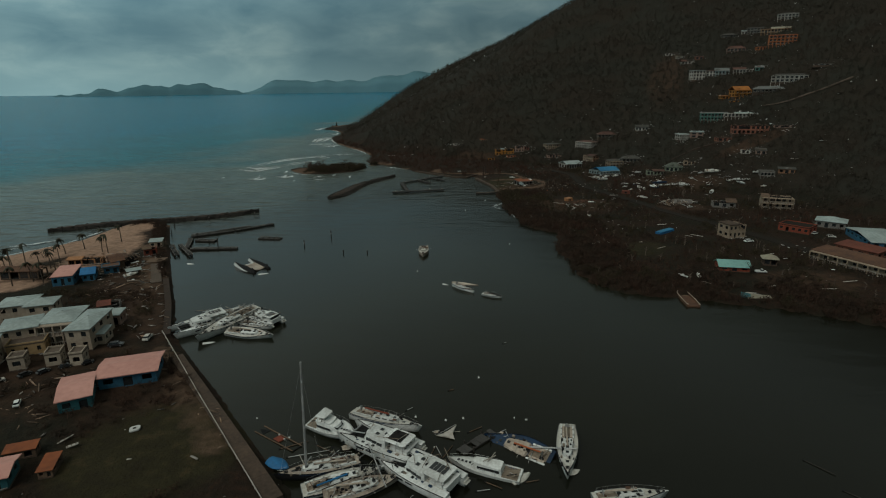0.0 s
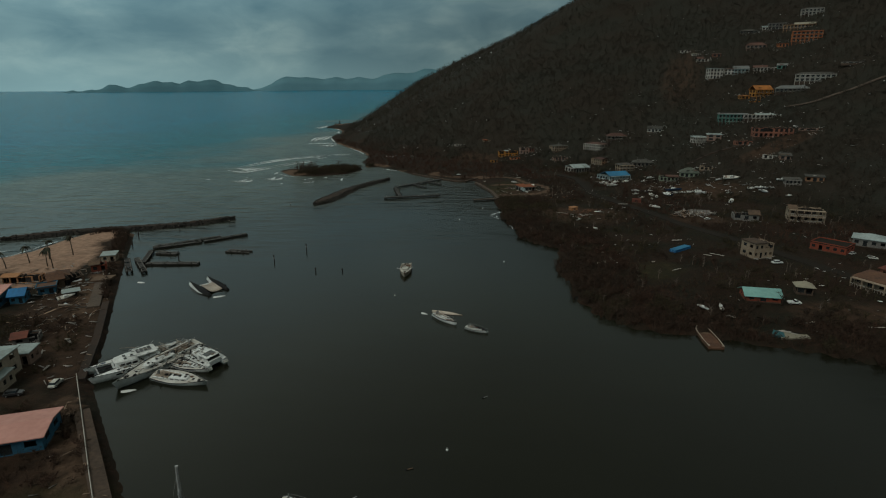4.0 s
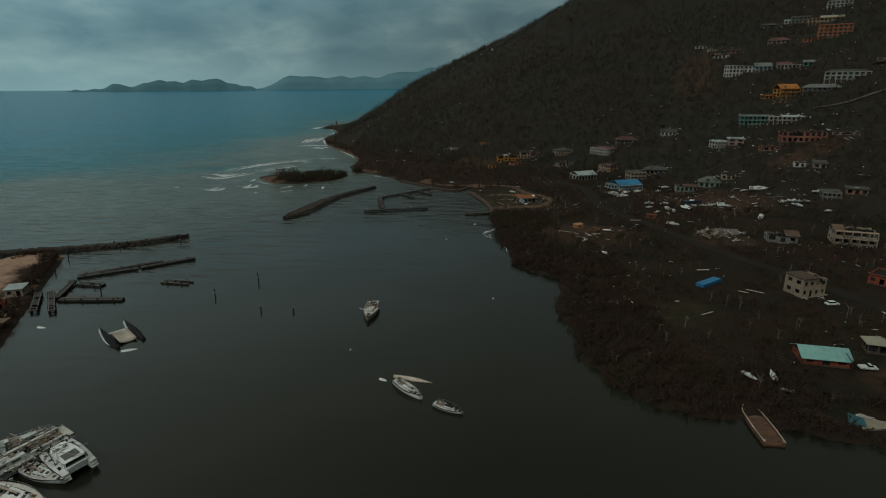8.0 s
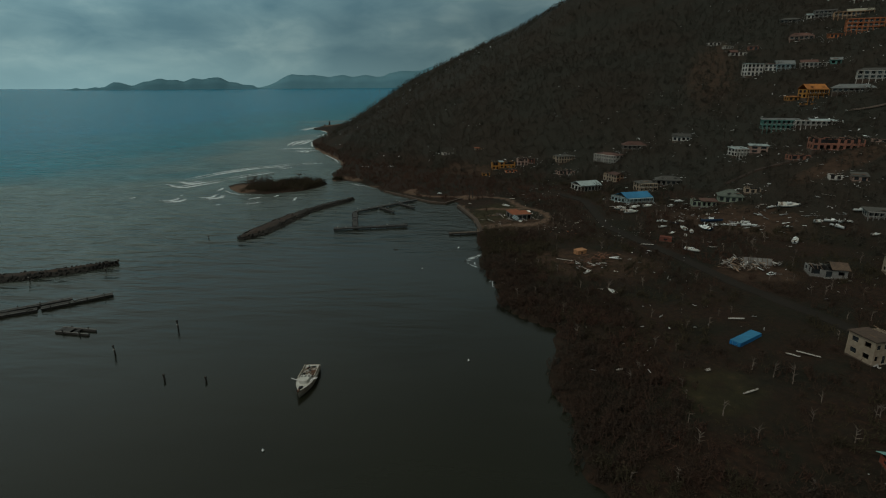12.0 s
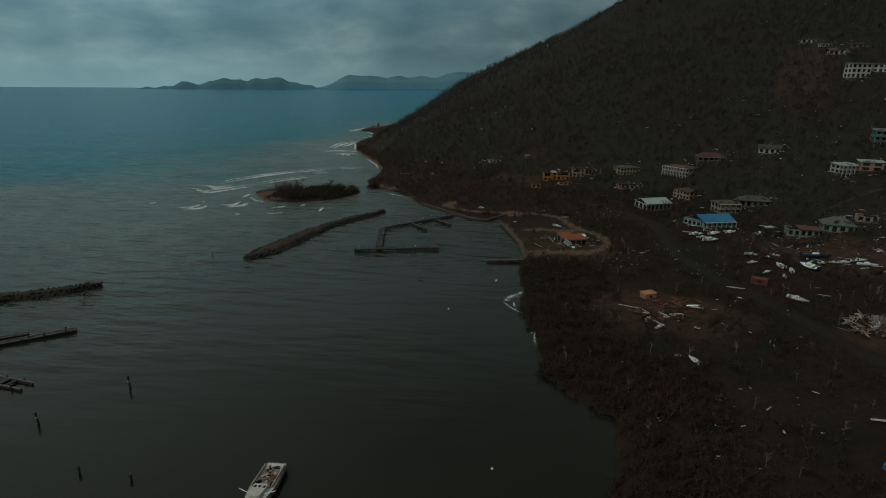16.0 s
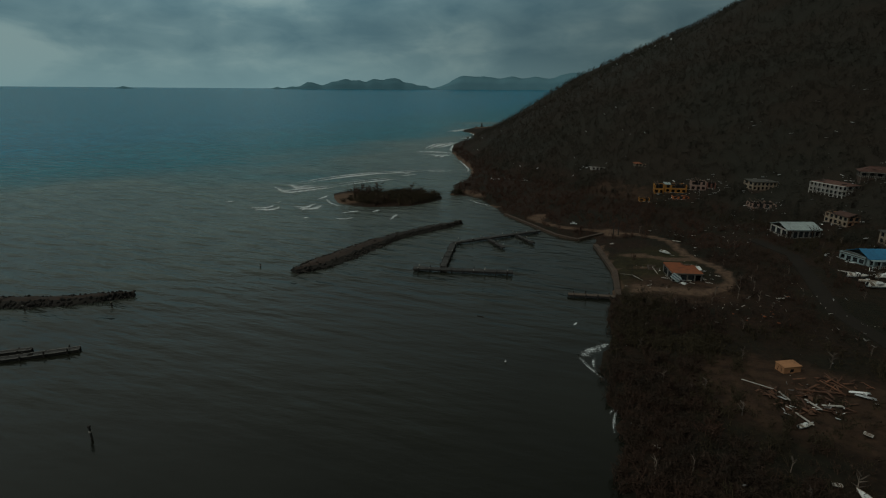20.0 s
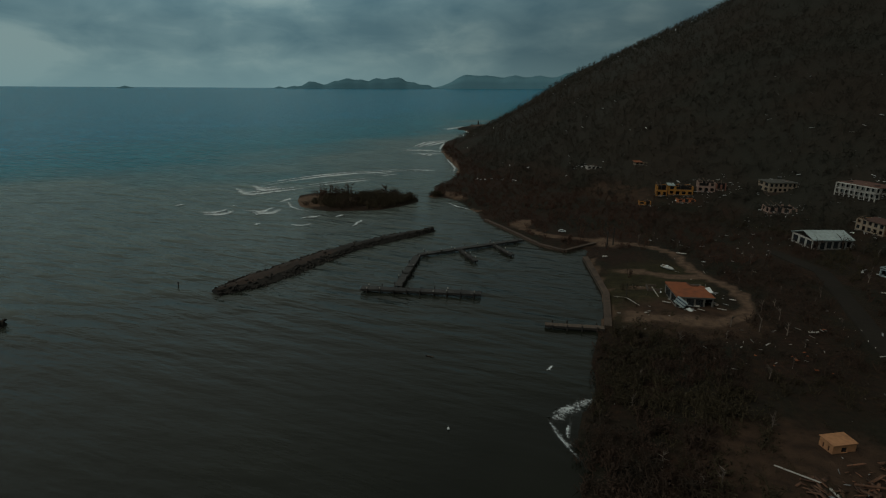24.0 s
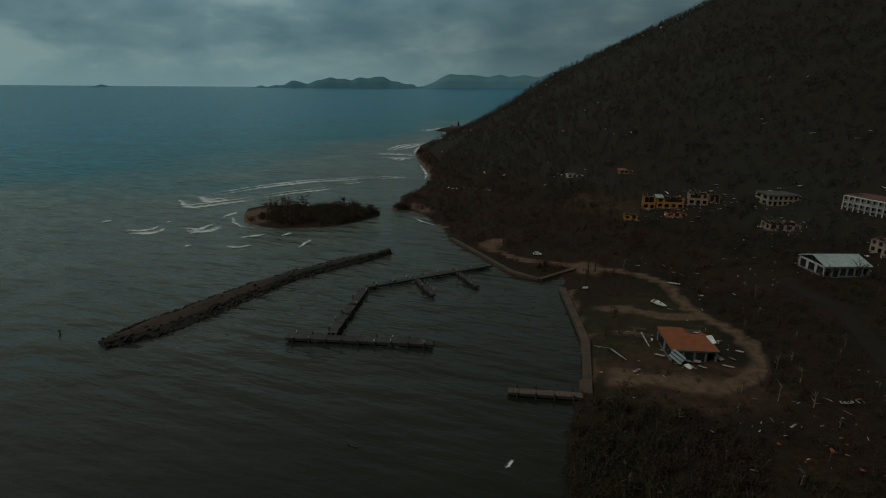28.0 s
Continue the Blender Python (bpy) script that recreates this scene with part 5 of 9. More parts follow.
        part("loose_gear", rod(bmesh.new(), (x, y, z0), (x + d * math.cos(a), y + d * math.sin(a), z0 + rng.uniform(0.0, 0.5)), rng.uniform(0.04, 0.12), sides=4), rng.choice(("black_hull", "teak", "rope", "white", "navy")), top)
    rails(top, form, 0.7, 2, a=4)
    return top


def catamaran(name, label, stern, bow, z=0.0, heel=0.0, trim=0.0, width=0.52, power=False, group="wrecked boats", seed=3, beams=True):
    rng = random.Random(seed)
    top, L = boat_at(name, label, stern, bow, z, heel, trim, "catamaran", group)
    W = L * width
    free, hb = L * 0.105, W * 0.15
    for s in (-1, 1):
        form = hull_form(L, hb * 2, free, L * 0.05, 0.7, 0.1, fine=2.6)
        hull = part("hull", hull_mesh(form, L * 0.055, mid=s * (W / 2 - hb)), "gel", top, smooth=True)
        part("side_deck", deck_mesh(form, 0.04, 0.04, mid=s * (W / 2 - hb)), "gel", hull, smooth=True)
        toe_rail(hull, form, s * (W / 2 - hb))
        for k in range(4):
            x, w = rng.uniform(-0.42, 0.4) * L, rng.uniform(0.15, 0.4)
            part("deck_gear", boxes((x - w, s * (W / 2 - hb) - w * 0.6, free - 0.05, x + w, s * (W / 2 - hb) + w * 0.6, free + rng.uniform(0.08, 0.25))), rng.choice(("dark", "black_hull", "navy", "teak", "gel_dirty")), hull)
        for k in range(3):
            part("step", boxes((-0.5 * L - 0.28 * k, s * (W / 2 - hb) - hb * 0.6, free * (0.75 - 0.25 * k), -0.46 * L, s * (W / 2 - hb) + hb * 0.6, free * (0.82 - 0.25 * k))), "deck", hull)
        for k in range(2):
            x = L * (0.0 + 0.15 * k)
            part("hatch", boxes((x - 0.24, s * (W / 2 - hb) - 0.24, free, x + 0.24, s * (W / 2 - hb) + 0.24, free + 0.09)), "tint", hull, "dark deck hatch")
            part("hull_window", boxes((x - 0.7, s * (W / 2 + 0.01) - 0.03 - s * 0.05, free * 0.55, x + 0.7, s * (W / 2 + 0.01) + 0.03 - s * 0.05, free * 0.75)), "tint", hull, "dark hull window")
    part("bridge_deck", boxes((-0.46 * L, -W * 0.30, free * 0.55, 0.20 * L, W * 0.30, free * 0.99)), "gel", top)
    cab = part("saloon", cabin_mesh(house_ring(-0.16 * L, 0.20 * L, W * 0.36, W * 0.24), free * 0.96, free * 1.78, 0.84, 0.05), "gel", top)
    for s in (-1, 1):
        for k in range(3):
            part("window", boxes((L * (-0.12 + 0.085 * k), s * (W * 0.335 - 0.022 * W * k) - 0.05, free * 1.22, L * (-0.05 + 0.085 * k), s * (W * 0.335 - 0.022 * W * k) + 0.05, free * 1.55)), "tint", cab, "dark saloon window")
    for y in (-0.13, -0.045, 0.045, 0.13):
        part("front_window", boxes((0.165 * L, y * W - 0.038 * W, free * 1.2, 0.185 * L, y * W + 0.038 * W, free * 1.6)), "tint", cab, "dark saloon window")
    for x, y in ((0.02, -0.1), (0.02, 0.1), (-0.08, 0.0)):
        part("roof_hatch", boxes((x * L - 0.28, y * W - 0.28, free * 1.83, x * L + 0.28, y * W + 0.28, free * 1.93)), "tint", cab, "dark roof hatch")
    part("cockpit_floor", boxes((-0.44 * L, -W * 0.28, free * 0.99, -0.16 * L, W * 0.28, free * 1.03)), "deck", top)
    part("cockpit_bench", boxes((-0.46 * L, -W * 0.27, free, -0.41 * L, W * 0.27, free * 1.4), (-0.40 * L, W * 0.16, free, -0.22 * L, W * 0.27, free * 1.35)), "gel", top)
    part("bulkhead_door", boxes((-0.168 * L, -W * 0.13, free * 1.02, -0.158 * L, W * 0.13, free * 1.66)), "tint", cab, "dark saloon door")
    roof = part("hardtop", cabin_mesh(house_ring(-0.42 * L, -0.10 * L, W * 0.29, W * 0.29), free * 1.95, free * 2.06, 0.97), "gel", top)
    for x in (-0.40, -0.30):
        for s in (-1, 1):
            part("strut", rod(bmesh.new(), (x * L, s * W * 0.27, free), (x * L, s * W * 0.27, free * 1.97), 0.06, sides=4), "alu", roof)
    if power:
        part("aft_screen", boxes((-0.425 * L, -W * 0.25, free * 1.05, -0.415 * L, W * 0.25, free * 1.9)), "tint", top, "dark aft screen of the cockpit")
        part("roof_window", boxes((-0.36 * L, -W * 0.2, free * 2.1, -0.2 * L, W * 0.2, free * 2.15)), "tint", roof, "dark roof window")
    if seed == 4:
        # solid near-black slab gives the hardtop the look of a shaded gap
        part("sunroof", boxes((-0.34 * L, -W * 0.2, free * 2.1, -0.16 * L, W * 0.2, free * 2.16)), "dark", roof, "near-black slab drawn as the shaded gap in the hardtop")
    elif not power:
        for k in range(4):
            part("solar_panel", boxes((-0.36 * L + 0.055 * L * k, -W * 0.15, free * 2.13, -0.315 * L + 0.055 * L * k, W * 0.10, free * 2.17)), "tint", roof, "dark solar panel")
    if beams:
        part("crossbeam", rod(bmesh.new(), (0.40 * L, -W * 0.40, free * 0.85), (0.40 * L, W * 0.40, free * 0.85), 0.14, sides=6), "alu", top)
        for s in (-1, 1):
            part("trampoline", boxes((0.20 * L, s * W * 0.17 - W * 0.12, free * 0.80, 0.40 * L, s * W * 0.17 + W * 0.12, free * 0.82)), "black_hull", top, "black netting trampoline")
    for k in range(9):
        x, y, a, d = rng.uniform(-0.4, 0.3) * L, rng.uniform(-0.3, 0.3) * W, rng.uniform(0, 6.28), rng.uniform(1, 4)
        part("broken_spar", rod(bmesh.new(), (x, y, free * 2.2), (x + d * math.cos(a), y + d * math.sin(a), free * rng.uniform(1.9, 2.5)), 0.06, sides=4), rng.choice(("alu", "rope", "black_hull", "teak")), top)
    return top


# the heap of wrecks below the quay
sailboat("sailing_yacht", "dark-hulled sailing yacht with its tall bare mast still standing", (-34.2, 77.4), (-46.2, 72.9), "black_hull", "gel_dirty", heel=1, mast=18.6, litter=20, seed=2, mast_at=0.16)
motor_yacht("flybridge_cruiser", "white flybridge motor cruiser piled against the wrecks", (-45.2, 88.2), (-36.2, 83.4), 0.3, heel=8, trim=-3, beam=0.42)
sailboat("sailing_yacht", "white sailing yacht without its mast, red gear on deck", (-38.4, 91), (-25.6, 86.6), "gel", heel=-8, cover="red_wall", litter=9, seed=5)
catamaran("sailing_catamaran", "white sailing catamaran crushed among other wrecks", (-25.2, 79), (-37.6, 84.6), 0.4, heel=3, trim=-2, seed=4)
catamaran("sailing_catamaran", "white sailing catamaran with dark solar panels on its hardtop", (-18, 71.2), (-29, 78.4), 0.3, heel=-3, seed=6)
sailboat("sailing_yacht", "white sailing yacht with a blue cover lying in the heap", (-41.4, 69.8), (-30.4, 75.6), "gel", heel=10, cover="tarp_blue", litter=14, seed=7)
sailboat("sailing_yacht", "beige stained sailing yacht with smashed deck gear", (-37.8, 68.8), (-27.2, 74), "gel_dirty", "gel_dirty", heel=14, litter=18, seed=8)
motor_yacht("motor_cruiser", "white motor cruiser with dark windows, low in the water", (-8, 75.2), (-19.2, 78.8), -0.5, heel=-6, fly=False, arch=False, beam=0.27)
sailboat("sunken_sailboat", "blue-hulled sailboat heeled over and half sunk", (-2.6, 79.9), (-13.0, 86.0), "navy", "navy", z=-0.75, heel=-17, cover="orange", litter=14, seed=9, cab_mat="gel_dirty", beam=0.46, railed=False)
sailboat("sailing_yacht", "white sailing yacht afloat beside a half-sunk boat", (1.1, 88.6), (-0.8, 75.4), "gel", heel=3, litter=8, seed=10, beam=0.28)
sailboat("sailing_yacht", "white sailing yacht adrift alone with a bare deck", (2.2, 70.6), (13, 72.3), "gel", heel=-5, litter=3, seed=12)
sailboat("broken_sailboat", "small broken boat awash, rust-red deck under water", (-23.2, 86.4), (-18.4, 87.0), "rust", "rust", z=-0.55, heel=12, litter=3, seed=13, boom=False, railed=False, cab_mat="rust")
sail = thing("torn_sail", "torn white sail caught on a sunken boat", "sail", pose(-19.8, 86.0, 0.25, 6, -4, 0), "wrecked boats")
part("cloth", prism(bmesh.new(), [(-2.4, -0.5), (-0.6, -1.0), (0.9, -1.6), (0.5, -0.2), (1.1, 2.2), (-0.2, 0.5), (-1.2, 0.0)], 0, [0.1, 0.3, 0.06, 0.4, 0.1, 0.35, 0.12]), "white", sail)
part("batten", rod(bmesh.new(), (-2.2, -0.5, 0.3), (1.0, 2.0, 0.35), 0.05, sides=4), "alu", sail)
wreck = thing("sunken_boat", "dark boat sunk beside the quay, gunwales and red canopy awash", "boat", pose(-50, 83.4, 0), "wrecked boats")
for a, b in (((-3.9, 3.5), (4.8, -2.0)), ((-5.0, 1.8), (3.7, -3.5))):
    part("gunwale", rod(bmesh.new(), (*a, 0.02), (*b, 0.18), 0.13, 0.11, 5), "timber", wreck)
part("canopy", prism(bmesh.new(), [(-0.9, -0.2), (0.5, -1.2), (1.3, -0.1), (-0.1, 0.9)], -0.3, [0.12, 0.2, 0.14, 0.1]), "red_wall", wreck, "faded red canopy")
part("transom", boxes((-0.1, -0.9, -0.4, 0.1, 0.9, 0.15)), "black_hull", wreck).matrix_basis = pose(4.2, -2.7, 0, 0, 0, -32)
part("foredeck", prism(bmesh.new(), [(-4.4, 2.6), (-3.2, 1.0), (-2.2, 2.2)], -0.3, 0.06), "black_hull", wreck)
for x, y in ((-0.2, 0.9), (1.2, -0.4), (1.9, 0.1)):
    part("fitting", boxes((x - 0.14, y - 0.1, 0.05, x + 0.14, y + 0.1, 0.3)), "gel", wreck)
for name, a, b, r in (("across a white cruiser", (-37.6, 83.6, 1.9), (-29.2, 80.4, 3.2), 0.12), ("between two wrecks", (-6.6, 82.0, 0.9), (1.4, 80.4, 2.0), 0.15), ("over a blue-covered yacht", (-33.2, 79.8, 2.2), (-28.4, 69.6, 2.2), 0.1)):
    spar = thing("fallen_spar", "bare aluminium mast fallen " + name, "spar", pose(*a), "fallen spars")
    d = [q - p for p, q in zip(a, b)]
    part("tube", rod(bmesh.new(), (0, 0, 0), d, r, r * 0.8, 6), "alu", spar)
    part("spreader", rod(bmesh.new(), (d[0] * 0.6, d[1] * 0.6 - 0.5, d[2] * 0.6 + 0.1), (d[0] * 0.6, d[1] * 0.6 + 0.5, d[2] * 0.6 + 0.1), 0.05, sides=4), "alu", spar)
dock("broken_dock", (-17.8, 80.9), (-12, 87), 2.0, 0.35, "broken dark dock section awash", 2, ragged=0.35)

# the second heap beside the seawall
catamaran("sailing_catamaran", "large white catamaran thrown up against the seawall", (-81.8, 133.6), (-91.4, 123.4), 0.35, heel=-5, trim=1, seed=15, width=0.46)
sailboat("sailing_yacht", "long white racing yacht lying across the heap", (-76.4, 139.4), (-83.4, 120.4), "gel", z=0.1, heel=-12, litter=18, seed=16, beam=0.22)
motor_yacht("speedboat", "small white motor boat lifted on top of the heap", (-82.6, 134.2), (-79.6, 139.2), 1.2, heel=8, fly=False, arch=False)
catamaran("power_catamaran", "white power catamaran with a dark open cockpit", (-67.2, 130.6), (-77.2, 136.4), 0.2, heel=-4, width=0.48, power=True, seed=17)
sailboat("sailing_yacht", "small white sailing yacht caught between larger boats", (-77.6, 131), (-68.2, 128.4), "gel", heel=8, litter=3, seed=18)
sailboat("sailing_yacht", "white sailing yacht heeled outward at the edge of the heap", (-78.6, 125.6), (-66.2, 123.4), "gel", heel=16, litter=4, seed=19)
sailboat("sailing_yacht", "stained white yacht wedged behind the heap", (-78.4, 140), (-88, 131.4), "gel", "gel_dirty", z=0.1, heel=6, litter=10, seed=20, beam=0.26)

# the boats adrift in the basin
sailboat("sailing_yacht", "white sailing yacht with a cluttered deck, half swamped", (-22.6, 162.6), (-16.6, 156.4), "gel", heel=-6, litter=6, seed=21, z=-0.1, beam=0.34)
sailboat("small_sailboat", "small white sailboat without a mast, afloat", (-13.8, 155), (-8.4, 152.2), "gel", heel=4, litter=2, seed=22, boom=False, beam=0.34)


def workboat():
    """A beamy old workboat: flush foredeck, low trunk cabin, open waist full of gear."""
    rng = random.Random(61)
    top, L = boat_at("workboat", "weathered beige workboat with cluttered decks, anchored alone", (-36.1, 203.2), (-35.3, 192.0), -0.1, 2, 0)
    B = 3.9
    form = hull_form(L, B, 1.25, 0.6, 0.8, 0.35, fine=2.1)
    part("hull", hull_mesh(form, 0.6), "gel_dirty", top, smooth=True)
    part("deck", deck_mesh(form, 0.12), "deck", top, smooth=True)
    trunk = part("trunk_cabin", cabin_mesh(house_ring(-0.02 * L, 0.22 * L, B * 0.30, B * 0.22), 1.2, 1.85, 0.92), "deck", top)
    for k in range(3):
        part("hatch", boxes((0.02 * L, -0.85 + 0.7 * k, 1.84, 0.02 * L + 0.45, -0.45 + 0.7 * k, 1.92)), "dark", trunk, "dark hatch")
    part("fore_hatch", boxes((0.31 * L, -0.4, 1.3, 0.31 * L + 0.7, 0.4, 1.42)), "dark", top, "dark foredeck hatch")
    part("waist_floor", boxes((-0.36 * L, -B * 0.33, 1.22, -0.04 * L, B * 0.33, 1.27)), "teak", top)
    for s in (-1, 1):
        part("bulwark", boxes((-0.44 * L, s * B * 0.40 - 0.06, 1.15, -0.02 * L, s * B * 0.40 + 0.06, 1.62)), "gel_dirty", top)
        part("outrigger", rod(bmesh.new(), (0.13 * L, s * B * 0.3, 1.5), (0.10 * L, s * B * 0.72, 1.9), 0.06, sides=4), "alu", top)
    part("aft_hatch", boxes((-0.42 * L, 0.2, 1.27, -0.37 * L, 0.9, 1.4)), "dark", top)
    part("bow_roller", boxes((0.44 * L, -0.15, 1.5, 0.52 * L, 0.15, 1.65)), "rust", top)
    part("winch", rod(bmesh.new(), (0.40 * L, -0.3, 1.5), (0.40 * L, 0.3, 1.5), 0.16, sides=8), "black_hull", top)
    for k in range(26):
        x, y, a, d = rng.uniform(-0.36, 0.0) * L, rng.uniform(-0.32, 0.32) * B, rng.uniform(0, 6.28), rng.uniform(0.3, 1.3)
        part("gear", boxes((-d / 2, -0.12, 0, d / 2, 0.14, rng.uniform(0.1, 0.5))), rng.choice(("rust", "rust", "black_hull", "teak", "deck", "white")), top).matrix_basis = pose(x, y, 1.27, 0, 0, math.degrees(a))
    return top


workboat()


def upturned_hull(name, label, a, b, mat, beam=0.14, z=-0.2, tilt=0.0):
    top, L = boat_at(name, label, a, b, z)
    form = hull_form(L, L * beam, L * 0.06, L * 0.05, 0.75)
    ob = part("hull", hull_mesh(form, L * 0.06), mat, top, smooth=True)
    ob.matrix_basis = pose(0, 0, 0, 180 + tilt, 0, 0)
    part("keel", boxes((-0.1 * L, -0.06, L * 0.05, 0.12 * L, 0.06, L * 0.085)), "black_hull", ob)
    return top


upturned_hull("upturned_hull", "narrow white upturned hull floating beside a yacht", (-23.4, 164.6), (-15.2, 162.7), "gel_dirty", 0.16, 0.15, 30)
upturned_hull("upturned_dinghy", "small white upturned dinghy", (-26.2, 163.6), (-24.6, 162.7), "gel", 0.5, 0.1)
upturned_hull("upturned_dinghy", "small white upturned dinghy by the wreck heap", (-82, 119.4), (-79.4, 120.4), "gel", 0.4, 0.1)
upturned_hull("drifting_dinghy", "small pale dinghy drifting near the gangways", (-118.8, 181.4), (-116.4, 181.2), "gel", 0.4, 0.1)
upturned_hull("inflatable_dinghy", "grey inflatable dinghy behind a motor cruiser", (-9.6, 74.2), (-6.6, 76.5), "deck", 0.5, 0.25)
upturned_hull("inflatable_dinghy", "grey inflatable dinghy beside a yacht's bow", (-0.5, 76.6), (1.4, 77.6), "deck", 0.6, 0.25)
upturned_hull("upturned_dinghy", "small white upturned dinghy wedged between wrecks", (-38.0, 80.9), (-35.7, 82.0), "gel_dirty", 0.6, 0.4)
upturned_hull("upturned_dinghy", "blue tarpaulin-covered dinghy beside the quay", (-49.2, 77.0), (-45.4, 75.2), "tarp_blue", 0.62, 0.7)


def capsized_catamaran():
    """Upside down: two dark keels rising to their bows, the pale underside of the bridge deck between them."""
    L = 13.0
    top = thing("capsized_catamaran", "capsized catamaran with dark hull bottoms and pale bridge deck", "catamaran", pose(-93.6, 178.2, 0, 0, 0, 143), "wrecked boats")
    for s, ahead in ((1, 0.0), (-1, 0.5)):
        form = hull_form(L, 2.3, 1.25, 0.9, 0.6, 0.2, fine=1.5)
        place = pose(ahead, s * 2.9, 0.5, 180 + 4, -8.5, 0)
        low, high = hull_mesh(form, 1.25), hull_mesh(form, 1.25)
        for bm, keep in ((low, False), (high, True)):
            bmesh.ops.delete(bm, geom=[f for f in bm.faces if (f.calc_center_median().z > 0.3) != keep], context="FACES")
        ob = part("hull", low, "black_hull", top, "dark antifouled hull bottom", smooth=True)
        ob.matrix_basis = place
        part("topside", high, "gel", ob, "white topside of the hull", smooth=True)
        part("rudder", boxes((-0.40 * L, -0.05, -1.7, -0.34 * L, 0.05, -0.9)), "black_hull", ob)
    bm = bmesh.new()
    rows = []
    for x in (-0.36, -0.27, -0.15, 0.0, 0.08, 0.13):
        z = 0.06 + max(0, x + 0.3) * L * 0.10
        rows.append([bm.verts.new((x * L, y * 0.9, z + 0.45 * (abs(y) / 2.1) ** 2.5)) for y in (-2.1, -1.4, -0.6, 0, 0.6, 1.4, 2.1)])
    for p, q in zip(rows, rows[1:]):
        for k in range(6):
            bm.faces.new((p[k], q[k], q[k + 1], p[k + 1]))
    bmesh.ops.recalc_face_normals(bm, faces=bm.faces)
    bmesh.ops.solidify(bm, geom=bm.faces[:], thickness=0.2)
    part("bridge_deck", bm, "gel_dirty", top, "pale underside of the bridge deck", smooth=True)
    part("crossbeam", rod(bmesh.new(), (0.17 * L, -2.6, 0.75), (0.17 * L, 2.6, 0.75), 0.2, 0.2, 7), "gel", top, "white forward crossbeam")


capsized_catamaran()
upturned_hull("upturned_dinghy", "white dinghy floating by the capsized catamaran", (-88.6, 170.6), (-85.6, 172.2), "gel", 0.35, 0.1)


def barge():
    """A flat steel landing barge nosed into the mangroves."""
    top = thing("landing_barge", "rusty open steel barge nosed into the mangroves", "barge", pose(44.7, 153, 0, 0, 0, 89) @ Matrix.Scale(0.85, 4))
    ring = [(-6.7, -2.0), (-2, -2.15), (4.0, -1.95), (6.0, -1.35), (6.8, -0.6), (6.8, 0.6), (6.0, 1.35), (4.0, 1.95), (-2, 2.15), (-6.7, 2.0)]
    part("floor", prism(bmesh.new(), ring, -0.4, 0.3), "rust", top, "rust-brown cargo floor")
    part("fore_floor", prism(bmesh.new(), [(2.6, -1.7), (4.0, -1.65), (4.0, 1.65), (2.6, 1.7)], 0.304, 0.36), "timber", top)
    part("foredeck", prism(bmesh.new(), [(4.6, -1.7), (6.0, -1.25), (6.7, -0.5), (6.7, 0.5), (6.0, 1.25), (4.6, 1.7), (5.1, 0.0)], 0.7, 0.82), "pale_concrete", top, "pale worn foredeck")
    for (ax, ay), (bx, by) in zip(ring, ring[1:] + ring[:1]):
        d, a = math.hypot(bx - ax, by - ay), math.degrees(math.atan2(by - ay, bx - ax))
        stern = abs(ax - bx) < 0.1 and ax < 0
        low = 0.42 if stern else 0.9
        bm = boxes((0, -0.06, -0.4, d, 0.12, low))
        bmesh.ops.transform(bm, matrix=pose(ax, ay, 0, 0, 0, a), verts=bm.verts)
        side = part("side", bm, "rust", top)
        if not stern:
            cap = boxes((0, -0.08, low, d, 0.14, low + 0.07))
            bmesh.ops.transform(cap, matrix=pose(ax, ay, 0, 0, 0, a), verts=cap.verts)
            part("gunwale", cap, "gel_dirty", side, "pale worn gunwale")
    for k in range(5):
        part("rib", boxes((-5.8 + 1.9 * k, -1.95, 0.3, -5.72 + 1.9 * k, 1.95, 0.36)), "rust", top)
    part("hatch", boxes((5.25, -0.5, 0.82, 5.75, 0.5, 0.95)), "dark", top, "dark foredeck hatch")
    for s in (-1, 1):
        part("bollard", rod(bmesh.new(), (-6.2, s * 1.75, 0.3), (-6.2, s * 1.75, 1.15), 0.12, sides=7), "gel_dirty", top)
        part("quarter_deck", boxes((-6.6, s * 1.62 - 0.25, 0.3, -5.2, s * 1.62 + 0.25, 0.7)), "rust", top)

barge()


# ---- houses ----
STOREY = 2.55


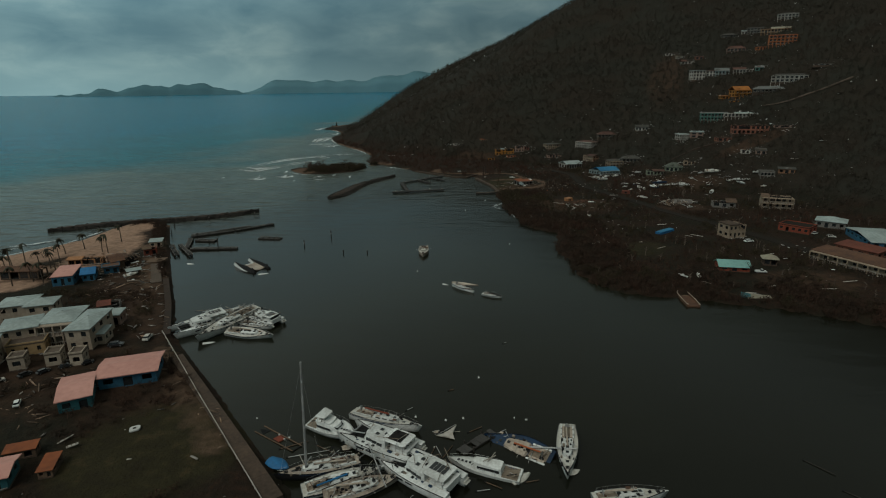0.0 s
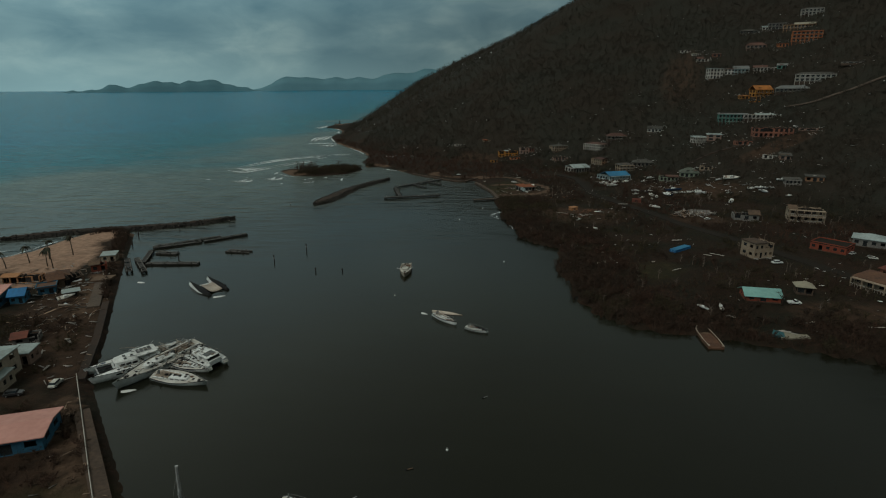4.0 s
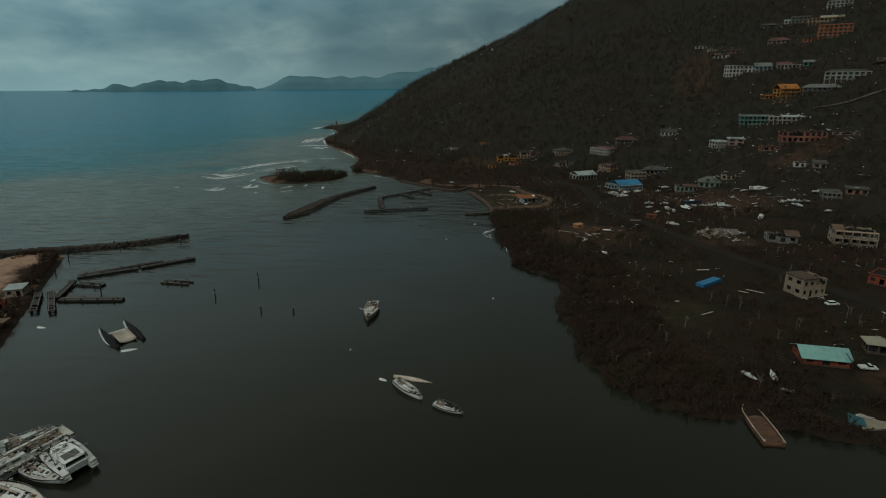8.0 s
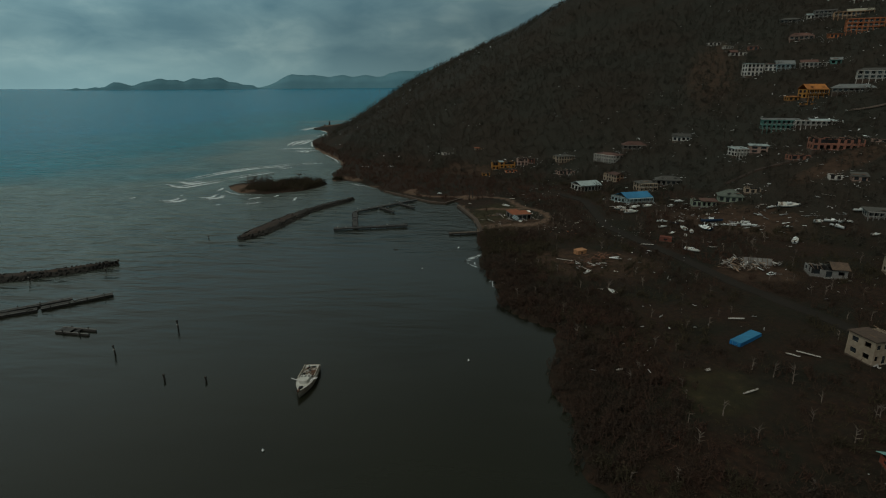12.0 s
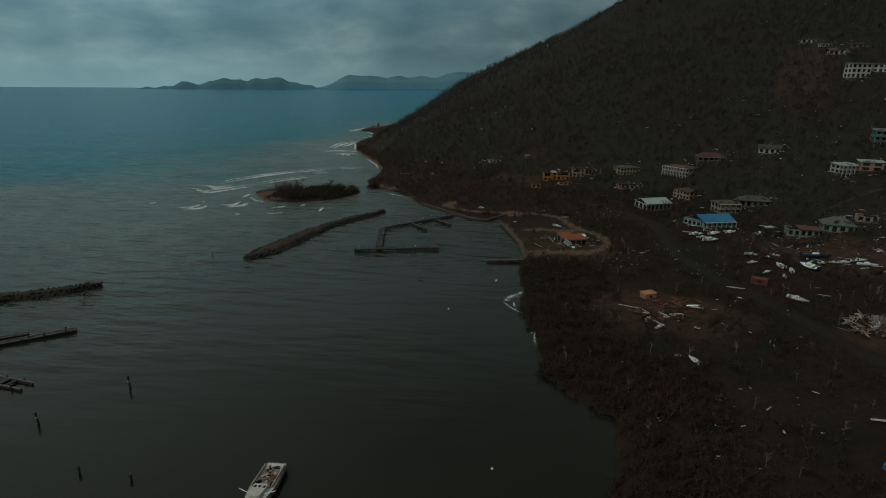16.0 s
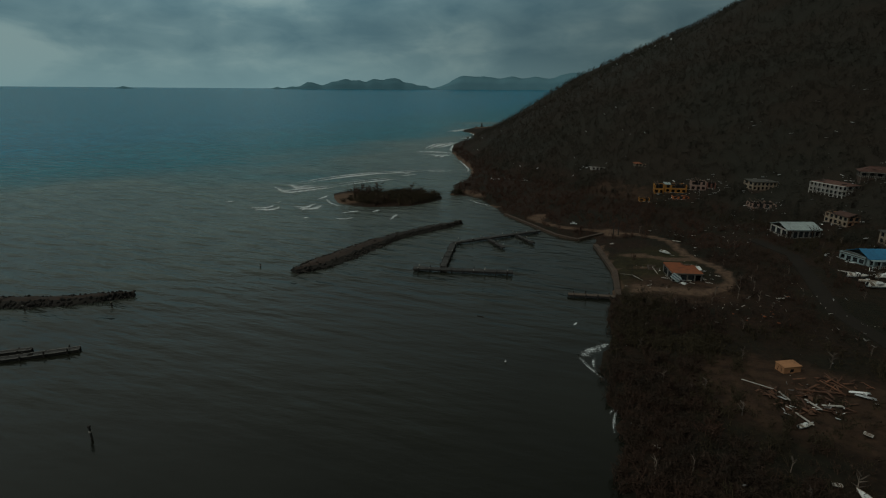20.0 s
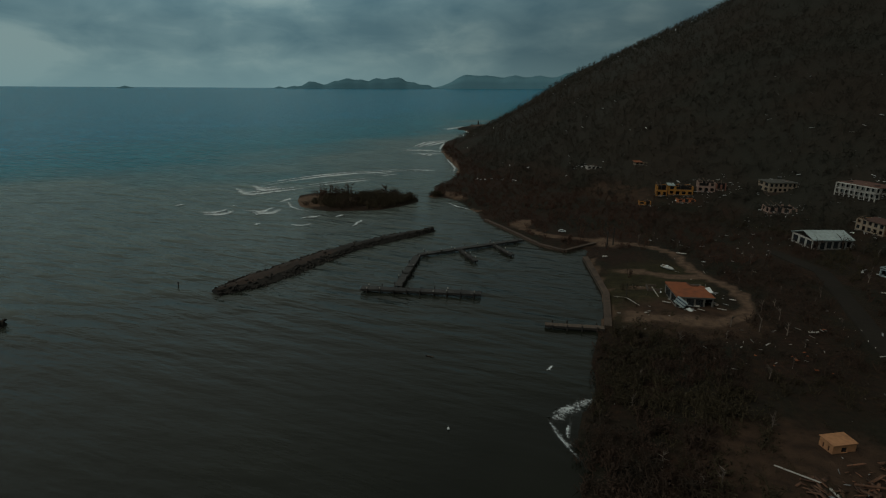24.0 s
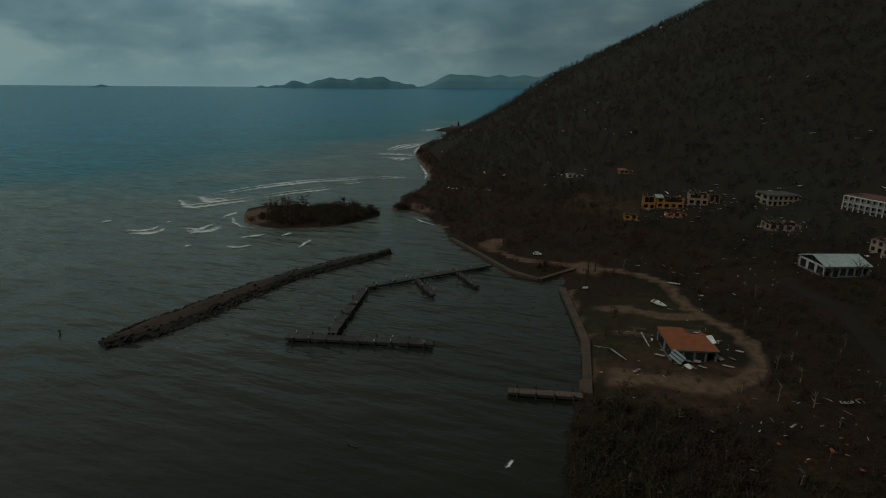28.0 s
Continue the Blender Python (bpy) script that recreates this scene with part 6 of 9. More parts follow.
def facade(w, storeys, bays, thick, opening=(0.85, 1.95), fill=0.55, door=-1, broken=0.0, rng=random):
    """A wall of width w with true window openings; returns the mesh and the openings' middles (x, z, width, height)."""
    bm, holes = bmesh.new(), []
    bay = w / bays
    gap = bay * fill
    xs, zs, closed = [-w / 2], [0.0], set()
    for b in range(bays):
        x = -w / 2 + b * bay
        xs += [x + (bay - gap) / 2, x + (bay + gap) / 2]
    xs.append(w / 2)
    for s in range(storeys):
        zs += [s * STOREY + opening[0], s * STOREY + opening[1]]
    zs.append(storeys * STOREY)
    grid = [[bm.verts.new((x, 0, z)) for x in xs] for z in zs]
    last, gone = len(zs) - 2, set()
    for c in range(len(xs) - 1):
        if broken and rng.random() < broken * 0.55:
            gone.add((last, c))
            if c % 2 == 0 and rng.random() < 0.4:
                gone.add((last - 1, c))
    for r in range(len(zs) - 1):
        for c in range(len(xs) - 1):
            if (r, c) in gone:
                continue
            hole = c % 2 == 1 and r % 2 == 1 or (r == 0 and c == 2 * door + 1)
            if not hole:
                bm.faces.new((grid[r][c], grid[r][c + 1], grid[r + 1][c + 1], grid[r + 1][c]))
            elif r % 2 == 1:
                low = zs[r] if not (r == 1 and c == 2 * door + 1) else 0.0
                holes.append(((xs[c] + xs[c + 1]) / 2, (low + zs[r + 1]) / 2, gap, zs[r + 1] - low))
    for v in [v for v in bm.verts if not v.link_faces]:
        bm.verts.remove(v)
    ex = bmesh.ops.extrude_face_region(bm, geom=bm.faces[:])
    for e in ex["geom"]:
        if isinstance(e, bmesh.types.BMVert):
            e.co.y += thick
    bmesh.ops.recalc_face_normals(bm, faces=bm.faces)
    return bm, holes


def roof_mesh(kind, w, d, rise, over=0.5, thick=0.18):
    x, y = w / 2 + over, d / 2 + over
    bm = bmesh.new()
    if kind == "flat":
        return boxes((-x, -y, 0, x, y, thick + 0.1))
    if kind == "gable":
        pts = [(-x, -y, 0), (x, -y, 0), (x, 0, rise), (-x, 0, rise), (x, y, 0), (-x, y, 0)]
        faces = [(0, 1, 2, 3), (3, 2, 4, 5)]
    elif kind == "shed":
        pts, faces = [(-x, -y, 0), (x, -y, 0), (x, y, rise), (-x, y, rise)], [(0, 1, 2, 3)]
    else:
        k = max(0.0, x - y)
        pts = [(-x, -y, 0), (x, -y, 0), (x, y, 0), (-x, y, 0), (-k, 0, rise), (k + 0.01, 0, rise)]
        faces = [(0, 1, 5, 4), (2, 3, 4, 5), (1, 2, 5), (3, 0, 4)]
    v = [bm.verts.new(p) for p in pts]
    top = [bm.faces.new([v[i] for i in f]) for f in faces]
    bmesh.ops.recalc_face_normals(bm, faces=top)
    if top[0].normal.z < 0:
        bmesh.ops.reverse_faces(bm, faces=top)
    ex = bmesh.ops.extrude_face_region(bm, geom=top)
    for e in ex["geom"]:
        if isinstance(e, bmesh.types.BMVert):
            e.co.z += thick
    bmesh.ops.recalc_face_normals(bm, faces=bm.faces)
    return bm


def house(name, label, x, y, w, d, storeys=1, rot=0.0, wall="cream", roof="hip", roof_mat="roof_grey", bays=4, veranda=False, rise=1.4, ruin=0.0, over=0.5, category="house", group="", z=None, side_wall=None, opening=(0.85, 1.95), seams=False, deep=None, fill=0.5, low=1.0, front=False, bare=False):
    """A house with thick pierced walls, floors, panes and a roof; ruin: the share of its roof that the storm took."""
    rng = random.Random(int(x * 13 + y * 7))
    c, s = math.cos(radians(rot)), math.sin(radians(rot))
    foot = h(x, y)
    if front:
        x, y = x - s * d / 2, y + c * d / 2
    corners = [h(x + c * a * w / 2 - s * b * d / 2, y + s * a * w / 2 + c * b * d / 2) for a in (-1, 1) for b in (-1, 1)]
    base = 0.35 * h(x, y) + 0.65 * min(corners) + 0.25 if z is None else z
    high = front or (y > 355 and x > -20)
    if front:
        base = foot + 0.15
    if high:
        opening, fill = (min(opening[0], 0.5), 2.12), max(fill, 0.6)
    squash = Matrix.Diagonal((1.0, 1.0, low, 1))
    top = thing(name, label, category, pose(x, y, base, 0, 0, rot) @ squash, group)
    deep = max(0.6, base - min(corners) + 0.5) if deep is None else deep
    part("plinth", boxes((-w / 2 - 0.06, -d / 2 - 0.06, -deep, w / 2 + 0.06, d / 2 + 0.06, 0.0)), "concrete", top)
    tall = storeys * STOREY
    sides = [("front_wall", w, pose(0, -d / 2, 0), bays, 1), ("back_wall", w, pose(0, d / 2, 0, 0, 0, 180), bays, -1),
             ("side_wall", d - 0.5, pose(w / 2, 0, 0, 0, 0, 90), max(2, int(d / 3.5)), -1), ("side_wall", d - 0.5, pose(-w / 2, 0, 0, 0, 0, -90), max(2, int(d / 3.5)), -1)]
    for key, span, m, n, door in sides:
        bm, holes = facade(span, storeys, n, 0.25, opening, fill, door, max(0.0, ruin - 0.3), rng)
        if ruin > 0.3:
            # broken wall heads
            cut = {}
            for v in bm.verts:
                if v.co.z > tall - 0.01:
                    v.co.z -= cut.setdefault(round(v.co.x, 2), rng.random() ** 1.5 * 0.5 * (0.4 + ruin))
        ob = part(key, bm, side_wall if side_wall and key == "side_wall" else wall, top)
        ob.matrix_basis = m
        if key == "back_wall":
            continue
        for hx, hz, hw, hh in holes:
            if rng.random() < 0.25 + 0.6 * ruin:
                continue
            pane = part("window", boxes((hx - hw / 2, 0.12, hz - hh / 2, hx + hw / 2, 0.16, hz + hh / 2)), "glass", ob)
            part("sill", boxes((hx - hw / 2 - 0.06, -0.08, hz - hh / 2 - 0.1, hx + hw / 2 + 0.06, 0.1, hz - hh / 2 + 0.004)), wall, ob) if w < 14 and storeys < 3 else None
    # ground floor and cross walls near-black, standing in for the rooms' shade
    for k in range(storeys):
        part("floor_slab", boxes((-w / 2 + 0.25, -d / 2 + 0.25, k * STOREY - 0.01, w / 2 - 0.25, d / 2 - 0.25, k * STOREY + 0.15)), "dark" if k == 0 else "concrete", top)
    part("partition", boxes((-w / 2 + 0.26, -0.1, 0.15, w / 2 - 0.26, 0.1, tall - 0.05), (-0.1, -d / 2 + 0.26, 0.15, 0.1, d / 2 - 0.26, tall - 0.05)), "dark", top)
    if veranda:
        out = 1.9
        for k in range(1, storeys + 1):
            part("balcony" if k < storeys else "canopy", boxes((-w / 2, -d / 2 - out, k * STOREY - 0.22, w / 2, -d / 2 - 0.003, k * STOREY)), wall, top)
        n = bays + 1
        for i in range(n):
            px = -w / 2 + 0.15 + (w - 0.3) * i / (n - 1)
            part("column", boxes((px - 0.16, -d / 2 - out, -deep, px + 0.16, -d / 2 - out + 0.3, tall - 0.22)), wall, top)
        for k in range(storeys):
            part("railing", boxes((-w / 2, -d / 2 - out, k * STOREY + 0.85, w / 2, -d / 2 - out + 0.08, k * STOREY + 0.95), *[(-w / 2 + w * i / (bays * 4), -d / 2 - out, k * STOREY, -w / 2 + w * i / (bays * 4) + 0.07, -d / 2 - out + 0.06, k * STOREY + 0.86) for i in range(bays * 4 + 1)]), "white", top)
    if ruin < 0.95 and roof != "none":
        if ruin > 0.3:
            # part of the roof is gone: one side still covered, the rest bare rafters
            keep = 1 - ruin
            bm = roof_mesh(roof if roof != "hip" else "gable", w * keep, d, rise, over)
            ob = part("roof", bm, roof_mat, top)
            ob.location = (-w * (1 - keep) / 2 * rng.choice((-1, 1)), 0, tall)
        else:
            ob = part("roof", roof_mesh(roof, w, d, rise, over), roof_mat, top)
            ob.location = (0, 0, tall)
            if seams and roof == "gable":
                for i in range(int(w / 1.2)):
                    px = -w / 2 + 1.2 * (i + 0.5)
                    bm = bmesh.new()
                    for sgn in (-1, 1):
                        rod(bm, (px, sgn * (d / 2 + over), 0.2), (px, 0, rise + 0.2), 0.05, sides=4)
                    part("seam", bm, roof_mat, ob)
            if roof == "hip":
                k = max(0.0, w / 2 - d / 2)
                part("ridge_cap", boxes((-k - 0.2, -0.15, rise + 0.12, k + 0.2, 0.15, rise + 0.26)), roof_mat, ob)
            if roof == "flat":
                part("parapet", boxes((-w / 2 - over, -d / 2 - over, 0.28, w / 2 + over, -d / 2 - over + 0.2, 0.6), (-w / 2 - over, d / 2 + over - 0.2, 0.28, w / 2 + over, d / 2 + over, 0.6), (-w / 2 - over, -d / 2 - over + 0.2, 0.28, -w / 2 - over + 0.2, d / 2 + over - 0.2, 0.6), (w / 2 + over - 0.2, -d / 2 - over + 0.2, 0.28, w / 2 + over, d / 2 + over - 0.2, 0.6)), wall, ob)
    if high and ruin < 0.3 and not bare:
        for i in range(rng.randrange(2, 5)):
            bm = boxes((-rng.uniform(0.6, 1.8), -rng.uniform(0.3, 0.8), 0, rng.uniform(0.6, 1.8), rng.uniform(0.3, 0.8), 0.07))
            sheet = part("torn_sheet", bm, rng.choice(("timber", "dark", "debris", "rust")), top, "torn roofing sheet")
            sheet.matrix_basis = pose(rng.uniform(-0.4, 0.4) * w, -rng.uniform(0.12, 0.42) * d, tall + 0.25 + (rise * 0.45 if roof != "flat" else 0.1), 14 if roof == "gable" else 6, rng.uniform(-6, 6), rng.uniform(0, 90))
    if ruin > 0.3:
        for i in range(int(w / 1.1)):
            if rng.random() < 0.35:
                continue
            px = -w / 2 + 1.1 * (i + 0.5)
            part("rafter", rod(bmesh.new(), (px, -d / 2 - 0.3, tall), (px + rng.uniform(-0.6, 0.6), rng.choice((0, d / 2)), tall + rng.uniform(0.2, rise)), 0.10, sides=4), "timber", top)
        for i in range(14):
            bm = bmesh.new()
            a, r = rng.uniform(0, 360), rng.uniform(0.6, 2.4)
            box(bm, -r / 2, -0.12, 0, r / 2, 0.12, 0.08, pose(rng.uniform(-w / 2, w / 2), rng.uniform(-d / 2 - 2.5, -d / 2 + 1), rng.uniform(0.0, 0.5), rng.uniform(-15, 15), rng.uniform(-15, 15), a))
            part("broken_board", bm, "debris", top)
    return top


# on the flat behind the mangroves
house("two_storey_house", "beige two-storey house with a storm-torn roof", 82.8, 214.6, 7.4, 6.2, 2, 17, "cream", "flat", "concrete", 4, ruin=0.35, over=0.25)
house("bungalow", "low house with a pale teal metal roof and red walls", 66.9, 176.3, 8.8, 6.0, 1, -8, "red_wall", "gable", "roof_teal", 3, rise=3.0, seams=True, low=0.52)
house("shelter", "open shelter with a tan canvas roof", 80.8, 181, 4.0, 3.4, 1, -14, "timber", "hip", "roof_tan", 2, rise=1.6, low=0.75, opening=(0.3, 2.3), fill=0.8, category="shelter")
house("roadside_building", "red and white painted roadside building", 112, 223, 11, 8.0, 1, -48, "red_wall", "flat", "asphalt", 5, over=0.05, low=0.9, category="building")
house("roadside_building", "low building with a pale hipped metal roof", 129, 230, 10, 8, 1, -35, "grey_wall", "hip", "roof_white", 4, rise=1.3, category="building")
house("warehouse", "blue metal warehouse with a pale roof", 131, 206, 12, 22, 1, -12, "blue_wall", "gable", "roof_white", 4, rise=1.2, seams=True, opening=(1.4, 2.1), category="warehouse")
house("long_bungalow", "long low row building with a brick-red roof and white posts", 107.5, 179.5, 24, 7.5, 1, -61, "cream", "shed", "rust", 8, True, rise=0.6, category="building")
house("long_bungalow", "low wing with an orange-brown roof", 116, 191, 13, 7, 1, -61, "brick_red", "shed", "roof_red", 4, rise=0.5, category="building")
house("ruined_bungalow", "small roofless white bungalow", 102.2, 269, 9.6, 6.4, 1, -12, "grey_wall", "gable", "timber", 3, ruin=0.6)
house("arched_house", "beige two-storey house with arched openings, roof damaged", 126, 268, 12.8, 8, 2, -18, "cream", "gable", "timber", 5, True, ruin=0.8, rise=1.0)
# front render darker than the sides: shade below the roof put into its colour
store = house("storehouse", "orange-roofed harbour building with white posts, roof partly torn", 12.0, 342.2, 8.4, 9.8, 1, 17, "dull_wall", "none", "roof_orange", 4, z=1.3, fill=0.82, opening=(0.1, 2.2), side_wall="grey_wall", bare=True)
torn = part("roof", prism(bmesh.new(), [(-4.35, -5.0), (4.4, -5.05), (4.4, 2.4), (3.5, 2.9), (2.7, 2.2), (1.5, 2.3), (0.9, 3.0), (0.5, 4.7), (-1.4, 5.0), (-4.35, 4.9)], STOREY, [STOREY + k for k in (0.18, 0.18, 0.3, 0.42, 0.34, 0.3, 0.36, 0.44, 0.4, 0.4)]), "roof_orange", store, "orange roof membrane torn along its back edge")
part("curled_edge", prism(bmesh.new(), [(0.5, 4.6), (0.9, 2.9), (1.5, 2.2), (2.7, 2.1), (2.7, 2.3), (1.6, 2.45), (1.05, 3.05), (0.7, 4.7)], STOREY + 0.3, STOREY + 0.55), "rust", torn)
for k in range(6):
    part("rafter", boxes((-3.9 + 1.56 * k, -4.8, STOREY - 0.16, -3.8 + 1.56 * k, 4.7, STOREY - 0.004)), "timber", store)
for a, b in (((-4.2, -5.03), (-4.2, 4.9)), ((-4.3, -5.05), (4.4, -5.07))):
    part("fascia", rod(bmesh.new(), (*a, STOREY + 0.08), (*b, STOREY + 0.08), 0.09, sides=4), "dull_wall", store)
end_wall = thing("fallen_board", "white board lying over the roof edge of the storehouse", "board", pose(16.4, 343.4, 4.2, 18, 0, -68))
part("sheet", prism(bmesh.new(), [(-1.7, -0.55), (1.6, -0.8), (1.9, 0.2), (-1.2, 0.75)], 0, 0.08), "gel", end_wall)
part("batten", boxes((-1.4, -0.1, -0.08, 1.6, 0.02, -0.004)), "timber", end_wall)
def slope_house(name, label, x, y, w, d, *args, low=1.0, **more):
    """A house on the rising ground, placed by the foot of the middle of its front."""
    return house(name, label, x, y, w * 0.82, d * 0.82, *args, low=low * 0.9, front=True, **more)


# the lower village
slope_house("white_roof_house", "white open-sided house with a pale gabled metal roof", 53.2, 402.8, 15.1, 13.3, 1, 23, "grey_wall", "gable", "roof_white", 6, rise=1.5, seams=True, fill=0.74, opening=(0.3, 2.1), side_wall="white", low=1.3, over=0.3, bare=True)
slope_house("blue_roof_house", "white house under a bright blue gabled roof", 71.8, 373.8, 16.6, 12.0, 1, 20, "teal_pale", "gable", "roof_blue", 6, True, rise=2.2, seams=True, bare=True)
slope_house("blue_roof_wing", "low white arcaded terrace beside a blue-roofed house", 61.8, 375.4, 10.0, 6.0, 1, -50, "teal_pale", "flat", "roof_dull", 4, low=0.9, over=0.1, fill=0.7, bare=True)
slope_house("arched_cream_house", "cream two-storey arcaded house without its roof covering", 79.8, 391.3, 11.4, 8.0, 2, 12, "cream", "hip", "roof_dull", 4, True, rise=1.2, low=0.9)
slope_house("dull_roof_house", "long low house under a dull grey hipped roof", 90.5, 392.5, 14.5, 8.5, 1, -8, "dull_wall", "hip", "roof_dull", 5, rise=1.9, low=1.05)
slope_house("green_grey_house", "pale green house with broken walls and a flat front", 96.6, 357.0, 12.5, 8, 1, -10, "green_wall", "flat", "roof_dull_red", 5, ruin=0.4, rise=1.3, low=1.15)
slope_house("green_grey_house", "pale green house under a tall grey hipped roof", 107.2, 355.4, 12.0, 9, 1, -14, "green_wall", "hip", "roof_green", 4, rise=2.6, low=1.1)
slope_house("small_annex", "small roofless pale annexe in the debris", 117.5, 358.5, 8.0, 5, 1, -14, "cream", "none", "roof_dull", 3, ruin=0.96, fill=0.65)
slope_house("yellow_house_ruin", "tall gutted end of a yellow house", 0.6, 458.6, 5.4, 6.0, 2, 10, "yellow", "none", "concrete", 2, ruin=0.96, fill=0.5)
slope_house("yellow_house_ruin", "yellow two-storey house, roofless and gutted", 8.2, 459.0, 12.0, 7.5, 2, 8, "yellow", "flat", "roof_white", 4, ruin=0.8, fill=0.6, low=0.85)
slope_house("orange_terrace", "broken orange-walled terrace below a gutted house", 10.9, 452.0, 9.0, 4.0, 1, 16, "orange_wall", "none", "concrete", 3, ruin=0.97, fill=0.5, low=0.6)
slope_house("yellow_steps_house", "low ruined yellow porch at the foot of a house", -5.4, 450.5, 6.0, 4.0, 1, 10, "yellow", "none", "concrete", 2, ruin=0.97, fill=0.6, low=0.75)
slope_house("cream_house", "pale roofless two-storey house with tall window openings", 18.1, 461.5, 8.4, 7, 2, 6, "pinkish", "none", "concrete", 3, ruin=0.96, low=0.95)
slope_house("brick_annex", "small brick-red ruined annexe", 23.8, 463.0, 4.6, 5, 1, 4, "brick_red", "none", "concrete", 2, ruin=0.97, low=1.3)
slope_house("cream_house", "pale two-storey house with rows of tall windows and a dull roof", 46.0, 460.4, 13.2, 11.4, 2, 20, "cream", "hip", "roof_dull", 6, over=0.3, low=0.82, rise=1.0)
slope_house("ruined_house", "roofless ruined house amid rubble", 44.2, 439.6, 12.0, 9.0, 1, 14, "pinkish", "none", "roof_grey", 4, ruin=0.97, fill=0.65)
slope_house("arcade_house", "long white two-storey house with arcaded balconies and a dull red roof", 67.6, 445.8, 18.6, 8.4, 2, -50, "white", "hip", "roof_dull_red", 8, True, rise=1.1, low=0.9)
slope_house("cream_house", "small cream house with arched openings and a broken roof", 65.2, 416.6, 13.0, 6.6, 2, -60, "cream", "gable", "roof_dull_red", 5, ruin=0.4, low=0.82, side_wall="orange_pale")
slope_house("red_roof_house", "low house with a dull red hipped roof", 84.9, 448.8, 16.5, 8, 1, -4, "dull_wall", "hip", "roof_dull_red", 5, True, rise=2.1)
slope_house("small_white_house", "small white house on the slope", 109.0, 439.4, 11.5, 7, 1, -14, "white", "gable", "roof_dull", 4, rise=1.7, low=1.05)
# the upper village
slope_house("hillside_house", "white two-storey hillside house with a pale flat roof", 128.4, 402.8, 8.6, 8, 2, 8, "white", "shed", "roof_white", 4, True, rise=0.5, low=0.8)
slope_house("hillside_house", "pink-walled wing of a white hillside house", 135.8, 400.0, 10.0, 8, 2, -14, "pinkish", "shed", "roof_white", 2, rise=0.5, fill=0.4, low=0.8)
slope_house("long_hillside_house", "long teal two-storey building with a pale roof", 154.8, 421.8, 22.0, 8, 2, -14, "teal_wall", "shed", "roof_grey", 8, True, rise=0.5, low=1.1)
slope_house("long_hillside_house", "pale broken wing of a long hillside building", 170.0, 414.8, 26.0, 7, 1, -14, "white", "shed", "roof_white", 9, True, rise=0.5, ruin=0.35, low=1.1)
slope_house("brick_house_ruin", "large brick-red house, roofless and gutted", 162.6, 380.6, 26.0, 10, 2, -12, "brick_red", "none", "roof_red", 8, ruin=0.96, fill=0.45, low=1.2)
slope_house("brick_house_ruin", "low brick-red wing stepping down from a gutted house", 146.4, 379.2, 11.0, 7, 1, 4, "brick_red", "none", "roof_red", 3, ruin=0.97, fill=0.45, low=1.1)
slope_house("ruined_terrace", "pale broken terrace wall beside a gutted house", 182.4, 378.0, 15.0, 3.0, 1, -12, "pinkish", "none", "roof_grey", 4, ruin=0.98, fill=0.6, low=0.6)
slope_house("ruined_house", "small roofless white ruin on the slope", 148.0, 352.2, 5.8, 5, 1, -16, "white", "none", "roof_grey", 2, ruin=0.96, fill=0.6)
slope_house("small_house", "small cream hut on the slope", 154.6, 346.8, 6.6, 5, 1, -16, "pinkish", "shed", "roof_dull", 2, low=0.9)
slope_house("yellow_hip_house", "yellow two-storey house with a tall gabled roof", 184.6, 449.4, 15.0, 9, 2, 10, "yellow", "gable", "roof_yellow", 4, True, rise=3.0, low=1.05)
slope_house("yellow_annex", "low yellow annexe of a hillside house", 175.2, 452.6, 10.0, 6, 1, 6, "yellow", "shed", "roof_yellow", 3, rise=0.5, low=0.9)
slope_house("yellow_terrace", "low yellow garden wall below a hillside house", 178.5, 443.5, 11.0, 2.0, 1, 0, "yellow", "none", "concrete", 3, ruin=0.97, low=0.4)
slope_house("grey_roof_house", "long low grey-roofed hillside house with white posts", 200.0, 441.8, 25.0, 8, 1, -24, "dull_wall", "hip", "roof_grey", 8, True, rise=2.2)
slope_house("white_long_house", "long white two-storey hillside house", 215.0, 444.4, 29.0, 8, 2, -26, "white", "hip", "roof_dull", 8, True, rise=1.5)
slope_house("house_terrace", "pale retaining terrace running from a long white house", 240.0, 440.0, 26.0, 3.0, 1, -26, "grey_wall", "flat", "concrete", 6, low=0.35, over=0.1)
slope_house("white_tower_house", "tall white three-storey house with a sloping roof", 168.8, 497.2, 13.0, 8, 3, 10, "white", "shed", "roof_white", 4, rise=0.5, low=1.08)
slope_house("white_tower_wing", "white upper wing of a tall hillside house", 179.0, 499.0, 9.0, 8, 2, -20, "white", "shed", "roof_dull_red", 3, rise=0.7, low=0.9)
slope_house("blue_grey_house", "small teal and white house on the slope", 187.0, 497.0, 13.0, 7, 1, -10, "teal_pale", "gable", "roof_grey", 4, True, rise=2.0, low=1.25)
slope_house("pink_house", "white hillside house with a torn dull pink roof", 200.6, 490.0, 17.0, 8, 1, -18, "white", "hip", "roof_dull_red", 6, True, rise=1.6, ruin=0.35, low=1.15)
slope_house("teal_end_house", "blue-green end house of a hillside row", 211.0, 484.6, 7.0, 7, 1, -22, "teal_wall", "gable", "roof_grey", 2, rise=1.5, low=1.1)
slope_house("orange_block", "orange three-storey apartment house with balconies", 241.0, 514.6, 25.0, 9, 3, -20, "orange_wall", "shed", "roof_orange", 7, True, rise=0.9, low=1.1)
slope_house("orange_wing", "low orange wing stepping down from an apartment house", 226.4, 519.0, 9.0, 6, 1, -6, "orange_wall", "shed", "roof_orange", 3, rise=0.4, low=1.1)
slope_house("cream_house", "cream two-storey house high on the slope", 235.4, 554.6, 16.0, 8, 2, -20, "grey_wall", "flat", "roof_dull", 5, True)
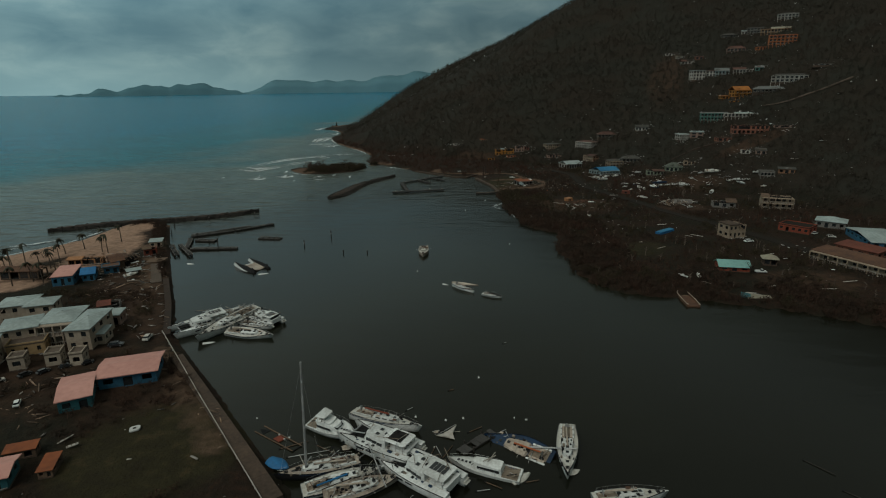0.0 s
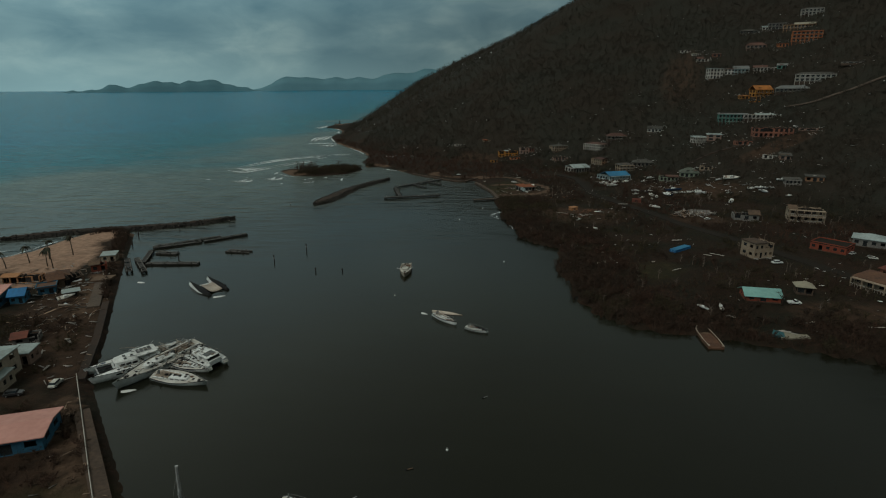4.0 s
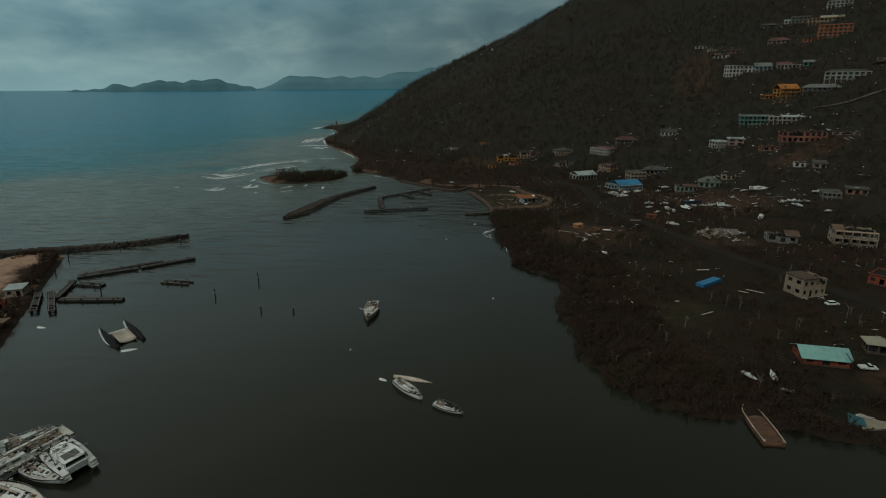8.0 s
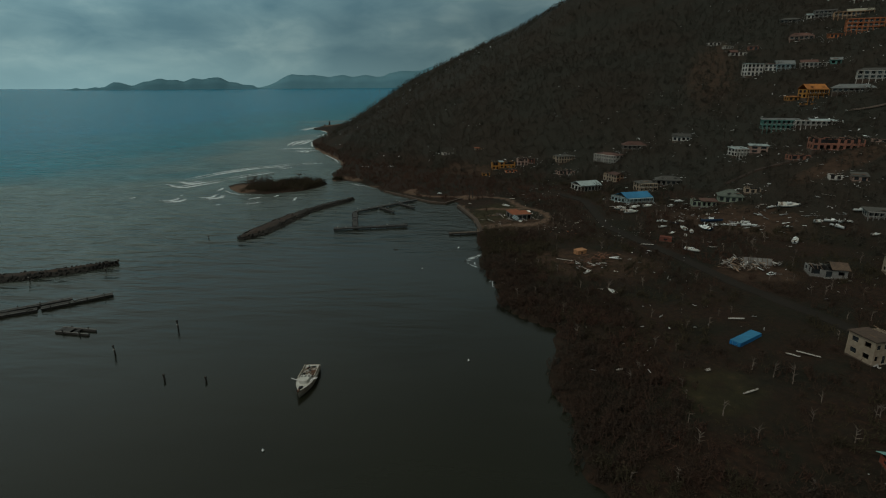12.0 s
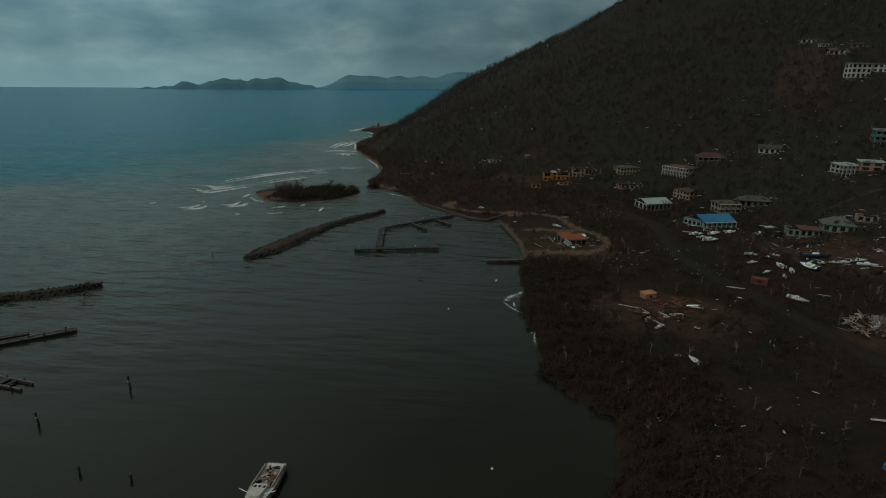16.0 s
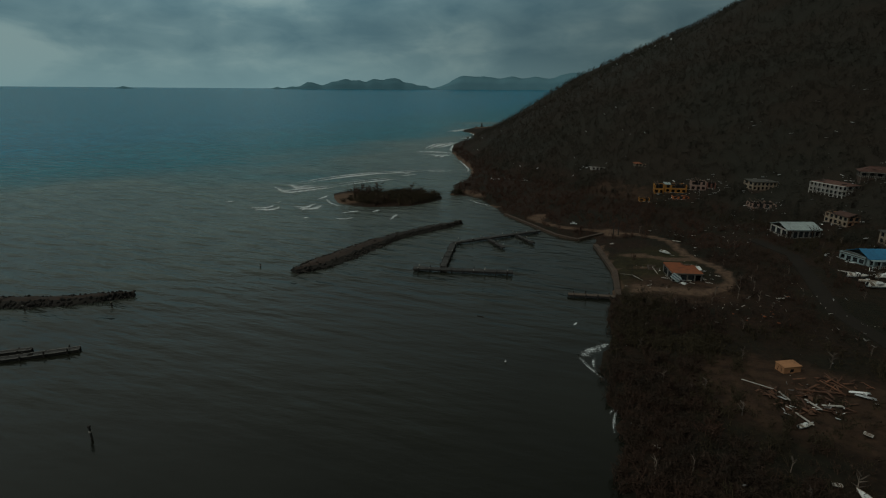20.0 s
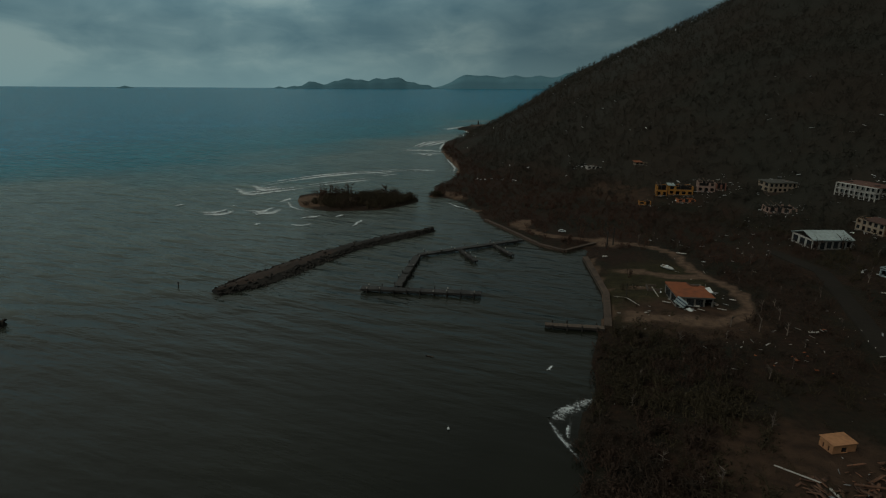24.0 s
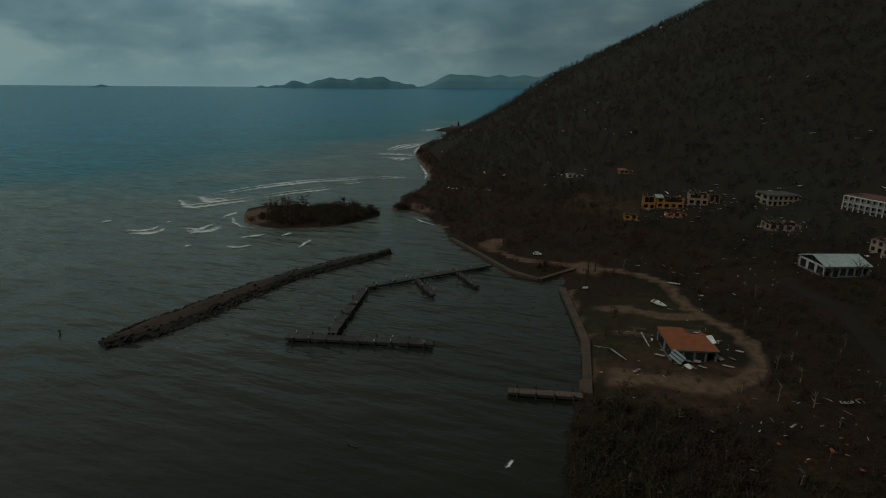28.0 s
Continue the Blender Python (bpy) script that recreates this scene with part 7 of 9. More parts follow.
slope_house("yellowish_house", "long peach-coloured house high on the slope, roof torn", 247.0, 541.0, 28.0, 8, 1, -22, "peach", "gable", "roof_tan", 9, True, rise=1.6, ruin=0.35, low=1.25)
slope_house("dark_roof_house", "dim grey house among bare trees", 216.6, 564.6, 16.0, 8, 1, -18, "dull_wall", "hip", "roof_dull", 5, True, rise=1.4)
slope_house("white_shed", "small pale shed below the hilltop houses", 229.0, 561.0, 6.0, 4, 1, -18, "white", "shed", "roof_white", 2)
slope_house("dark_roof_house", "grey-pink house with a dull brown roof", 210.6, 531.4, 18.0, 8, 1, -16, "pinkish", "hip", "roof_dull_red", 5, True, rise=2.0, low=1.1)
slope_house("white_hilltop_house", "white house at the top of the village", 264.0, 557.6, 20.0, 8, 2, -22, "white", "hip", "roof_dull", 6, True, rise=1.4)
slope_house("red_ruin", "ruined white house with torn red sheeting", 171.0, 533.0, 13.5, 7, 1, -4, "white", "gable", "roof_dull_red", 4, ruin=0.6, rise=1.8)
slope_house("red_shed", "crushed shed under dull red sheeting", 181.6, 536.0, 8.0, 6, 1, -10, "brick_red", "shed", "roof_dull_red", 2, rise=0.8)
slope_house("orange_sheet_ruin", "white ruin under a torn orange sheet", 170.0, 549.0, 8.0, 5, 1, 14, "white", "shed", "roof_tan", 3, ruin=0.5, rise=0.8, low=0.8)
slope_house("high_house", "broken white walls among the trees high up", 164.0, 562.0, 10, 6, 1, -12, "white", "none", "roof_grey", 3, ruin=0.97)
slope_house("ruined_house", "small gutted white ruin low on the bare slope", -34.5, 496.4, 8, 5, 1, 24, "white", "none", "roof_grey", 3, ruin=0.97, fill=0.65, low=0.7)
slope_house("ruined_house", "ruin under a torn orange sheet on the slope", -11, 491.6, 7, 5, 1, 20, "cream", "shed", "roof_orange", 3, ruin=0.5, rise=0.4, low=0.6)
slope_house("hillside_house", "grey single-storey house end above the road", 144.5, 316.2, 8.5, 6.5, 1, -16, "grey_wall", "shed", "roof_dull", 4, True, rise=0.5)
slope_house("hillside_house", "pink-brown walled house wing above the road", 153.6, 314.0, 9.5, 6.5, 1, -24, "orange_pale", "shed", "roof_dull", 3, rise=0.5, fill=0.4)

# the waterfront terrace and sheds on the spit
for args in ((-122.6, 114.2, 7.2, 7.6, 30, 3), (-116.4, 119.6, 7.4, 9.6, 18, 4), (-134.5, 127.5, 7.6, 7.0, 22, 3), (-128.2, 127.6, 6.2, 5.6, 20, 2), (-124, 102, 9.0, 8.0, 30, 4)):
    x, y, w, d, rot, bays = args
    house("terrace_house", "cream two-storey waterfront house with a pale hipped roof", x, y, w, d, 2, rot, "terrace", "hip", "roof_white", bays, veranda=bays == 4, rise=1.0, over=0.45, group="waterfront terrace", fill=0.4)
house("terrace_house", "narrow white waterfront house under a long pale gabled roof", -108.4, 117.6, 5.2, 12.4, 2, 12.7, "terrace", "hip", "roof_white", 2, rise=0.9, over=0.4, group="waterfront terrace", fill=0.4)
house("yellow_annexe", "low yellow-rendered annexe with a roof terrace", -118.2, 110.2, 7.4, 4.4, 1, 26, "annexe_yellow", "flat", "pale_concrete", 3, over=0.05, category="annexe", fill=0.3)
house("porch_annex", "small pink-brown lean-to behind the terrace", -109.4, 127.6, 4.2, 4.0, 1, 12, "pinkish", "shed", "roof_white", 2, rise=0.4, over=0.2, group="porch annexes", category="annexe")
house("porch_annex", "white porch on the side of a waterfront house", -104.9, 117.0, 2.2, 4.4, 1, 12.7, "terrace", "shed", "roof_white", 1, rise=0.3, over=0.2, group="porch annexes", category="annexe")
for x, y, w, d, rot in ((-108.2, 105.6, 3.0, 3.6, 24), (-103, 106, 2.6, 3.4, 18), (-114.5, 103, 3.0, 3.0, 24)):
    house("porch_annex", "small cream flat-roofed porch annexe of the terrace", x, y, w, d, 1, rot, "terrace", "flat", "pale_concrete", 1, over=0.05, group="porch annexes", category="annexe")
house("boat_shed", "blue boat shed with a faded pink metal roof", -87.7, 101, 10.6, 8.2, 1, 21.5, "blue_wall", "gable", "roof_pink", 3, rise=0.7, over=0.6, category="shed", z=1.5)
house("boat_shed", "teal shed with a faded pink metal roof", -93, 92, 5.4, 9.8, 1, 31, "teal_paint", "gable", "roof_pink", 2, rise=0.6, over=0.4, category="shed", z=1.5)
house("ruined_shed", "wrecked shed with torn orange and pink sheeting", -89.6, 67.6, 7, 5, 1, 24, "teal_paint", "gable", "roof_pink", 2, ruin=0.31, rise=0.8, low=0.8, category="shed")
house("ruined_shed", "small wrecked shed with an orange roof", -82.4, 71.4, 2.0, 4.2, 1, 20, "timber", "shed", "roof_orange", 2, low=0.45, rise=0.6, over=0.2, category="shed")
house("ruined_shed", "low broken shed under a torn orange sheet", -89.8, 74.6, 4.4, 2.2, 1, 24, "timber", "shed", "roof_orange", 2, rise=0.4, over=0.2, category="shed", low=0.5)
house("beach_bar", "long blue beach house with a faded pink metal roof", -145, 157.6, 5.6, 9.8, 1, 22, "blue_wall", "shed", "roof_pink", 3, rise=0.5, over=0.3, low=1.15, category="beach house")
house("beach_hut", "wrecked beach hut under a blue tarpaulin", -139.6, 160.4, 3.4, 5.4, 1, 26, "blue_wall", "gable", "tarp_blue", 2, rise=1.7, low=0.85, category="hut")
house("beach_hut", "red wooden hut, leaning and broken", -136.4, 188.4, 4.4, 4, 1, 35, "red_wall", "gable", "timber", 2, ruin=0.5, rise=1.0, category="hut")
house("beach_hut", "small hut with a pale roof on the spit", -140.6, 199.6, 4.4, 3.8, 1, 20, "cream", "shed", "roof_white", 2, rise=0.5, over=0.3, low=0.85, category="hut")
house("beach_shelter", "open dark-roofed beach shelter among palms", -162, 160.6, 12.2, 4.6, 1, 4, "timber", "gable", "rust", 4, rise=1.0, opening=(0.2, 2.3), fill=0.85, category="shelter")
house("broken_hut", "broken timber hut with rust-red roof", -117, 137, 5, 4, 1, 30, "grey_wall", "gable", "roof_red", 2, ruin=0.5, category="hut", low=0.6)
house("broken_hut", "broken timber hut with pale roof sheet", -128.2, 165.4, 3.6, 2.2, 1, 40, "timber", "shed", "roof_white", 2, rise=0.4, category="hut", low=0.6)
house("broken_hut", "brown collapsed wooden restaurant hut", -137.5, 175, 9, 6, 1, 48, "timber", "gable", "rust", 3, ruin=0.6, category="hut")
house("beach_shelter", "long low beach shelter, its tan timbers broken open", -151.5, 175.4, 10.5, 3.4, 1, 12, "ply", "gable", "ply", 5, rise=0.7, ruin=0.6, opening=(0.2, 2.2), fill=0.8, category="shelter", low=0.8)
house("beach_shelter", "low shelter under a round-backed brown roof", -141.4, 177, 5.4, 6.6, 1, 38, "timber", "hip", "rust", 3, rise=1.5, opening=(0.2, 2.2), fill=0.8, category="shelter", low=0.8)
house("beach_hut", "dark blue shuttered hut among splintered timber", -137.2, 167.4, 4.2, 3.8, 1, 35, "blue_wall", "flat", "rust", 2, category="hut", low=0.8)
house("red_wreck", "crushed red metal cabin beside the road", 65.1, 304.1, 4.2, 2.4, 1, -20, "roof_red", "flat", "roof_red", 1, over=0.03, category="cabin", low=0.5, fill=0.3)
slab_roof = thing("fallen_roof", "tan flat roof slab fallen beside the path", "roof slab", pose(-128.8, 179.4, h(-128.8, 179.4) + 0.9, 3, -3, 10))
part("slab", prism(bmesh.new(), [(-3.2, -2), (3.0, -2.2), (3.3, 1.8), (-2.8, 2.1)], -0.5, 0.12), "sand", slab_roof)
part("fascia", boxes((-3.2, -2.28, -0.3, 3.0, -2.2, 0.2)), "timber", slab_roof)
house("site_shed", "small tan timber shed beside a heap of planks", 31.6, 287.6, 3.8, 2.3, 1, 33, "ply", "shed", "ply", 1, over=0.12, rise=0.2, category="shed", fill=0.25, z=1.4, low=0.72)


# ---- container, vehicles, slab ----
def container(x, y, rot):
    top = thing("shipping_container", "bright blue metal container sunk into the scrub", "container", pose(x, y, h(x, y), 0, 0, rot))
    L, W, T = 9.2, 2.44, 1.0
    part("roof", boxes((-L / 2, -W / 2, T - 0.08, L / 2, W / 2, T)), "roof_blue", top)
    part("floor", boxes((-L / 2, -W / 2, 0, L / 2, W / 2, 0.15)), "tarp_blue", top)
    for s in (-1, 1):
        bm = boxes((-L / 2 + 0.1, s * (W / 2 - 0.06) - 0.02, 0.15, L / 2 - 0.1, s * (W / 2 - 0.06) + 0.02, T - 0.08))
        for i in range(40):
            px = -L / 2 + 0.2 + i * 0.22
            box(bm, px, s * (W / 2 - 0.03) - 0.03, 0.15, px + 0.14, s * (W / 2 - 0.03) + 0.03, T - 0.08)
        part("side_panel", bm, "tarp_blue", top)
        for k in (-1, 1):
            part("corner_post", boxes((k * (L / 2 - 0.1) - 0.1, s * (W / 2 - 0.09) - 0.1, 0, k * (L / 2 - 0.1) + 0.1, s * (W / 2 - 0.09) + 0.1, T + 0.02)), "tarp_blue", top)
        door = part("door", boxes((-L / 2 - 0.04, min(0.02 * s, s * W / 2), 0.1, -L / 2 + 0.03, max(0.02 * s, s * W / 2), T - 0.1)), "tarp_blue", top)
        part("lock_bar", rod(bmesh.new(), (-L / 2 - 0.07, s * 0.5, 0.15), (-L / 2 - 0.07, s * 0.5, T - 0.15), 0.03), "alu", door)
    part("end_panel", boxes((L / 2 - 0.05, -W / 2 + 0.2, 0.1, L / 2, W / 2 - 0.2, T - 0.1)), "tarp_blue", top)


container(60, 221.6, 40)


def build_car(paint, label, pickup=False):
    top = thing("car" if not pickup else "pickup_truck", label, "car" if not pickup else "pickup truck", group="storm-battered cars")
    low = [(-2.1, 0.35), (-2.15, 0.8), (-1.5, 0.95), (1.0, 0.98), (2.05, 0.8), (2.15, 0.4)]
    bm = bmesh.new()
    a = [bm.verts.new((x, -0.85, z)) for x, z in low]
    b = [bm.verts.new((x, 0.85, z)) for x, z in low]
    bm.faces.new(a)
    bm.faces.new(b[::-1])
    for i in range(len(low)):
        j = (i + 1) % len(low)
        bm.faces.new((b[i], b[j], a[j], a[i]))
    bmesh.ops.recalc_face_normals(bm, faces=bm.faces)
    body = part("body", bm, paint, top)
    x0, x1 = (-0.3, 1.0) if pickup else (-1.7, 1.0)
    part("cabin", cabin_mesh([(x0, -0.78), (x1, -0.78), (x1, 0.78), (x0, 0.78)], 0.95, 1.42, 0.8), "tint", top, "dark car windows")
    part("roof", boxes((x0 + 0.3, -0.62, 1.42, x1 - 0.35, 0.62, 1.5)), paint, top)
    for sx in (-1.35, 1.35):
        for sy in (-0.8, 0.8):
            wheel = part("wheel", rod(bmesh.new(), (sx, sy - 0.1, 0.33), (sx, sy + 0.1, 0.33), 0.33, sides=10), "tyre", top)
            part("rim", rod(bmesh.new(), (sx, sy - 0.12, 0.33), (sx, sy + 0.12, 0.33), 0.18, sides=8), "alu", wheel)
    for s in (-0.6, 0.6):
        part("headlight", boxes((2.08, s - 0.16, 0.6, 2.16, s + 0.16, 0.74)), "alu", top)
    part("windscreen", boxes((x1 - 0.22, -0.6, 1.0, x1 - 0.02, 0.6, 1.3)), "tint", top)
    return top


CARS = [("gel", "white saloon car standing among storm debris", False), ("car_dark", "dark saloon car beside the waterfront houses", False), ("gel", "white pickup truck parked on the mud", True), ("deck", "grey car covered in mud", False)]
masters = {}
for k, x, y, rot in ((2, 74.2, 172.6, -4), (0, 85.8, 206.4, 10), (0, 86, 267.4, 20), (0, -103, 88.8, 122), (1, -100.4, 114.4, 20), (3, -95.4, 119, 100), (1, -104.6, 103.6, 40), (1, -101, 105.6, 50), (1, -107.6, 101, 65), (1, -110.6, 99.6, 70), (0, 116, 218, 30),
                     (3, -114, 96.6, 60), (1, -118, 97, 60), (3, 119.6, 213, -20), (0, -29.5, 394.6, 15)):
    paint, label, pick = CARS[k]
    if k not in masters:
        masters[k] = build_car(paint, label, pick)
        masters[k].matrix_basis = pose(x, y, h(x, y) + 0.1, 0, 0, rot) @ Matrix.Scale(0.78, 4)
    else:
        copy_thing(masters[k], pose(x, y, h(x, y) + 0.1, 0, 0, rot) @ Matrix.Scale(0.78, 4))

slab = thing("boat_ramp", "pale sandy concrete boat ramp with a torn teal tarpaulin", "ramp", pose(64, 154.8, 0.95, 0, 0, 4) @ Matrix.Diagonal((0.66, 0.66, 0.66, 1)))
part("ramp_slab", prism(bmesh.new(), [(-4.5, -3.8), (6, -4.2), (6.5, 2.8), (0, 3.6), (-2, 2.4)], -1.4, 0.3), "roof_tan", slab)
part("tarpaulin", prism(bmesh.new(), [(-6.6, -1.4), (-3.0, -3.2), (-1.2, 0.6), (-3.8, 3.2)], -0.6, [0.34, 0.42, 0.38, 0.5]), "teal_paint", slab, "torn teal tarpaulin")
for a, b in (((-2, 2.6, 0.4), (1, 0, 1.0)), ((-2.6, 2.2, 0.4), (0.4, -0.6, 0.9)), ((-0.4, 1.2, 0.5), (2.6, -1.2, 0.5)), ((2, -3.6, 0.4), (5.6, -2.8, 0.4))):
    part("fallen_beam", rod(bmesh.new(), a, b, 0.12, sides=4), "white", slab)

lean = thing("metal_sheet", "striped corrugated metal sheet hanging off the storehouse roof", "metal sheet", pose(10.3, 335.5, 3.0, 0, 0, -12) @ pose(0, 0, 0, 0, 30, 0) @ pose(0, 0, 0, 48, 0, 0))
for i in range(8):
    part("rib", boxes((-1.35 + 0.06 * (i % 3), -0.9 + 0.22 * i, 0.07 * (i % 2), 1.3 + 0.05 * (i % 2), -0.68 + 0.22 * i, 0.06 + 0.07 * (i % 2))), "navy" if i % 3 == 2 else "roof_white", lean)
crumple = thing("metal_sheet", "torn end of a corrugated sheet on the ground", "metal sheet", pose(12.4, 335.2, 1.5, 20, 12, -40))
part("sheet", prism(bmesh.new(), [(-0.8, -0.4), (0.9, -0.5), (0.7, 0.4), (-0.5, 0.6)], 0, [0.06, 0.3, 0.2, 0.06]), "gel", crumple)
low_wall = thing("ruined_wall", "low broken concrete wall beside the storehouse", "wall", pose(3.6, 347, h(3.6, 347), 0, 0, 12))
part("course", boxes((-1.4, -1.6, -0.4, 1.6, -1.35, 0.7)), "pale_concrete", low_wall)
part("course", boxes((-1.4, -1.35, -0.4, -1.15, 2.2, 0.6)), "pale_concrete", low_wall)
part("course", boxes((-1.15, 1.95, -0.4, 1.2, 2.2, 0.5)), "pale_concrete", low_wall)

mast_post = thing("timber_post", "thin dark post standing beside the storehouse", "post", pose(-2.0, 337.4, 1.0))
part("shaft", rod(bmesh.new(), (0, 0, 0), (0, 0, 4.2), 0.10, 0.07, 6), "pile", mast_post)
part("stay", rod(bmesh.new(), (0, 0, 0.5), (-3.2, 0.4, 0.25), 0.04, sides=4), "rope", mast_post)

for x, y in ((-12.3, 381.5), (-10.9, 386.3)):
    t = thing("timber_post", "tall dark timber post beside the inlet", "post", pose(x, y, h(x, y) - 0.3))
    part("shaft", rod(bmesh.new(), (0, 0, 0), (0, 0, 6.0), 0.22, 0.16, 7), "pile", t)
    part("cap", rod(bmesh.new(), (0, 0, 6.0), (0, 0, 6.15), 0.26, 0.2, 7), "pile", t)


# ---- plants ----
def fast_mesh(name, v, f, mats, label, category, parent=None, kind="stuff"):
    """One joined mesh from arrays of triangles."""
    me = bpy.data.meshes.new(name)
    me.vertices.add(len(v))
    me.vertices.foreach_set("co", np.asarray(v, np.float32).ravel())
    me.loops.add(len(f) * 3)
    me.loops.foreach_set("vertex_index", np.asarray(f, np.int32).ravel())
    me.polygons.add(len(f))
    me.polygons.foreach_set("loop_start", np.arange(0, len(f) * 3, 3, dtype=np.int32))
    me.update(calc_edges=True)
    me.materials.append(M[mats])
    ob = new(name, me)
    if parent:
        ob.parent = parent
    return tagged(ob, label, category, kind=kind)


def spike(p, q, r, rng):
    """A tapering twig: three sides from p to a point at q."""
    p, q = np.array(p, float), np.array(q, float)
    d = (q - p) / (np.linalg.norm(q - p) + 1e-9)
    a = np.cross(d, (0.3, 0.5, 0.81))
    a = a / (np.linalg.norm(a) + 1e-9)
    b = np.cross(d, a)
    v = [p + r * (a * math.cos(k) + b * math.sin(k)) for k in (0, 2.09, 4.19)] + [q]
    return v, [(0, 1, 3), (1, 2, 3), (2, 0, 3)]


def leaf_clump(c, r, rng):
    """A ragged tuft, a small uneven solid of four sides."""
    v = [np.array(c) + np.array([rng.gauss(0, r), rng.gauss(0, r), rng.gauss(0, r * 0.6)]) for _ in range(4)]
    return v, [(0, 1, 2), (0, 3, 1), (1, 3, 2), (2, 3, 0)]


def joined(pieces):
    v, f = [], []
    for pv, pf in pieces:
        n = len(v)
        v += pv
        f += [tuple(i + n for i in t) for t in pf]
    return np.array(v), np.array(f)


def bush(seed, tall, limbs, twigs, tufts, r=0.07, spread=0.75):
    rng = random.Random(seed)
    out = []
    for _ in range(limbs):
        a, lean, ln = rng.uniform(0, 6.28), rng.uniform(0.15, spread), tall * rng.uniform(0.7, 1.1)
        base = (rng.uniform(-0.5, 0.5), rng.uniform(-0.5, 0.5), -0.2)
        tip = (base[0] + ln * math.sin(lean) * math.cos(a), base[1] + ln * math.sin(lean) * math.sin(a), ln * math.cos(lean))
        out.append(spike(base, tip, r * 1.6, rng))
        for _ in range(twigs):
            u = rng.uniform(0.3, 0.95)
            p = [base[i] + (tip[i] - base[i]) * u for i in range(3)]
            b, e, k = rng.uniform(0, 6.28), rng.uniform(-0.2, 1.2), tall * rng.uniform(0.22, 0.42)
            out.append(spike(p, (p[0] + k * math.cos(b) * math.cos(e), p[1] + k * math.sin(b) * math.cos(e), p[2] + k * math.sin(e)), r, rng))
    for _ in range(tufts):
        a, d = rng.uniform(0, 6.28), rng.uniform(0, 0.55) * tall
        out.append(leaf_clump((d * math.cos(a), d * math.sin(a), tall * rng.uniform(0.25, 0.8)), tall * 0.075, rng))
    return joined(out)


def hill_tree(seed, tall, limbs, tufts):
    rng = random.Random(seed)
    out = [spike((0, 0, -0.6), (rng.uniform(-0.4, 0.4), rng.uniform(-0.4, 0.4), tall), 0.17, rng)]
    for _ in range(limbs):
        u, a, e, k = rng.uniform(0.25, 0.85), rng.uniform(0, 6.28), rng.uniform(0.2, 1.1), tall * rng.uniform(0.3, 0.55)
        out.append(spike((0, 0, tall * u), (k * math.cos(a) * math.cos(e), k * math.sin(a) * math.cos(e), tall * u + k * math.sin(e)), 0.12, rng))
    for _ in range(tufts):
        a, d = rng.uniform(0, 6.28), rng.uniform(0.1, 0.48) * tall
        out.append(leaf_clump((d * math.cos(a), d * math.sin(a), tall * rng.uniform(0.05, 0.65)), tall * 0.075, rng))
    return joined(out)


def strew(name, kinds, xy, mat, label, category, lo=0.7, hi=1.3, seed=0):
    """Stands copies of the kinds at the places xy on the ground, all in one mesh."""
    rng = np.random.default_rng(seed)
    z = height(xy[:, 0], xy[:, 1])
    turn, size, which = rng.uniform(0, 6.283, len(xy)), rng.uniform(lo, hi, len(xy)), rng.integers(0, len(kinds), len(xy))
    vs, fs, n = [], [], 0
    for k, (v, f) in enumerate(kinds):
        idx = np.nonzero(which == k)[0]
        if not len(idx):
            continue
        c, s, m = np.cos(turn[idx]), np.sin(turn[idx]), size[idx]
        x = (v[None, :, 0] * c[:, None] - v[None, :, 1] * s[:, None]) * m[:, None] + xy[idx, 0, None]
        y = (v[None, :, 0] * s[:, None] + v[None, :, 1] * c[:, None]) * m[:, None] + xy[idx, 1, None]
        w = v[None, :, 2] * m[:, None] + z[idx, None]
        vs.append(np.stack([x, y, w], -1).reshape(-1, 3))
        fs.append((f[None] + (np.arange(len(idx)) * len(v))[:, None, None]).reshape(-1, 3) + n)
        n += len(idx) * len(v)
    return fast_mesh(name, np.concatenate(vs), np.concatenate(fs), mat, label, category)


HOUSES = [(o.location.x, o.location.y, max(5.0, o.bound_box[6][0])) for o in scene.objects if o.parent is None and o.get("category", "") in ("house", "building", "warehouse", "shed", "hut", "shelter", "beach house", "container", "ramp", "car", "pickup truck", "annexe")]
HOUSES = np.array([(x, y) for x, y, _ in HOUSES])
OPEN = [(12, 346, 13, 17), (4, 362, 12, 9), (50, 201, 10, 7), (38, 283, 12, 7), (84, 272, 9, 6), (60, 221, 8, 6), (96, 338, 12, 9), (112, 330, 10, 8), (128, 326, 10, 6), (70, 366, 8, 5), (-69, 79, 13, 13), (48, 350, 4, 30), (74, 256, 5, 18), (100, 205, 8, 16), (66, 165, 9, 4), (70, 212, 6, 6)]


def places(count, x0, x1, y0, y1, test, seed, gap=6.5):
    rng = np.random.default_rng(seed)
    p = np.stack([rng.uniform(x0, x1, count), rng.uniform(y0, y1, count)], 1)
    keep = test(p[:, 0], p[:, 1])
    for hx, hy in HOUSES:
        keep &= np.hypot(p[:, 0] - hx, (p[:, 1] - hy) * 0.9) > gap
    for cx, cy, rx, ry in OPEN:
        keep &= np.hypot((p[:, 0] - cx) / rx, (p[:, 1] - cy) / ry) > rng.uniform(0.8, 1.1, count)
    keep &= np.abs(seg_dist(p[:, 0], p[:, 1], ROAD)) > 3.6
    for line in TRACKS:
        keep &= np.abs(seg_dist(p[:, 0], p[:, 1], line)) > 2.4
    return p[keep]


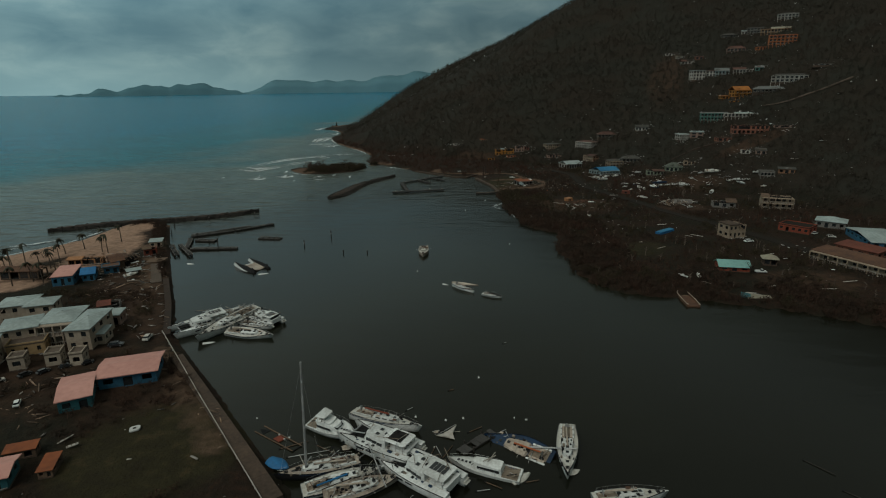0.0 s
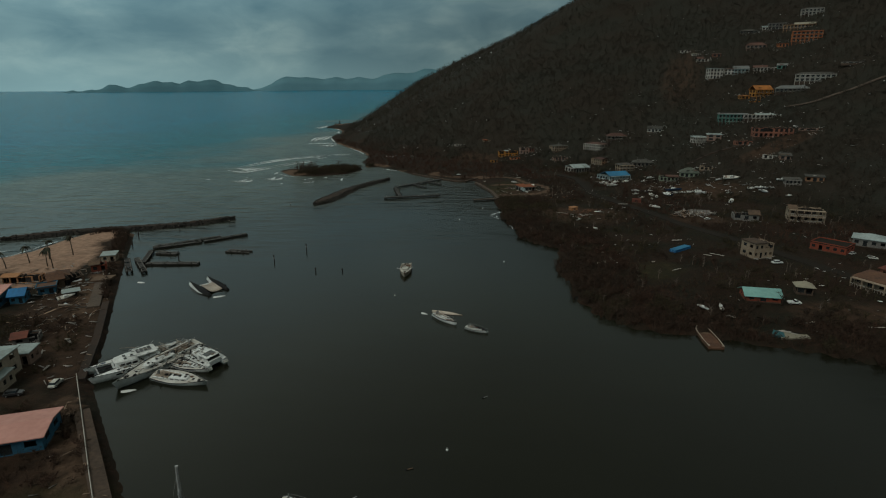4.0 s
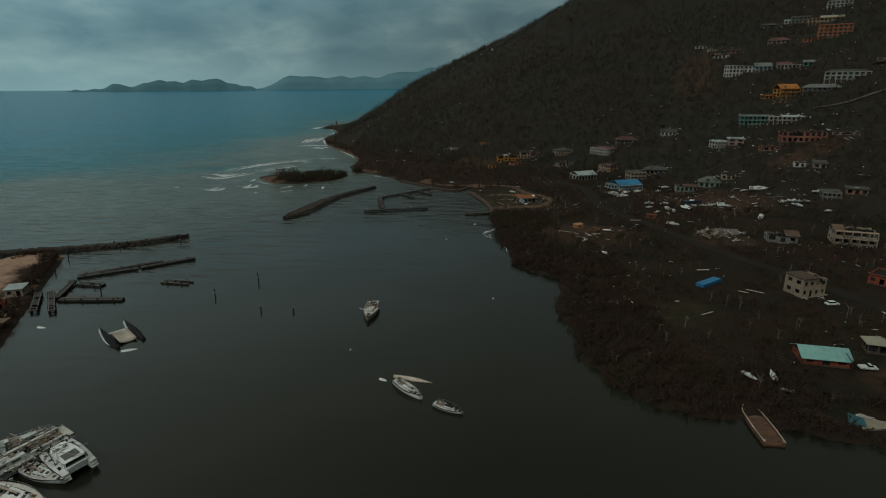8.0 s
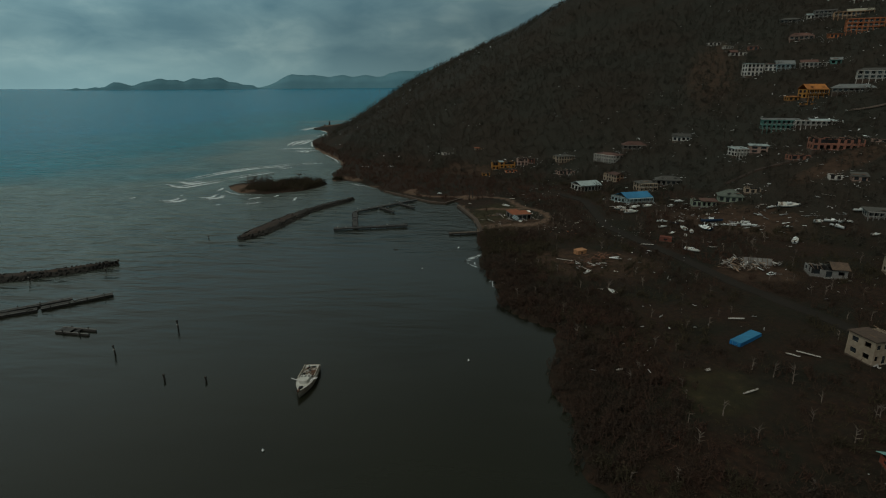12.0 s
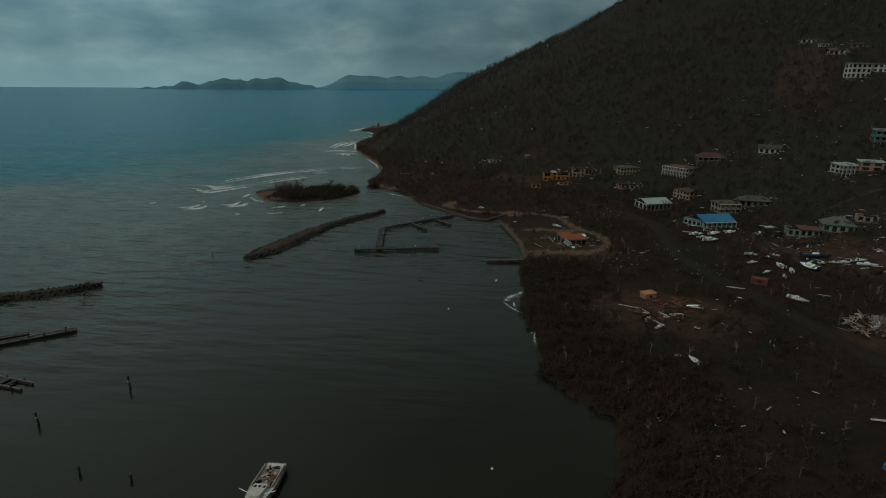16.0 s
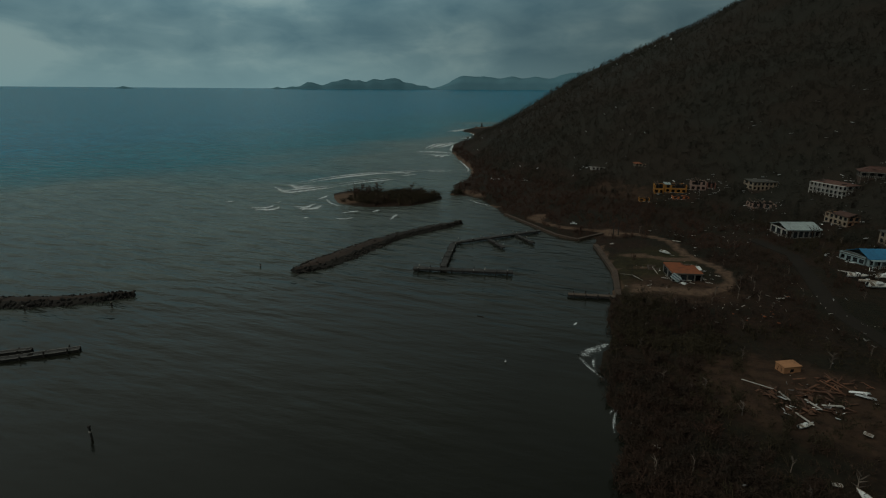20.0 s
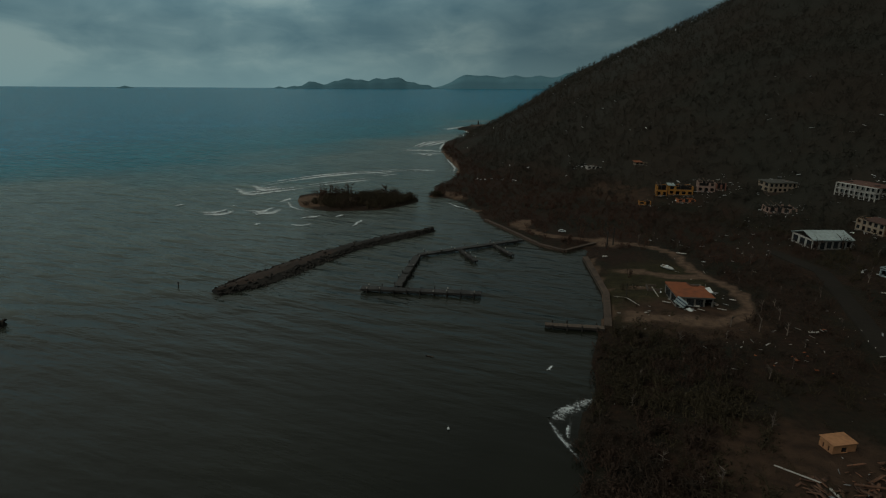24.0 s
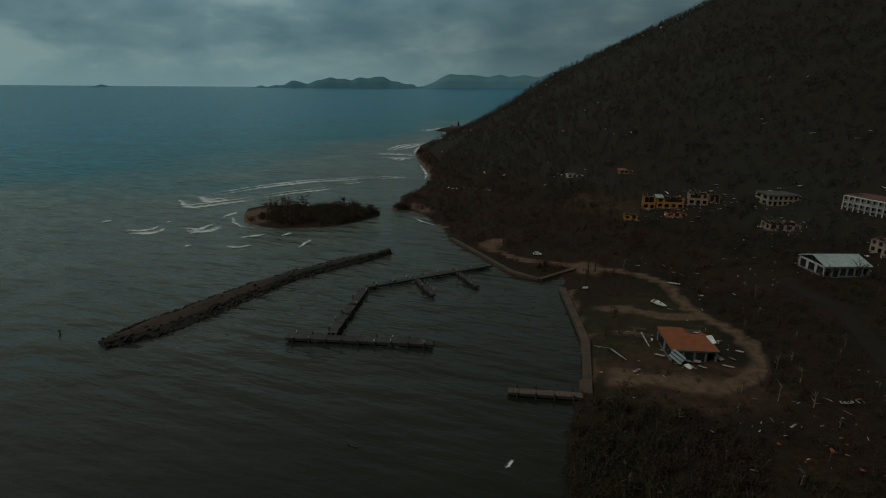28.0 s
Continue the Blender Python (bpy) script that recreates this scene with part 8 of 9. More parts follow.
BUSHES = [bush(k, 2.2, 5, 4, 11) for k in range(8)]
LOW = [bush(20 + k, 1.2, 3, 2, 5, 0.06, 1.1) for k in range(6)]
SCRUB = [bush(40 + k, 2.0, 4, 4, 16, 0.06) for k in range(5)]
TREES = [hill_tree(60 + k, 3.6, 5, 7) for k in range(8)]
FAR_TREES = [hill_tree(90 + k, 4.0, 3, 5) for k in range(8)]
BELT = [(104, 118), (88, 136), (72, 145), (50, 152), (27, 159), (17, 180), (15, 203), (17, 229), (4, 245), (-1, 280), (-3.5, 312)]


def on_east(x, y):
    return signed(x, y, EAST)


belt = places(9000, -6, 112, 112, 318, lambda x, y: (on_east(x, y) > 0.6) & (np.abs(seg_dist(x, y, BELT)) < 19 + 7 * waves(x, y, 14, 2)), 1, 5.0)
kind = waves(belt[:, 0], belt[:, 1], 13, 6) + 0.5 * waves(belt[:, 0], belt[:, 1], 5, 9)
strew("mangrove_thicket", BUSHES, belt[kind > 0.35], "scrub", "dark olive mangrove thicket along the water's edge", "mangrove", 0.7, 1.35, 1)
strew("mangrove_thicket", BUSHES, belt[(kind <= 0.35) & (kind > -0.65)], "bark", "dark leafless mangrove thicket along the water's edge", "mangrove", 0.7, 1.35, 41)
strew("mangrove_thicket", BUSHES, belt[kind <= -0.65], "bark_red", "rust-brown dead mangroves along the water's edge", "mangrove", 0.7, 1.35, 42)
edge = places(9000, -6, 112, 112, 316, lambda x, y: (on_east(x, y) > -1.2) & (on_east(x, y) < 3.2), 44, 3.0)
strew("mangrove_fringe", BUSHES + LOW, edge, "bark", "dark mangrove fringe hanging over the water", "mangrove", 0.6, 1.1, 44)
dead = places(380, -4, 150, 116, 400, lambda x, y: (on_east(x, y) > 2) & (signed(x, y, HILL) < 10), 43, 5.0)
strew("dead_stems", [hill_tree(130 + k, 3.4, 7, 0) for k in range(5)], dead, "bark_pale", "pale bare stems standing out of the scrub", "tree stem", 0.5, 1.0, 43)
flat_land = places(15000, -4, 190, 120, 470, lambda x, y: (on_east(x, y) > 4) & (signed(x, y, HILL) < 4) & (waves(x, y, 11, 7) > -0.45), 2)
patchy = waves(flat_land[:, 0], flat_land[:, 1], 16, 4)
dark_patch, red_patch = patchy > 0.1, patchy < -0.45
strew("dark_scrub", BUSHES + LOW + LOW, flat_land[dark_patch], "scrub", "dark olive storm-flattened scrub", "bush", 0.6, 1.2, 22)
strew("scrub_bushes", BUSHES + LOW + LOW, flat_land[~dark_patch & ~red_patch], "bark", "brown storm-stripped scrub bushes", "bush", 0.6, 1.2, 2)
strew("red_scrub", BUSHES + LOW + LOW, flat_land[red_patch], "bark_red", "rust-brown dead scrub bushes", "bush", 0.6, 1.2, 23)
turf = places(11000, 4, 150, 130, 400, lambda x, y: (on_east(x, y) > 3) & (signed(x, y, HILL) < 8), 12, 4.0)
strew("low_scrub", LOW, turf, "scrub", "low tangled brown undergrowth", "undergrowth", 0.3, 0.75, 12)
near_hill = places(25000, -140, 340, 110, 640, lambda x, y: (signed(x, y, HILL) > -2) & (x + 0.45 * y < 560), 3, 6.5)
strew("hillside_trees", TREES, near_hill, "bark_hill", "bare brown trees on the hillside", "woods", 0.65, 1.25, 3)
far_hill = places(33000, -260, 620, 400, 1340, lambda x, y: (signed(x, y, HILL) > 1) & ((x + 0.45 * y > 560) | (y > 640)) & (height(x, y) > 2), 4, 8.0)
strew("far_hillside_trees", FAR_TREES, far_hill, "bark_hill", "bare brown woods covering the steep hill", "woods", 0.9, 1.6, 4)
shore_n = places(9000, -200, 0, 380, 660, lambda x, y: (on_east(x, y) > 1.0) & (signed(x, y, HILL) < 3), 5, 5.0)
strew("shore_thicket", LOW + BUSHES[:4], shore_n, "bark_red", "dense brown thicket on the low point", "thicket", 0.7, 1.3, 5)
islet = places(900, -162, -102, 398, 440, lambda x, y: (signed(x, y, ISLET) > 0.6) & (x - 0.35 * (y - 412) > -142 + 3 * waves(x, y, 6, 4)), 6, 2.0)
strew("islet_scrub", SCRUB + BUSHES[:2], islet, "scrub", "dark scrub and bare stems on the islet", "scrub", 0.7, 1.75, 6)
stems = places(300, -156, -102, 396, 438, lambda x, y: (signed(x, y, ISLET) > 2.0) & (waves(x, y, 7, 3) > 0.1), 26, 2.0)
strew("islet_stems", TREES, stems, "bark", "bare stems standing above the islet scrub", "tree stem", 0.8, 1.7, 26)
rock_islet = places(70, -104.5, -97.5, 440.5, 447.5, lambda x, y: np.hypot(x + 101, y - 444) < 3.2, 16, 2.0)
strew("rock_scrub", SCRUB, rock_islet, "scrub", "dark scrub on a tiny rock islet", "scrub", 0.7, 1.2, 16)
spit = places(7000, -175, -96, 128, 242, lambda x, y: (signed(x, y, COAST_W) > 0.5) & (y > 164) & (signed(x, y, COAST_W) < 2.8 + np.clip((y - 190) / 12, 0, 3)) & (x > -172), 7, 3.0)
strew("spit_hedge", BUSHES + LOW, spit, "bark", "dark brown battered hedge along the spit", "hedge", 0.6, 1.15, 7)
village = places(3500, -140, -60, 60, 150, lambda x, y: (signed(x, y, COAST_W) > 2.5) & (waves(x, y, 9, 3) > -0.2), 8, 5.0)
strew("yard_scrub", LOW + BUSHES[:3], village, "bark", "flattened brown scrub in the yards", "scrub", 0.5, 0.95, 8)


terrace = places(1500, -145, -94, 92, 150, lambda x, y: (signed(x, y, COAST_W) > 4) & (waves(x, y, 6, 5) > 0.0), 18, 5.5)
strew("garden_shrubs", SCRUB + LOW, terrace, "scrub", "dark battered shrubs between the waterfront houses", "shrub", 0.5, 1.0, 18)


def bare_tree(x, y, tall, seed):
    """A leafless tree: tapered trunk, limbs and fine twigs."""
    rng = random.Random(seed)
    top = thing("bare_tree", "leafless storm-stripped tree with broken limbs", "tree", pose(x, y, h(x, y) - 0.1), "bare trees")
    trunk = bmesh.new()
    tip = Vector((rng.uniform(-0.5, 0.5), rng.uniform(-0.5, 0.5), tall * 0.55))
    rod(trunk, (0, 0, 0), tip, 0.24, 0.14, 6)
    part("trunk", trunk, "bark", top)
    for k in range(5):
        a = k * 1.26 + rng.uniform(-0.3, 0.3)
        s = tip * rng.uniform(0.6, 1.0)
        e = s + Vector((math.cos(a) * tall * 0.33, math.sin(a) * tall * 0.33, tall * rng.uniform(0.2, 0.42)))
        limb = rod(bmesh.new(), s, e, 0.11, 0.05, 5)
        for _ in range(5):
            p = s.lerp(e, rng.uniform(0.4, 1.0))
            b = rng.uniform(0, 6.28)
            rod(limb, p, p + Vector((math.cos(b), math.sin(b), rng.uniform(0.2, 1.1))) * tall * 0.16, 0.05, 0.015, 3)
        part("limb", limb, "bark", top)


for k, (x, y, tall) in enumerate(((70.5, 171.6, 5), (56, 403, 6), (48, 399, 5), (119, 257, 7), (96, 222, 7), (88, 228, 6), (100, 246, 6), (110, 250, 7), (138, 296, 6), (76, 188, 5), (92, 186, 6), (72, 386, 6), (94, 380, 5), (118, 350, 6), (-110, 92, 5), (-99, 97, 5), (28, 436, 6), (-2, 452, 6), (122, 240, 7))):
    bare_tree(x, y, tall, 300 + k)


def palm(x, y, tall, lean, seed):
    """A palm stripped by the wind: curved trunk, fronds all blown one way."""
    rng = random.Random(seed)
    top = thing("palm_tree", "wind-battered palm tree on the sandy spit", "palm tree", pose(x, y, h(x, y) - 0.1), "palms on the beach")
    bm, last = bmesh.new(), Vector((0, 0, 0))
    for i in range(5):
        u = (i + 1) / 5
        nxt = Vector((lean[0] * u * u, lean[1] * u * u, tall * u))
        rod(bm, last, nxt, 0.20 - 0.02 * i, 0.18 - 0.02 * i, 6)
        last = nxt
    part("trunk", bm, "trunk", top)
    for k in range(11):
        a = rng.uniform(0, 6.28) if k < 4 else rng.gauss(2.6, 0.7)
        ln, rise = rng.uniform(1.5, 2.5), rng.uniform(-0.1, 0.9)
        pts = [last + Vector((math.cos(a) * ln * u, math.sin(a) * ln * u, rise * u * 1.4 - 2.1 * u * u)) for u in (0, 0.35, 0.7, 1.0)]
        side = Vector((-math.sin(a), math.cos(a), 0))
        fr = bmesh.new()
        for p, q, w0, w1 in zip(pts, pts[1:], (0.08, 0.34, 0.26), (0.34, 0.26, 0.03)):
            up = Vector((0, 0, 0.10))
            v = [fr.verts.new(c) for c in (p - side * w0 - up, p + up * 0.4, p + side * w0 - up, q - side * w1 - up, q + up * 0.4, q + side * w1 - up)]
            fr.faces.new((v[0], v[1], v[4], v[3]))
            fr.faces.new((v[1], v[2], v[5], v[4]))
            fr.faces.new((v[2], v[0], v[3], v[5]))
        part("frond", fr, "palm", top)
    bm = bmesh.new()
    bmesh.ops.create_icosphere(bm, subdivisions=1, radius=0.32, matrix=Matrix.Translation(last))
    part("crown_heart", bm, "trunk", top)


for k, (x, y) in enumerate(((-157.4, 203.4), (-156.4, 190.3), (-153, 188.6), (-165.7, 193.5), (-168.6, 187.2), (-160.5, 169.8), (-160.8, 174.6), (-157.6, 168.2), (-164.7, 170.2), (-156.1, 156.9), (-151.6, 155.5), (-176.4, 177.6), (-170, 162.4), (-159.4, 152.6), (-176.8, 171.6), (-172.6, 168), (-181, 172), (-162.2, 198.2))):
    rng = random.Random(k)
    palm(x, y, rng.uniform(5.5, 7.5), (rng.uniform(-1.4, 0.2), rng.uniform(-0.6, 0.8)), 500 + k)


# ---- storm debris ----
def litter(name, count, seed, test, span, sizes, mat, label, lift=0.1, upright=0.0, wide=(0.04, 0.26)):
    """Broken boards and panels strewn over the ground, joined into one mesh."""
    rng = np.random.default_rng(seed)
    x0, x1, y0, y1 = span
    p = np.stack([rng.uniform(x0, x1, count), rng.uniform(y0, y1, count)], 1)
    p = p[test(p[:, 0], p[:, 1])]
    z = height(p[:, 0], p[:, 1])
    v, f = [], []
    cube = np.array([(-1, -1, -1), (1, -1, -1), (1, 1, -1), (-1, 1, -1), (-1, -1, 1), (1, -1, 1), (1, 1, 1), (-1, 1, 1)], float) / 2
    quads = np.array([(0, 3, 2), (0, 2, 1), (4, 5, 6), (4, 6, 7), (0, 1, 5), (0, 5, 4), (1, 2, 6), (1, 6, 5), (2, 3, 7), (2, 7, 6), (3, 0, 4), (3, 4, 7)])
    for i, ((x, y), g) in enumerate(zip(p, z)):
        ln = sizes[0] + (sizes[1] - sizes[0]) * rng.random() ** 2.2
        m = np.array(pose(x, y, g + lift + (0.7 if upright else 0), rng.uniform(-14, 14), rng.uniform(-14, 14) - upright * rng.random() * 50, rng.uniform(0, 180)))
        c = cube * (ln, ln * rng.uniform(*wide) + 0.05, 0.1)
        c = c * (1 + rng.uniform(-0.45, 0.25, (8, 1)))
        v.append(c @ m[:3, :3].T + m[:3, 3])
        f.append(quads + 8 * i)
    return fast_mesh(name, np.concatenate(v), np.concatenate(f), mat, label, "debris")


def around(x, y, *spots):
    hit = np.zeros(np.shape(x), bool)
    for cx, cy, r in spots:
        hit |= np.hypot(x - cx, y - cy) < r
    return hit


litter("flat_debris", 1150, 21, lambda x, y: (signed(x, y, EAST) > 2) & (signed(x, y, HILL) < 10) & (waves(x, y, 12, 9) > 0.05) & ~around(x, y, (12, 346, 24)), (0, 160, 140, 460), (0.15, 1.6), "shards", "pale broken boards strewn over the flat", 0.5, 0.0, (0.03, 0.22))
litter("yard_debris", 1150, 22, lambda x, y: around(x, y, (92, 336, 14), (112, 330, 12), (130, 326, 10), (42, 279, 3), (84, 274, 9), (70, 370, 7), (104, 352, 9)), (28, 146, 262, 384), (0.3, 3.4), "shards", "dense wreckage of boats and sheds around the boatyard", 0.5)
litter("plank_heap", 420, 23, lambda x, y: around(x, y, (33.5, 279.6, 3.2), (38.5, 283.4, 3.6), (43, 284.6, 2.4)), (24, 46, 266, 289), (0.5, 3.8), "red_timber", "heap of orange-brown broken planks beside a small shed", 0.5, 0.0, (0.03, 0.14))
litter("pale_heap", 46, 26, lambda x, y: around(x, y, (31, 272.6, 3.4), (35.5, 273.4, 2.8)), (24, 42, 266, 280), (0.4, 2.4), "shards", "broken white boards at the edge of a timber heap", 0.5, 0.0, (0.05, 0.3))
litter("dark_heap", 330, 36, lambda x, y: around(x, y, (31, 274.8, 4.2), (36, 276.5, 4.2), (27, 277, 2.2)), (22, 42, 268, 284), (0.5, 3.0), "rust", "dark rusty wreckage heaped beside a small shed", 0.4, 0.0, (0.06, 0.3))
for k, (x, y, L, w, rot) in enumerate(((25.2, 278.0, 5.4, 0.3, -12), (29.2, 275.1, 2.9, 0.55, -58), (33.4, 273.7, 3.4, 0.5, -50), (36.4, 274.4, 3.8, 0.7, 22), (31.2, 268.2, 3.6, 0.5, -52), (32.8, 283.0, 3.2, 0.35, 36), (39.0, 283.8, 5.2, 0.3, -48), (34.0, 278.8, 5.4, 0.45, 15), (37.6, 281.8, 4.4, 0.4, -46))):
    w *= 0.7
    t = thing("heavy_board", "long pale board lying across the timber heap" if k < 5 else "long orange-brown board on the timber heap", "board", pose(x, y, h(x, y) + 0.75, 4 * (k % 3) - 4, 3, rot), "heap boards")
    face = part("plank", prism(bmesh.new(), [(-L / 2, -w / 2), (L * 0.46, -w * 0.5), (L / 2, w * 0.1), (L * 0.44, w / 2), (-L * 0.48, w * 0.44)], 0, 0.12), "white" if k < 5 else "red_timber", t)
    part("cleat", boxes((-L * 0.3, -w * 0.45, 0.12, -L * 0.3 + 0.15, w * 0.4, 0.2)), "timber", face)
litter("fallen_timber", 260, 31, lambda x, y: around(x, y, (82, 275, 6), (77, 273, 5)), (70, 95, 266, 284), (0.5, 3.0), "splinters", "broken orange-brown timber of a collapsed house", 0.4, 0.4)
litter("collapsed_house", 260, 30, lambda x, y: around(x, y, (83, 276, 6), (78, 275, 4), (89, 277, 4)), (72, 95, 268, 284), (0.4, 2.4), "debris", "collapsed house, a heap of pale boards and blocks", 0.5, 0.6)
litter("hill_debris", 700, 24, lambda x, y: (signed(x, y, HILL) > 6) & (waves(x, y, 60, 2) > -0.1), (-160, 300, 300, 900), (0.5, 1.7), "shards", "pale scraps scattered over the hillside", 2.2, 1.0, (0.25, 0.8))
litter("village_debris", 520, 25, lambda x, y: (signed(x, y, HILL) > 2) & (signed(x, y, HILL) < 120), (40, 290, 280, 580), (0.4, 2.8), "shards", "pale storm debris around the hillside houses", 0.7, 0.0, (0.05, 0.35))
litter("point_debris", 260, 34, lambda x, y: around(x, y, (-94, 487, 4), (-85, 489.5, 4), (-76, 488, 3), (-42, 501, 5)), (-100, -34, 480, 508), (0.4, 2.6), "shards", "white wreckage thrown up at the foot of the slope", 0.9, 0.0, (0.05, 0.4))
litter("house_debris", 8000, 33, lambda x, y: around(x, y, *[(a, b, 9) for a, b in HOUSES if b > 330]), (0, 270, 325, 570), (0.3, 2.2), "shards", "white wreckage lying round the ruined houses", 0.6, 0.0, (0.05, 0.4))
litter("spit_debris", 1100, 26, lambda x, y: (signed(x, y, COAST_W) > 1.5) & (around(x, y, (-115, 145, 14), (-128, 168, 13), (-140, 186, 12), (-100, 128, 10), (-112, 98, 12), (-147, 166, 14))), (-165, -88, 84, 205), (0.4, 2.8), "debris", "broken boards and sheets over the spit", 0.3)
litter("spit_timber", 1700, 27, lambda x, y: (signed(x, y, COAST_W) > 1.5) & (around(x, y, (-120, 152, 14), (-138, 180, 14), (-102, 92, 12), (-150, 172, 16))), (-168, -70, 58, 200), (0.5, 3.8), "splinters", "splintered brown timber over the spit", 0.3, 0.0, (0.02, 0.13))
litter("promenade_litter", 900, 32, lambda x, y: (np.abs(seg_dist(x, y, COAST_W)) < 5.5) & (signed(x, y, COAST_W) > 0.3) & (waves(x, y, 5, 4) > -0.1), (-132, -52, 76, 190), (0.2, 1.9), "splinters", "splintered boards over the quay promenade", 0.5)
litter("lawn_debris", 45, 28, lambda x, y: signed(x, y, COAST_W) > 5, (-112, -50, 60, 98), (0.3, 1.8), "debris", "small pale scraps on the lawn", 0.12)
litter("scrub_debris", 150, 41, lambda x, y: (signed(x, y, EAST) > 3) & around(x, y, (36, 316, 12), (46, 310, 12), (40, 332, 9), (22, 312, 8)), (12, 62, 292, 345), (0.15, 1.35), "debris", "pale boards and scraps caught in the flattened scrub", 0.9, 0.3, (0.02, 0.2))
litter("torn_sheeting", 60, 42, lambda x, y: around(x, y, (37, 334, 4), (33, 313, 5), (26, 312, 3)), (20, 48, 298, 340), (0.25, 1.2), "roof_orange", "torn orange roofing scraps in the scrub", 0.9, 0.0, (0.25, 0.7))
litter("quay_debris", 30, 29, lambda x, y: (signed(x, y, EAST) > 1) & ~around(x, y, (12, 346, 6)), (-6, 30, 318, 372), (0.3, 1.6), "debris", "scraps around the harbour building", 0.12)

# larger pieces that stand out
PANELS = [(51.5, 198.4, 3.4, 0.45, 20), (66.6, 214, 2.8, 0.5, -40), (46.5, 206.5, 1.2, 1.0, 10), (70, 214.6, 4.6, 0.6, -24), (28.8, 206, 1.8, 0.5, 15), (62.4, 233, 3.6, 0.6, -15), (57, 298, 5.0, 0.7, -38), (39.9, 267.5, 1.4, 1.5, 60), (8.7, 252.3, 1.2, 1.0, 20), (4.7, 258.1, 1.3, 0.4, -10),
          (79, 296, 3.0, 0.6, -30), (7.3, 337.5, 1.9, 0.55, -8), (3.5, 329.8, 0.7, 1.5, -32), (-0.2, 335.4, 4.4, 0.3, -40), (19.2, 336.8, 2.0, 0.4, -4), (14.0, 337.0, 1.3, 0.9, 10), (18.2, 339.6, 0.9, 1.1, 30), (21.8, 344.1, 1.5, 0.45, -25), (14.8, 335.0, 1.6, 0.3, -30), (-11.5, 370.9, 1.5, 1.4, 10), (-2.5, 327.2, 0.7, 0.4, 30), (4.4, 343.8, 6.0, 0.3, -72), (36, 330, 2.0, 0.9, 10), (-85.4, 78.6, 2.6, 0.35, 60), (-83, 77, 1.8, 0.7, 40), (32.5, 252, 1.4, 1.2, 0), (54.0, 163.0, 2.6, 1.2, -15), (72, 160.4, 3.6, 0.5, 20), (86.5, 158, 4.6, 0.5, -10), (96, 164, 5, 0.6, 15), (10, 381, 3.0, 0.8, -15),
          (117, 345, 5, 0.8, 30), (95, 348, 4, 0.8, 60), (140, 340, 6, 0.8, -20), (165, 330, 5, 0.8, -50), (88, 372, 5.4, 1.0, 20), (58, 362, 5, 0.9, -12), (64, 361, 6, 0.8, 15)]
for k, (x, y, w, d, rot) in enumerate(PANELS):
    t = thing("torn_roofing", "torn white roofing sheet lying on the ground", "roofing", pose(x, y, h(x, y) + 0.45, random.uniform(-8, 8), random.uniform(-8, 8), rot), "torn roofing")
    bm = bmesh.new()
    prism(bm, [(-w / 2, -d / 2), (w * 0.3, -d * 0.42), (w / 2, -d * 0.1), (w * 0.46, d / 2), (-w * 0.2, d * 0.44), (-w / 2, d * 0.3)], 0, 0.08)
    sheet = part("sheet", bm, "white", t)
    for i in range(3):
        part("batten", boxes((-w * 0.42 + w * 0.34 * i, -d * 0.34, 0.08, -w * 0.42 + w * 0.34 * i + 0.1, d * 0.3, 0.16)), "timber", sheet)


def hulk(x, y, L, rot, mat, label, seed, name="beached_boat", roll=None, lift=0.15):
    """A small boat thrown ashore: hull, deck, console and thwarts."""
    rng = random.Random(seed)
    heel = rng.uniform(-35, 35) if roll is None else roll
    top = thing(name, label, "boat", pose(x, y, h(x, y) + L * 0.05 + lift, heel, rng.uniform(-5, 5), rot), "boats thrown ashore")
    form = hull_form(L, L * 0.34, L * 0.10, L * 0.05, 0.85)
    part("hull", hull_mesh(form, L * 0.05), mat, top, smooth=True)
    part("deck", deck_mesh(form, 0.08), "gel" if mat != "gel" else "deck", top, smooth=True)
    part("console", cabin_mesh(house_ring(-0.12 * L, 0.12 * L, L * 0.10, L * 0.07), L * 0.09, L * 0.19), "gel", top)
    part("windscreen", boxes((0.09 * L, -L * 0.06, L * 0.15, 0.11 * L, L * 0.06, L * 0.21)), "tint", top)
    part("thwart", boxes((-0.38 * L, -L * 0.12, L * 0.09, -0.28 * L, L * 0.12, L * 0.13)), "teak", top)
    part("outboard", boxes((-0.55 * L, -L * 0.03, L * 0.02, -0.50 * L, L * 0.03, L * 0.17)), "black_hull", top)


